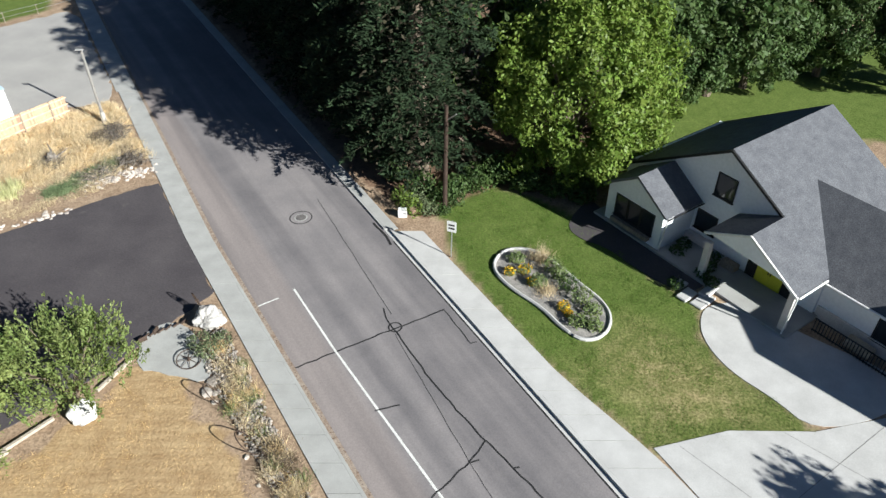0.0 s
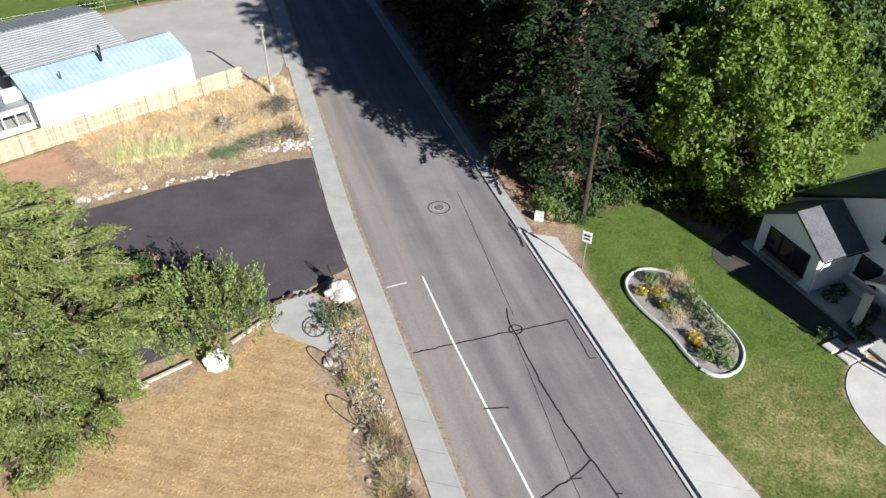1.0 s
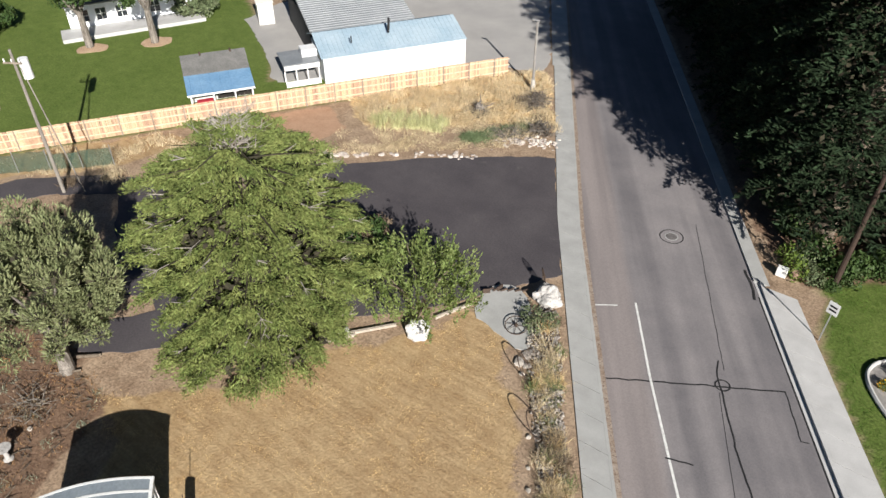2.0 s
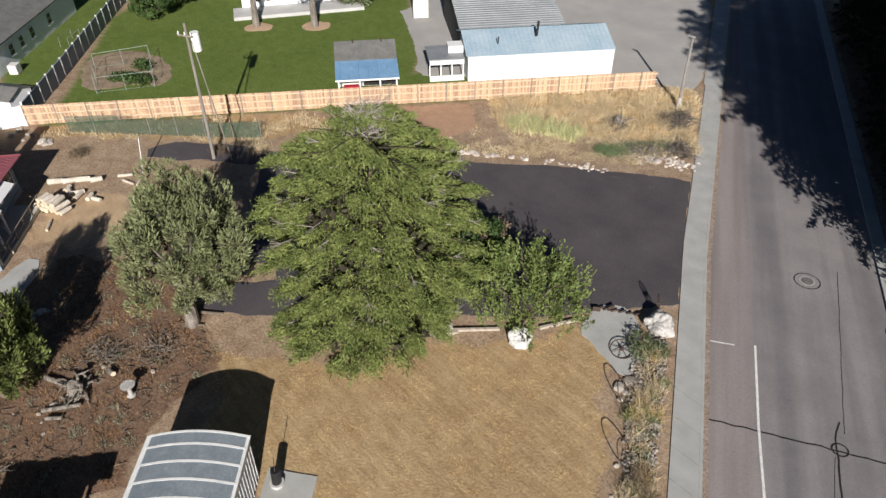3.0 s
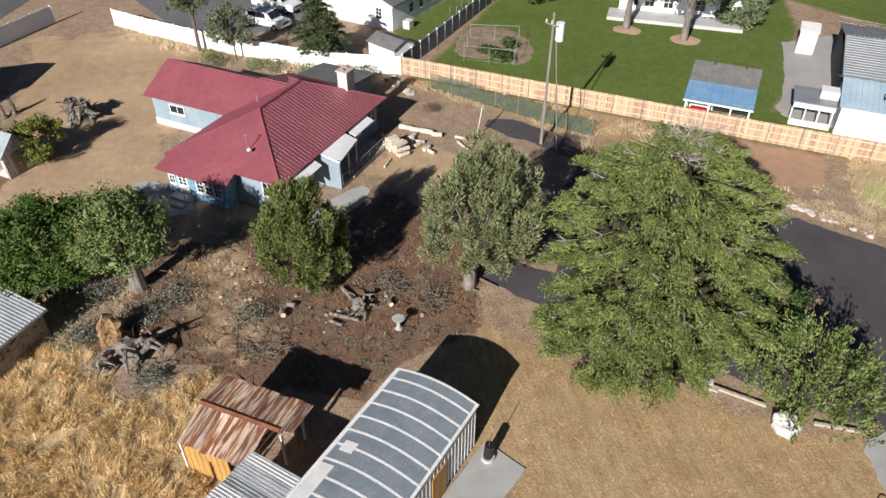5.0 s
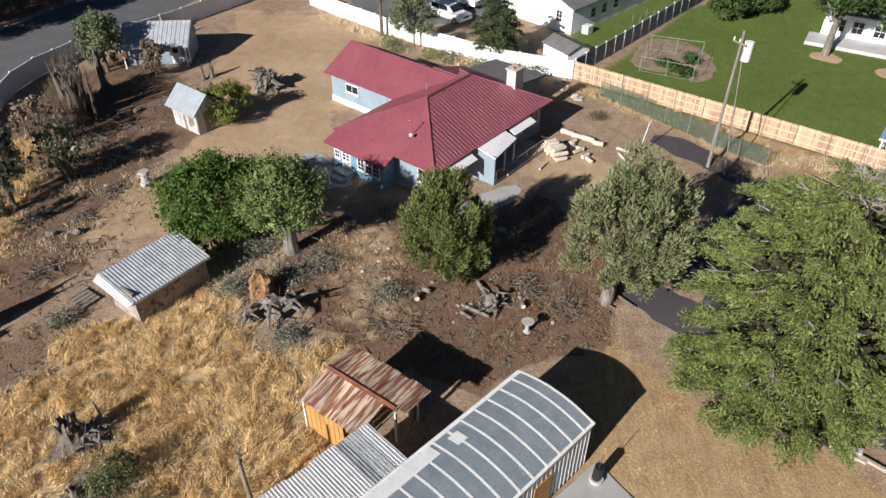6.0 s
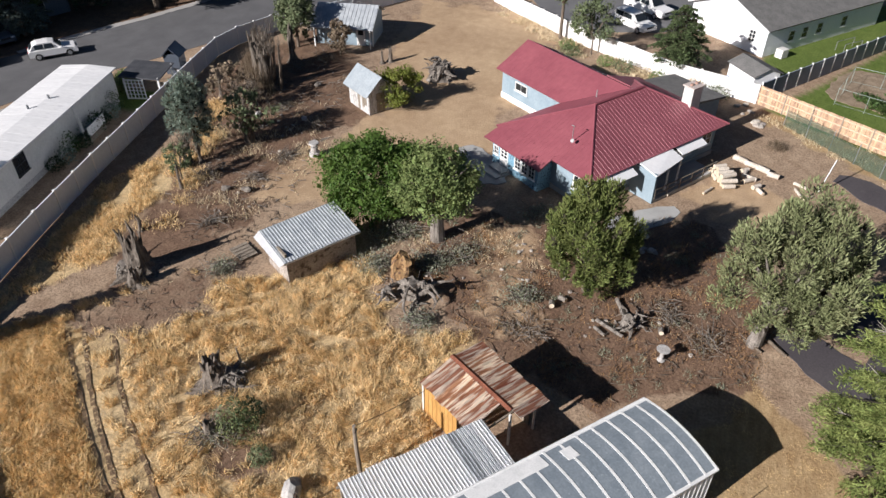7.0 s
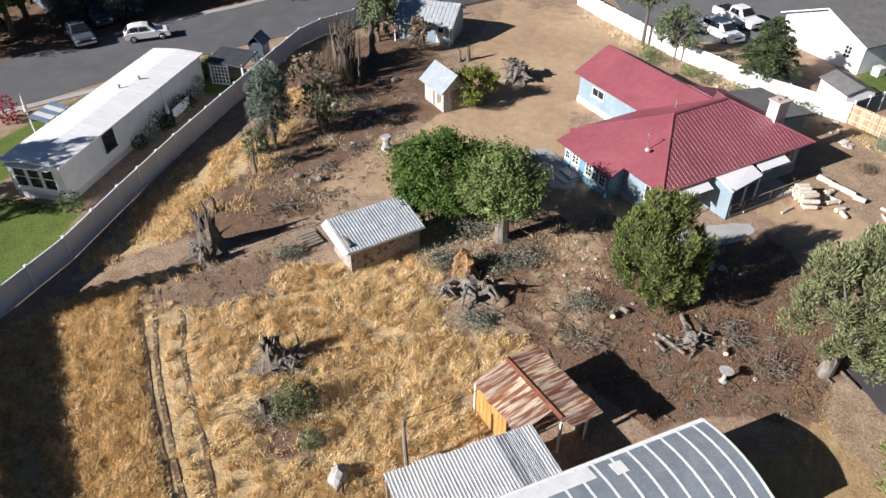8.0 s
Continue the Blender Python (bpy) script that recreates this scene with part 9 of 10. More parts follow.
part("drum", stick((0, 0, 0.2), (0, 0.05, 1.05), 0.22, 0.22, 14), BLACK, ba)
part("rod", stick((0.05, 0.0, 1.0), (0.0, 0.1, 1.9), 0.02), IRON, ba)
pl = thing("pallet", "grey wooden pallet on the ground", "pallet", -28.3, -21.0, 0, 60)
for k in range(5):
    part("slat", bx(-0.75 + 0.32 * k, -0.5 + 0.32 * k, -0.6, 0.6, 0.1, 0.13), WOOD_GREY, pl)
for y in (-0.55, 0, 0.5):
    part("bearer", bx(-0.75, 0.8, y, y + 0.08, 0.0, 0.1), WOOD_GREY, pl)
gb = tagged(new("boulder", rock_mesh("boulder", ROCK_WHITE, 6, 0.8)), "pale lump of rock beside the lean-to", "boulder")
gb.matrix_basis = pose(-14.1, -9.9, 0, 0, 0, 10) @ Matrix.Diagonal((1.2, 0.9, 1.2, 1))
wp = thing("water_pump", "dark hand pump beside the rock", "pump", -13.5, -9.3)
part("stand", stick((0, 0, 0), (0, 0, 1.1), 0.06), IRON, wp)
part("spout", stick((0, 0, 0.9), (0.4, 0, 0.8), 0.04), IRON, wp)
for k, (x, y) in enumerate(((-44.8, -29.6), (-45.3, -25.6), (-34.5, -24.5), (-34.2, -26.0), (-51.5, -27.5))):
    b_ = tagged(new("bucket_scrap", rock_mesh("bucket_scrap", ROCK_WHITE if k < 2 else BARK_GREY, 20 + k)), "pale scrap lying in the brown yard", "scrap")
    b_.matrix_basis = pose(x, y, 0, 0, 0, 40 * k) @ Matrix.Diagonal((0.8, 0.5, 0.6, 1))
ub = thing("utility_box", "small white box and terracotta pot at the kerb", "utility box", -2.7, 38.6)
part("box", bx(-0.3, 0.3, -0.2, 0.2, 0, 0.6, None, 0.03), WHITE, ub)
part("pot", stick((0.7, 0.3, 0), (0.7, 0.3, 0.45), 0.2, 0.28, 12), MATS["clay_pot"], ub)

# rocks: a row by the drive, rubble by the pavement
rocks_me = [rock_mesh("rock", ROCK, s) for s in range(40, 46)]
rr = random.Random(5)


pale_me = [rock_mesh("rock", mat("pale_rock", (0.42, 0.36, 0.32), (0.62, 0.56, 0.51), 2, 0.9, 0.4, per="object"), s) for s in range(46, 50)]


def rocks(pts, n, spread, lo, hi, label, seed, group, meshes=rocks_me):
    rr = random.Random(seed)
    P_ = [Vector((*p, 0)) for p in pts]
    for k in range(n):
        i = rr.randrange(len(P_) - 1)
        p = P_[i].lerp(P_[i + 1], rr.random())
        s = rr.uniform(lo, hi)
        ob = tagged(new("rock", rr.choice(meshes)), label, "rock", group)
        ob.matrix_basis = pose(p.x + rr.gauss(0, spread), p.y + rr.gauss(0, spread), -0.06 * s - 0.02, 0, 0, rr.uniform(0, 360)) @ Matrix.Diagonal((s * rr.uniform(0.8, 1.4), s, s * rr.uniform(0.6, 1), 1))


rocks([(-34.5, 32.7), (-32.4, 34.4), (-30.1, 36.2)], 30, 0.10, 0.20, 0.45, "pale fieldstone edging the dark drive", 1, "drive rocks", pale_me)
rocks([(-29.0, 36.9), (-27.0, 38.2), (-25.4, 39.2)], 26, 0.25, 0.14, 0.38, "pale fieldstone edging the dark drive", 2, "drive rocks", pale_me)
rocks([(-25.4, 42.1), (-23.4, 43.6), (-21.4, 44.5)], 120, 0.45, 0.10, 0.34, "white rock in a low heap by the pavement", 3, "verge rocks", pale_me)
rocks([(-10.9, 24.4), (-8.5, 20.6), (-5.6, 15.6)], 90, 0.40, 0.12, 0.32, "grey rock in the verge beside the pavement", 4, "verge rocks")
rocks([(-11.9, 23.9), (-11.4, 23.4)], 4, 0.2, 0.3, 0.6, "pale rock beside the concrete pad", 5, "verge rocks")
rocks([(-61, 8.2), (-57, 9.2), (-56, 10)], 16, 0.3, 0.3, 0.6, "brown rock heap at the fence corner", 6, "fence rocks")
rocks([(-66, 0.5), (-61.5, 5.5)], 24, 0.3, 0.3, 0.6, "tan rock along the white fence", 7, "fence rocks")
rocks([(-38.6, 2.6), (-36.8, 1.8), (-36.6, 3.4)], 20, 0.3, 0.2, 0.5, "grey rubble beside the path", 8, "path rocks")
rocks([(-30, -1), (-34, -6), (-28, 6), (-35, -24), (-47, -28)], 60, 1.6, 0.12, 0.3, "small stone lying in the dirt", 9, "yard stones")
g = np.random.default_rng(77)
pts = in_poly(ROADSTRIP, 1800, g)
VV, FF = [], []
oct_v = np.array([(1, 0, 0), (-1, 0, 0), (0, 1, 0), (0, -1, 0), (0, 0, 1), (0, 0, -0.4)], float)
oct_f = np.array([(0, 2, 4), (2, 1, 4), (1, 3, 4), (3, 0, 4), (2, 0, 5), (1, 2, 5), (3, 1, 5), (0, 3, 5)])
for k, (x, y) in enumerate(pts):
    s = g.uniform(0.03, 0.13)
    a = g.uniform(0, 6.28)
    R = np.array([[math.cos(a), -math.sin(a), 0], [math.sin(a), math.cos(a), 0], [0, 0, 1]])
    VV.append((oct_v * s * g.uniform(0.7, 1.3, (6, 3))) @ R.T + np.array([x, y, s * 0.3]))
    FF.append(oct_f + 6 * k)
tagged(new("rubble", mesh_np("rubble", np.concatenate(VV), np.concatenate(FF), ROCK_J)), "small grey rubble between pavement and yard", "rubble", kind="stuff")
for k in range(70):
    a = rr.random()
    x, y = -12.0 + 7.2 * a + rr.gauss(0, 0.38), 26.8 - 12.2 * a + rr.gauss(0, 0.3)
    weeds("dry_weeds", "dry straw-coloured weeds beside the pavement", x, y, rr.uniform(0.3, 0.6), rr.uniform(0.35, 0.8), (STRAW_PALE, LEAF_DEAD, STRAW_PALE, STRAW_TUFT, STRAW_PALE, WEED)[k % 6], 130, 0.014, 600 + k, 0.6, group="verge weeds")

# ---- vehicles ----
def vehicle(name, label, x, y, rz, L_, W_, H_, paint, kind="suv"):
    """A car: lofted body, glazed cabin, wheels with tyres and rims, lamps, bumpers."""
    t = thing(name, label, "car", x, y, 0.012, rz)
    hood = H_ * 0.56
    prof = {"suv": [(-0.5, 0.30), (-0.5, 0.52), (-0.47, 0.60), (-0.46, 0.62), (0.18, 0.62), (0.22, 0.60), (0.46, 0.54), (0.5, 0.42), (0.5, 0.26)],
            "truck": [(-0.5, 0.32), (-0.5, 0.60), (-0.48, 0.62), (-0.12, 0.62), (0.2, 0.62), (0.24, 0.60), (0.47, 0.56), (0.5, 0.45), (0.5, 0.28)]}[kind if kind == "truck" else "suv"]
    cab = {"suv": [(-0.48, 0.62), (-0.43, 0.97), (-0.36, 1.0), (0.02, 0.98), (0.10, 0.93), (0.26, 0.60)],
           "truck": [(-0.12, 0.62), (-0.10, 0.98), (-0.07, 1.0), (0.10, 1.0), (0.14, 0.96), (0.25, 0.60)],
           "retro": [(-0.46, 0.62), (-0.38, 0.90), (-0.28, 0.99), (-0.05, 1.0), (0.06, 0.95), (0.20, 0.60)]}[kind]

    def loft(pr, w0, w1, zlo):
        bm = bmesh.new()
        rows = []
        for px, pz in pr:
            k = (pz - zlo) / max(1e-3, 1 - zlo)
            w = w0 + (w1 - w0) * max(0, min(1, k))
            rows.append([bm.verts.new((px * L_, s * w * W_ / 2, pz * H_)) for s in (-1, -0.85, 0.85, 1)])
            for i, dz in ((0, -0.03), (3, -0.03)):
                rows[-1][i].co.z += dz * H_
        for r, s in zip(rows, rows[1:]):
            for i in range(3):
                bm.faces.new((r[i], r[i + 1], s[i + 1], s[i]))
        for i in (0, 3):
            low = [bm.verts.new((r[i].co.x, r[i].co.y, zlo * H_ if zlo > 0.3 else 0.22 * H_)) for r in rows]
            for a in range(len(rows) - 1):
                bm.faces.new((rows[a][i], rows[a + 1][i], low[a + 1], low[a]))
        bm.faces.new(rows[0])
        bm.faces.new(rows[-1][::-1])
        bmesh.ops.recalc_face_normals(bm, faces=bm.faces)
        return bm

    part("body", loft(prof, 1.0, 0.98, 0.2), paint, t)
    cb = part("cabin", loft(cab, 0.96, 0.74, 0.60), paint, t)
    # glass panels just proud of the cabin
    z0, z1 = 0.66 * H_, 0.92 * H_
    for s in (-1, 1):
        xs_ = [cab[1][0] + 0.02, (cab[1][0] + cab[-2][0]) / 2, cab[-2][0] - 0.005]
        for a, b in zip(xs_, xs_[1:]):
            wa = lambda z: (0.96 + (0.74 - 0.96) * (z / H_ - 0.6) / 0.4) * W_ / 2 + 0.012
            q = [(a * L_ + 0.04, s * wa(z0), z0), (b * L_ - 0.04, s * wa(z0), z0), (b * L_ - 0.04 - (0.0 if b < cab[-2][0] - 0.01 else 0.12), s * wa(z1), z1 - 0.02), (a * L_ + 0.06, s * wa(z1), z1 - 0.02)]
            bm = bmesh.new()
            bm.faces.new([bm.verts.new(c) for c in (q if s < 0 else q[::-1])])
            part("side_window", bm, GLASS, cb)
    (xa, za), (xb, zb) = cab[-2], cab[-1]
    q = [(xb * L_ - 0.05, -0.40 * W_, zb * H_ + 0.07), (xb * L_ - 0.05, 0.40 * W_, zb * H_ + 0.07), (xa * L_ + 0.05, 0.33 * W_, za * H_), (xa * L_ + 0.05, -0.33 * W_, za * H_)]
    bm = bmesh.new()
    slab(bm, [Vector(c) + Vector((0.03, 0, 0.03)) for c in q], 0.02)
    part("windscreen", bm, GLASS, cb)
    (xa, za), (xb, zb) = cab[1], cab[0]
    q = [(xb * L_ - 0.0, 0.38 * W_, zb * H_ + 0.10), (xb * L_ - 0.0, -0.38 * W_, zb * H_ + 0.10), (xa * L_ - 0.02, -0.32 * W_, za * H_ - 0.05), (xa * L_ - 0.02, 0.32 * W_, za * H_ - 0.05)]
    bm = bmesh.new()
    slab(bm, [Vector(c) + Vector((-0.03, 0, 0.01)) for c in q], 0.02)
    part("rear_window", bm, GLASS, cb)
    for sx in (-0.31, 0.32):
        for sy in (-1, 1):
            wh = part("wheel", stick((sx * L_, sy * (W_ / 2 - 0.20), 0.34), (sx * L_, sy * (W_ / 2 + 0.01), 0.34), 0.34, 0.34, 18), TYRE, t)
            part("rim", stick((sx * L_, sy * (W_ / 2 + 0.0), 0.34), (sx * L_, sy * (W_ / 2 + 0.02), 0.34), 0.21, 0.19, 14), CHROME, wh)
    for sy in (-0.36, 0.36):
        part("headlight", bx(0.5 * L_ - 0.03, 0.5 * L_ + 0.015, sy * W_ - 0.17, sy * W_ + 0.17, 0.42 * H_, 0.50 * H_, None, 0.01), mat("lamp_clear", (0.6, 0.62, 0.65), (0.7, 0.7, 0.72), 3, 0.15, 0), t)
        part("tail_light", bx(-0.5 * L_ - 0.015, -0.5 * L_ + 0.03, sy * W_ - 0.1, sy * W_ + 0.1, 0.45 * H_, 0.60 * H_, None, 0.01), LAMP_RED, t)
        part("mirror", bx(0.17 * L_, 0.20 * L_, sy * W_ * 1.42 - 0.07, sy * W_ * 1.42 + 0.07, 0.62 * H_, 0.70 * H_, None, 0.02), paint, t)
    part("front_bumper", bx(0.485 * L_, 0.5 * L_ + 0.04, -0.46 * W_, 0.46 * W_, 0.22 * H_, 0.34 * H_, None, 0.03), CHROME if kind == "truck" else paint, t)
    part("grille", bx(0.5 * L_ - 0.005, 0.5 * L_ + 0.02, -0.24 * W_, 0.24 * W_, 0.37 * H_, 0.48 * H_), BLACK, t)
    if kind == "truck":
        part("load_bed", bx(-0.47 * L_, -0.13 * L_, -0.42 * W_, 0.42 * W_, 0.58 * H_, 0.63 * H_), BLACK, t)
    return t


vehicle("car", "white sport utility vehicle parked in the court", -74.9, -2.6, 50, 4.8, 1.9, 1.72, CAR_WHITE)
vehicle("car", "white crew-cab pickup truck parked in the court", -79.9, -1.6, 52, 5.6, 2.0, 1.85, CAR_WHITE, "truck")
vehicle("car", "white rounded retro car on the side street", -49.4, -54.7, 137, 4.3, 1.75, 1.6, CAR_WHITE, "retro")
vehicle("car", "dark blue pickup truck across the side street", -46.2, -60.6, 62, 5.8, 2.0, 1.9, CAR_GREY, "truck")
vehicle("car", "dark parked utility vehicle under the trees", -50.6, -62.8, 66, 4.9, 1.9, 1.8, CAR_GREY)

# camper top behind the truck, small sheds by the side street
hs = thing("house", "grey-blue house across the side street", "house", -52.5, -75.0, 0, 66)
wall_block(hs, 0, 9, 0, 12, 0, 2.8, mat("slate_wall", (0.10, 0.14, 0.19), (0.14, 0.18, 0.23), 1, 0.7, 0.1))
roof("roof", [(-0.5, -0.5, 2.7), (9.5, -0.5, 2.7), (9.5, 6, 4.6), (-0.5, 6, 4.6)], SHINGLE_OLD, hs)
roof("roof", [(9.5, 12.5, 2.7), (-0.5, 12.5, 2.7), (-0.5, 6, 4.6), (9.5, 6, 4.6)], SHINGLE_OLD, hs)
for k in range(3):
    window(hs, pose(9.0, 2.4 + 3.2 * k, 0.8, 0, 0, 90), 1.4, 1.4, (2, 1))
sd = thing("carport", "low carport with a dark flat roof and white lattice", "carport", -44.7, -38.7, 0, 195)
CPR = mat("dark_felt", (0.055, 0.058, 0.066), (0.08, 0.083, 0.092), 1.5, 0.8, 0.2, vary=0.15)
bm = bmesh.new()
slab(bm, [(-0.2, 0.0, 1.98), (3.3, 0.0, 1.98), (3.3, 3.5, 2.16), (-0.2, 3.5, 2.16)], 0.12)
part("roof", bm, CPR, sd, "dark flat felt roof")
for x, y in ((0.0, 0.2), (3.0, 0.2), (0.0, 3.2), (3.0, 3.2)):
    part("post", bx(x - 0.06, x + 0.06, y - 0.06, y + 0.06, 0, 2.0), WHITE, sd)
lat = part("lattice_frame", bx(-0.08, -0.02, 1.5, 3.2, 1.72, 1.82), WHITE, sd, "white lattice screen")
part("lattice_frame", bx(-0.08, -0.02, 1.5, 3.2, 0.05, 0.15), WHITE, sd)
for k in range(6):
    part("lattice_slat", bx(-0.07, -0.03, 1.52 + 0.32 * k, 1.6 + 0.32 * k, 0.15, 1.72), WHITE, sd)
for k in range(4):
    part("lattice_slat", bx(-0.06, -0.025, 1.5, 3.2, 0.45 + 0.32 * k, 0.51 + 0.32 * k), WHITE, sd)
sd2 = thing("playhouse", "small dark blue hut with a steep roof", "hut", -49.6, -40.4, 0, 195)
wall_block(sd2, 0, 1.5, 0, 1.4, 0, 1.9, CAR_GREY, "wall", 0.08)
roof("roof", [(-0.2, -0.2, 1.7), (1.7, -0.2, 1.7), (1.7, 0.7, 2.6), (-0.2, 0.7, 2.6)], CAR_GREY, sd2, 0.06)
roof("roof", [(1.7, 1.6, 1.7), (-0.2, 1.6, 1.7), (-0.2, 0.7, 2.6), (1.7, 0.7, 2.6)], CAR_GREY, sd2, 0.06)
hd = thing("hedge", "clipped bright green hedge block beside the street", "hedge", -45.9, -43.9, 0, 15)
g_ = np.random.default_rng(733)
P_ = g_.uniform((-1.5, -0.7, 0.05), (1.5, 0.7, 0.95), (2600, 3))
i_ = np.arange(2600) % 3
P_[i_ == 0, 2], P_[i_ == 1, 1], P_[i_ == 2, 0] = 0.95, 0.7, 1.5
v, f = quads(P_ + g_.normal(size=P_.shape) * 0.05, 0.13, g_, 0.2, 0.55)
part("leaves", mesh_np("leaves", v, f, WEED), WEED, hd)
part("branches", bx(-1.4, 1.4, -0.6, 0.6, 0.0, 0.85), LEAF_WOODS, hd)
sheet("pavement", [(-20, -59.0), (-31.9, -54.3), (-35.4, -52.3), (-38.3, -50.7), (-44.0, -48.6), (-43.6, -47.8), (-37.8, -50.1), (-34.9, -51.7), (-31.3, -53.6), (-20, -58.2)], 0.05, CONCRETE_G, "pale concrete pavement along the side street", "pavement", jag=0.0, smooth=0, thick=0.15)
cn = thing("garden_canopy", "blue and white striped garden canopy on posts", "canopy", -31.0, -46.5, 0, 192)
CB = mat("canopy_blue", (0.16, 0.24, 0.33), (0.22, 0.31, 0.40), 1, 0.7, 0.05)
for k in range(5):
    bm = bmesh.new()
    slab(bm, [(-1.4 + 0.56 * k, -0.75, 2.0), (-0.86 + 0.56 * k, -0.75, 2.0), (-0.86 + 0.56 * k, 0.75, 2.25), (-1.4 + 0.56 * k, 0.75, 2.25)], 0.03)
    part("stripe", bm, WHITE if k % 2 else CB, cn)
for x, y in ((-1.3, -0.7), (1.3, -0.7), (-1.3, 0.7), (1.3, 0.7)):
    part("post", bx(x - 0.03, x + 0.03, y - 0.03, y + 0.03, 0, 2.0), WHITE, cn)
for k, (x, y) in enumerate(((-31.7, -50.4), (-36.4, -39.9))):
    um = thing("garden_umbrella", "closed white garden umbrella on a pole", "umbrella", x, y)
    part("pole", stick((0, 0, 0), (0, 0, 2.5), 0.025), WHITE, um)
    bm = bmesh.new()
    tube(bm, [(0, 0, 1.0), (0, 0, 1.3), (0, 0, 2.2), (0, 0, 2.45)], [0.17, 0.15, 0.07, 0.02], 10)
    for v_ in bm.verts:
        a_ = math.atan2(v_.co.y, v_.co.x)
        v_.co.x *= 1 + 0.2 * math.cos(5 * a_)
        v_.co.y *= 1 + 0.2 * math.cos(5 * a_)
    part("canopy", bm, OFFWHITE, um)
bn = thing("wheelie_bin", "black wheeled rubbish bin by the street", "bin", -44.6, -46.8, 0, 20)
bm = bmesh.new()
box(bm, -0.28, 0.28, -0.3, 0.3, 0, 1.0)
for v_ in bm.verts:
    if v_.co.z < 0.5:
        v_.co.x *= 0.8
        v_.co.y *= 0.8
part("bin_body", bm, BLACK, bn)
part("lid", bx(-0.31, 0.31, -0.34, 0.33, 1.0, 1.06, None, 0.02), BLACK, bn)
ch = thing("garden_chair", "white plastic garden chair on the grass", "chair", -68.3, 14.6, 0, 200)
part("seat", bx(-0.25, 0.25, -0.25, 0.25, 0.40, 0.44), WHITE, ch)
part("backrest", bx(-0.25, 0.25, 0.22, 0.26, 0.44, 0.9), WHITE, ch)
for sx in (-0.22, 0.22):
    for sy in (-0.22, 0.22):
        part("leg", bx(sx - 0.03, sx + 0.03, sy - 0.03, sy + 0.03, 0, 0.4), WHITE, ch)
sw = thing("swing_frame", "grey metal frame on the side lawn", "frame", -74.6, 17.6, 0, 135)
for x in (0, 2.4):
    for y in (0, 0.9):
        part("leg", stick((x, y, 0), (x, y, 0.9), 0.03), CHROME, sw)
for y in (0, 0.9):
    part("rail", stick((0, y, 0.9), (2.4, y, 0.9), 0.03), CHROME, sw)
lf = thing("wire_fence", "low wire fence along the far lawn", "fence")
pts_ = [(-41.5, 80), (-44.2, 76.6), (-53.8, 66.6), (-64, 56.5)]
for (x0, y0), (x1, y1) in zip(pts_, pts_[1:]):
    n = max(1, int(math.hypot(x1 - x0, y1 - y0) / 3))
    for i in range(n):
        part("post", stick((x0 + (x1 - x0) * i / n, y0 + (y1 - y0) * i / n, 0), (x0 + (x1 - x0) * i / n, y0 + (y1 - y0) * i / n, 1.2), 0.04), WOOD_GREY, lf)
    for z in (0.6, 1.1):
        part("wire_strand", stick((x0, y0, z), (x1, y1, z), 0.015, None, 4), CHROME, lf)

# ---- dry grass, wood chips, lawn blades ----
g = np.random.default_rng(91)
TRACKS = [[(-19.2, -26.6), (-17.3, -24.6), (-15.0, -21.9), (-13.1, -19.7), (-11.5, -17.6), (-6.0, -11.0)],
          [(-19.3, -25.5), (-17.2, -23.5), (-15.8, -22.1), (-14.0, -20.0), (-12.1, -17.7), (-7.0, -11.4)],
          [(-19.6, -23.8), (-16.7, -21.1), (-15.0, -19.2), (-13.8, -17.6), (-12.4, -15.9), (-8.0, -11.0)]]
TRACKBAND = [TRACKS[0][0], *TRACKS[0][1:], *TRACKS[2][::-1]]
ruts = thing("tyre_rut", "dark worn wheel ruts through the dry grass", "wheel rut", kind="structure")
RUT = mat("rut_soil", (0.085, 0.055, 0.035), (0.22, 0.145, 0.085), 1.6, 0.95, 0.5, vary=0.35, c3=(0.50, 0.37, 0.21), spots=0.52)
for k, line in enumerate(TRACKS):
    bm = bmesh.new()
    strip(bm, wiggle(line, 0.25, 0.09, 50 + k), 0.22, 0.012 + 0.002 * k)
    part("rut", bm, RUT, ruts)


def off_tracks(p, w=0.30):
    keep = np.ones(len(p), bool)
    for line in TRACKS:
        for (x0, y0), (x1, y1) in zip(line, line[1:]):
            t_ = np.clip(((p[:, 0] - x0) * (x1 - x0) + (p[:, 1] - y0) * (y1 - y0)) / ((x1 - x0) ** 2 + (y1 - y0) ** 2), 0, 1)
            keep &= np.hypot(p[:, 0] - x0 - t_ * (x1 - x0), p[:, 1] - y0 - t_ * (y1 - y0)) > w
    return keep


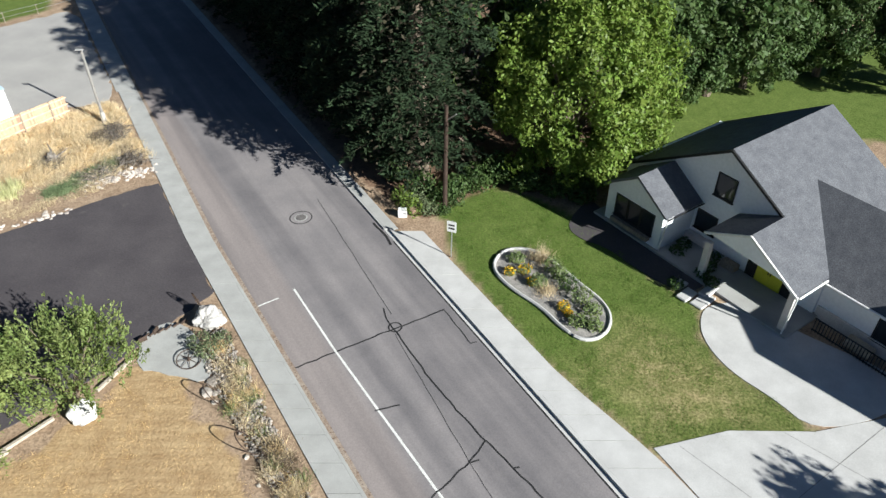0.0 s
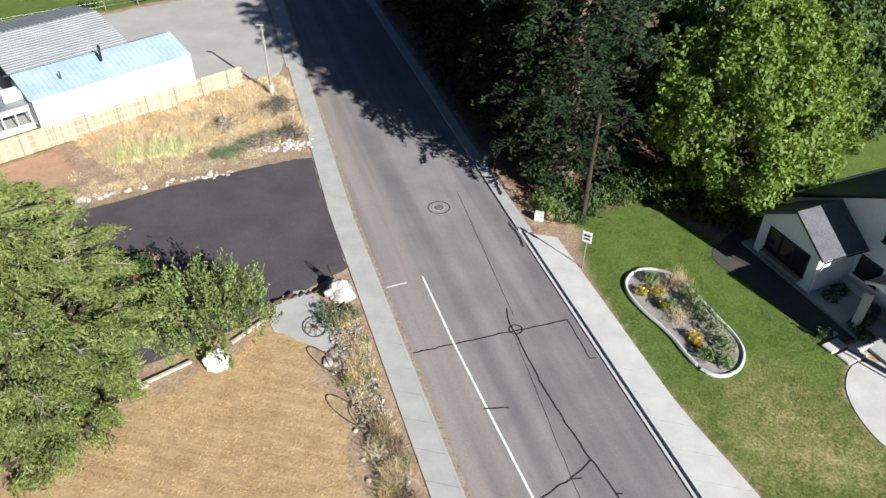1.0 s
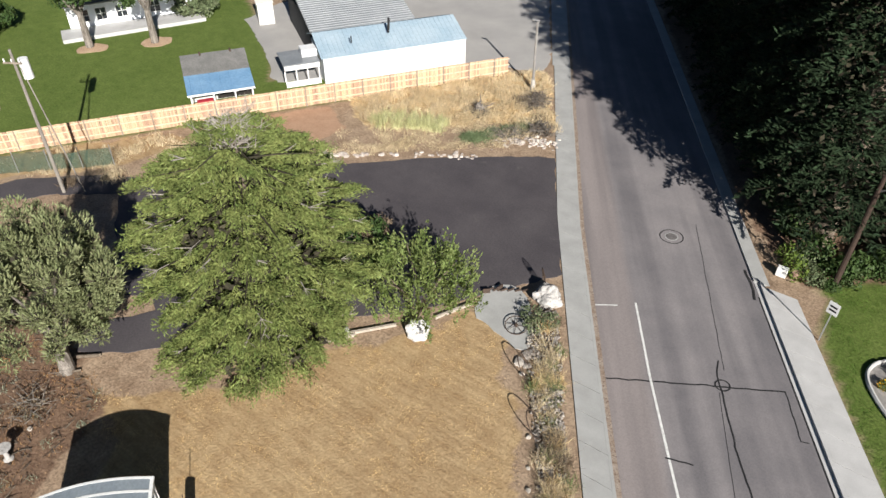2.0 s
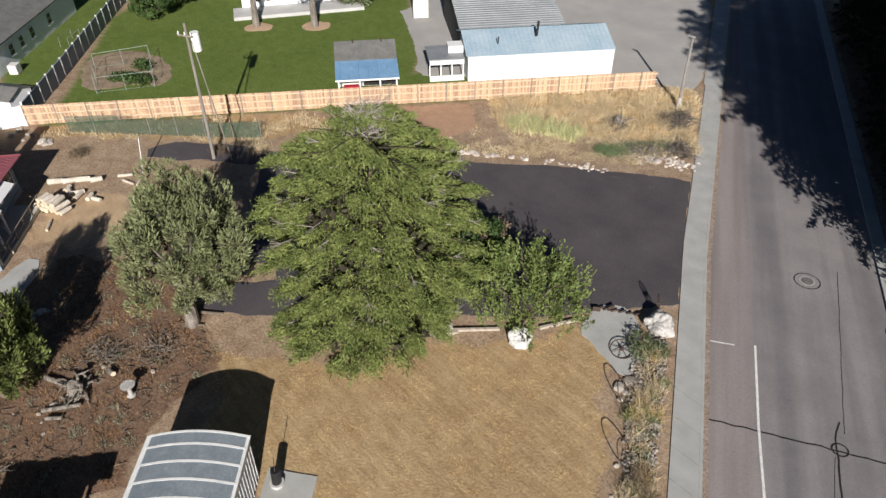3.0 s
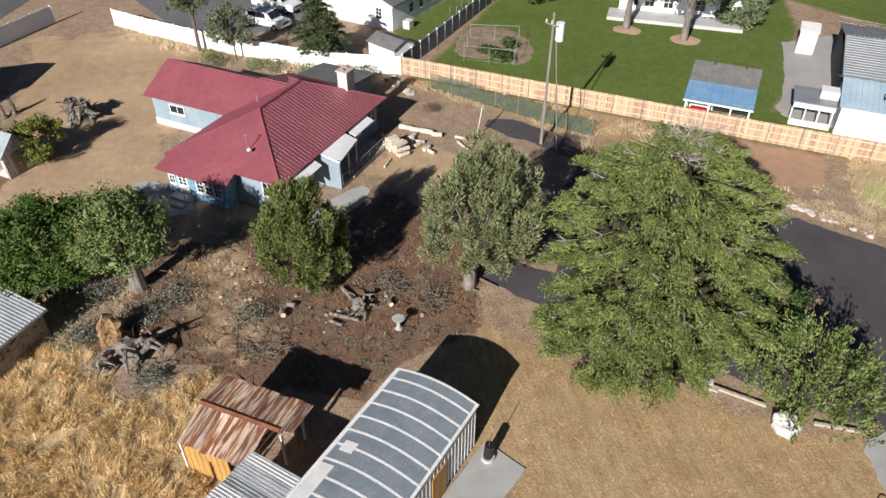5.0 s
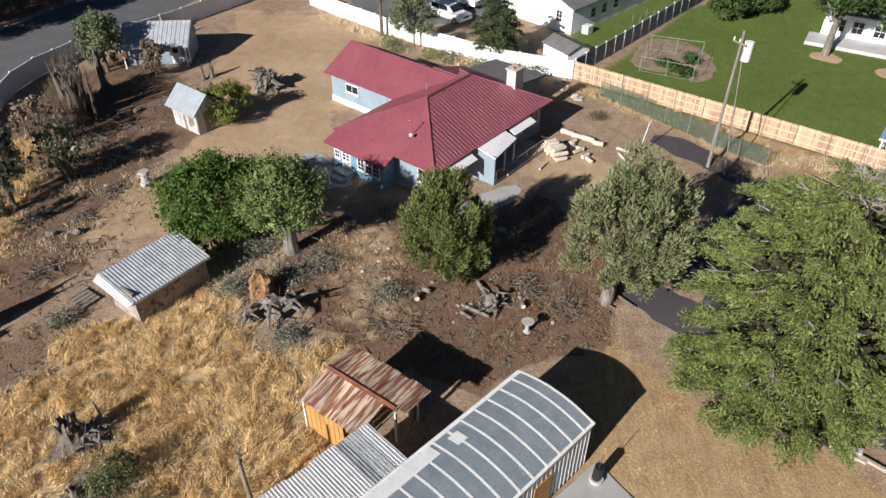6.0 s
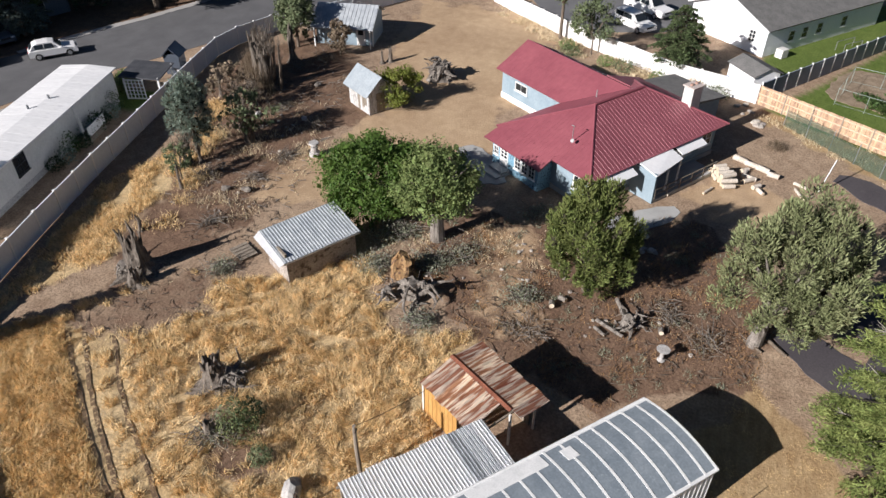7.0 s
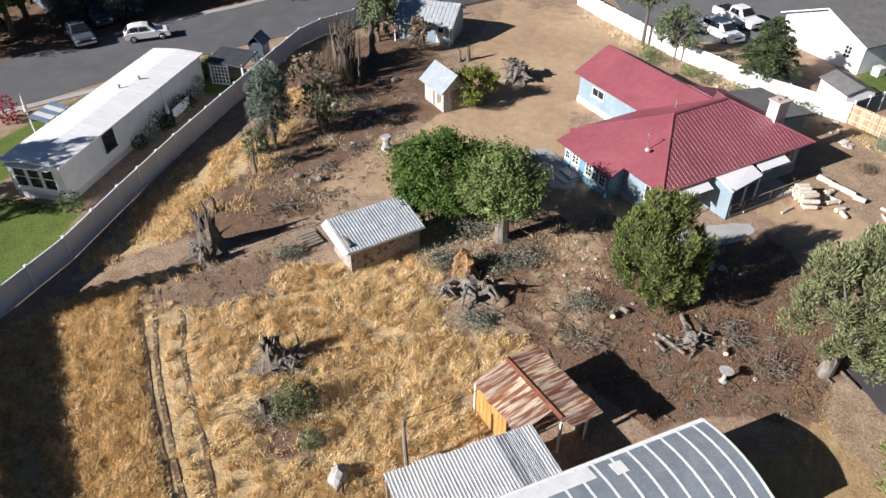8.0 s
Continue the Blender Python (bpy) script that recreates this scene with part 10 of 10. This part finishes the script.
def tufts(name, label, poly, n, per, h, w, material, spread=0.16, lean=0.5, thin=0.0, scale=0.5, comb=0.0):
    """Tussocks of dry grass: clumps of blades, thicker where the noise says so. comb: how far each tussock falls to one side."""
    p = in_poly(poly, n, g)
    p = p[off_tracks(p)]
    bare_, bd_ = inside(p, BARE)
    p = p[~bare_ | (g.random(len(p)) > 0.5 + 0.5 * np.minimum(bd_, 1.0))]
    p = p[~inside(p, REDPATCH)[0]]
    p = p[~inside(p, TRACKBAND)[0] | (g.random(len(p)) > 0.5)]
    p = p[~inside(p, BUSHSPOT)[0] | (g.random(len(p)) > 0.75)]
    d = np.array([noise.noise((x * scale, y * scale, 2.0)) + 0.6 * noise.noise((x * scale * 3, y * scale * 3, 5.0)) for x, y in p])
    p = p[d > thin]
    amp = 0.75 + 0.6 * np.clip(d[d > thin], -0.5, 0.8)
    if comb:
        az = np.array([7.0 * noise.noise((x * 0.35, y * 0.35, 8.0)) for x, y in p]) + g.normal(size=len(p)) * 0.8
        side_ = np.stack([np.cos(az), np.sin(az), np.zeros(len(p))], 1) * comb * g.uniform(0.4, 1.3, (len(p), 1))
    q = np.repeat(p, per, 0) + g.normal(size=(len(p) * per, 2)) * spread
    hh = np.repeat(amp, per)[:, None] * h
    P_ = np.concatenate([q, np.full((len(q), 1), -0.03)], 1)
    v, f = blades(P_, hh, w, g, lean)
    if comb:
        v[2::3] += np.repeat(side_, per, 0) * hh
    return tagged(new(name, mesh_np(name, v, f, material)), label, "grass", kind="stuff")


ORANGE_STRIP = [(-17.2, -30.4), (-20.0, -28.2), (-18.9, -26.7), (-15.9, -23.0), (-11.9, -18.4), (-9.9, -16.2), (-6.0, -11.6), (-3.5, -13.5), (-8.4, -19.4), (-13.0, -25.0)]
tufts("dry_grass", "tall golden dry grass in tussocks", GOLDEN, 8500, 36, 0.42, 0.022, STRAW_TUFT, 0.14, 0.5, 0.06, 1.7, 0.6)
tufts("dry_grass", "orange-brown dry grass beside the wheel ruts", ORANGE_STRIP, 2600, 30, 0.34, 0.021, STRAW_ORANGE, 0.15, 0.55, -0.1, 1.9, 0.5)
tufts("dry_grass", "pale bleached grass among the gold", GOLDEN, 4200, 12, 0.24, 0.016, STRAW_PALE, 0.22, 0.9, -0.2, 0.8, 0.5)
tufts("dry_grass", "golden dry grass along the vinyl fence", STRIP, 1300, 11, 0.40, 0.024, STRAW_TUFT, 0.18, 0.5, -0.1)
tufts("dry_grass", "pale golden dry grass on the verge", GOLDPATCH, 1500, 18, 0.55, 0.022, STRAW_PALE, 0.2, 0.4, -0.1, 0.8, 0.5)
tufts("dry_grass", "golden stalks among the verge grass", GOLDPATCH, 1500, 18, 0.55, 0.022, STRAW_VERGE, 0.2, 0.4, -0.1, 0.8, 0.5)
tufts("dry_grass", "mown straw grass in the front yard", YARD, 3600, 9, 0.07, 0.010, STRAW_ORANGE, 0.14, 0.9, -0.1)
tufts("dry_grass", "sparse dry grass on the chips", CHIPS, 1500, 9, 0.24, 0.014, mat("rust_grass", (0.30, 0.165, 0.075), (0.46, 0.28, 0.13), 0.5, 0.85, 0, trans=0.25, vary=0.25), 0.22, 0.7, 0.0)
tufts("dry_grass", "sparse dry grass in the brown yard", BROWN, 1200, 9, 0.26, 0.014, LEAF_DEAD, 0.22, 0.7, 0.1)
tufts("dry_grass", "dry grass by the drive's far edge", [(-45, 24.5), (-34, 33), (-29, 37.5), (-33, 40), (-46, 28.5)], 1200, 8, 0.26, 0.024, STRAW_PALE, 0.2, 0.6, 0.0)
tufts("dry_grass", "dry grass between the rocks and the drive", [(-35, 32.6), (-30.5, 36.6), (-24.0, 42.0), (-22.0, 46.0), (-26.5, 46.0), (-33.0, 38.6)], 1800, 9, 0.22, 0.016, STRAW_PALE, 0.2, 0.7, -0.1)
brush_heap("brush_pile", "pale grey branches heaped by the pavement", -24.6, 43.6, 1.5, 0.9, 0.6, 571, STRAW_PALE, 90, 500)
DARK_BRUSH = mat("dark_thorn", (0.05, 0.040, 0.034), (0.12, 0.095, 0.08), 1.2, 0.9, 0, per="island", vary=0.3)
for k, (x, y, r) in enumerate(((-23.0, 45.4, 0.9), (-26.1, 49.8, 0.7), (-25.6, 48.6, 0.7))):
    brush_heap("brush_pile", "dark thorny branches heaped by the pavement", x, y, r, 0.6, 1.0, 572 + k, DARK_BRUSH, 80, 420)
tufts("dry_grass", "dry grass round the fruit trees", [(-30, -12), (-37, -19), (-40, -12), (-36, -4), (-38, 0), (-34, 3), (-32, -6)], 900, 8, 0.24, 0.022, STRAW_PALE, 0.2, 0.6, 0.1)
tufts("dry_grass", "yellowed weeds by the white fence", [(-78, -16), (-68, -5), (-63, 3), (-61, 2), (-66, -8), (-75, -18)], 900, 9, 0.4, 0.03, STRAW_PALE, 0.25, 0.5, 0.0)
tufts("lawn_grass", "short green grass of the front lawn", LAWN_R, 16000, 6, 0.07, 0.012, GREEN_BLADE, 0.10, 0.7, -0.6)
tufts("dry_grass", "weeds along the fence row", FENCEROW, 900, 9, 0.34, 0.025, STRAW_PALE, 0.2, 0.5, 0.0)
# chips and leaf litter
p = np.concatenate([in_poly(CHIPS, 5000, g), in_poly(BROWN, 4000, g), in_poly([(-24, -3), (-37, -9), (-37, 5), (-27, 10)], 2500, g)])
P_ = np.concatenate([p, g.uniform(0.0, 0.04, (len(p), 1))], 1)
v, f = quads(P_, 0.10, g, 0.0, 0.35, 0.8)
CHIP = mat("wood_chip", (0.15, 0.085, 0.055), (0.33, 0.20, 0.125), 3, 0.95, 0, per="island", vary=0.3)
tagged(new("wood_chips", mesh_np("wood_chips", v, f, CHIP)), "brown wood chips and twigs on the soil", "wood chips", kind="stuff")
tufts("dry_grass", "pale dry grass among the litter of the back yard", [(-33, -30), (-48, -32.5), (-50, -26), (-40, -20), (-31, -23)], 700, 12, 0.34, 0.02, STRAW_PALE, 0.3, 0.6, 0.15)
tufts("dry_grass", "golden dry grass along the white fence shade", [(-28, -29.5), (-42, -33.6), (-47, -35.2), (-46, -33), (-38, -29.6), (-29, -26.5)], 900, 14, 0.42, 0.022, STRAW_TUFT, 0.3, 0.6, 0.1)
litter = random.Random(77)
bm = bmesh.new()
for k in range(420):
    a, b = litter.random(), litter.random()
    p = Vector((-31 - 24 * a, -20 - 5 * a - 9 * b, 0.02))
    q = p + Vector((litter.gauss(0, 0.35), litter.gauss(0, 0.35), litter.uniform(0.0, 0.12)))
    tube(bm, [p, q], [litter.uniform(0.015, 0.05), 0.012], 5)
solid("branch_litter", bm, BARK_GREY, "broken sticks littering the brown back yard", "litter", kind="stuff")
bm = bmesh.new()
tw_ = np.random.default_rng(313)
for x, y in in_poly(CHIPS, 620, tw_):
    p = Vector((x, y, 0.02))
    for _ in range(1 + int(tw_.integers(0, 3))):
        q = p + Vector((*tw_.normal(0, 0.28, 2), tw_.uniform(0.0, 0.12)))
        tube(bm, [p, q], [tw_.uniform(0.010, 0.03), 0.008], 4, False)
solid("twig_litter", bm, mat("dark_twig", (0.06, 0.045, 0.036), (0.20, 0.165, 0.13), 2.5, 0.95, 0.3, per="island"), "broken dark twigs lying on the wood chips", "litter", kind="stuff")
tufts("dry_grass", "low grey-green weeds on the chips", CHIPS, 420, 26, 0.20, 0.02, SAGE, 0.16, 0.6, 0.12, 0.7)
bm = bmesh.new()
for x, y in np.concatenate([in_poly(BARE, 150, tw_), in_poly([(-29, -27), (-36, -23), (-31, -20), (-26, -22)], 150, tw_)]):
    p = Vector((x, y, 0.02))
    for _ in range(1 + int(tw_.integers(0, 2))):
        q = p + Vector((*tw_.normal(0, 0.25, 2), tw_.uniform(0.0, 0.10)))
        tube(bm, [p, q], [tw_.uniform(0.010, 0.028), 0.008], 4, False)
solid("twig_litter", bm, MATS["dark_twig"], "broken dark twigs on the bare soil", "litter", kind="stuff")
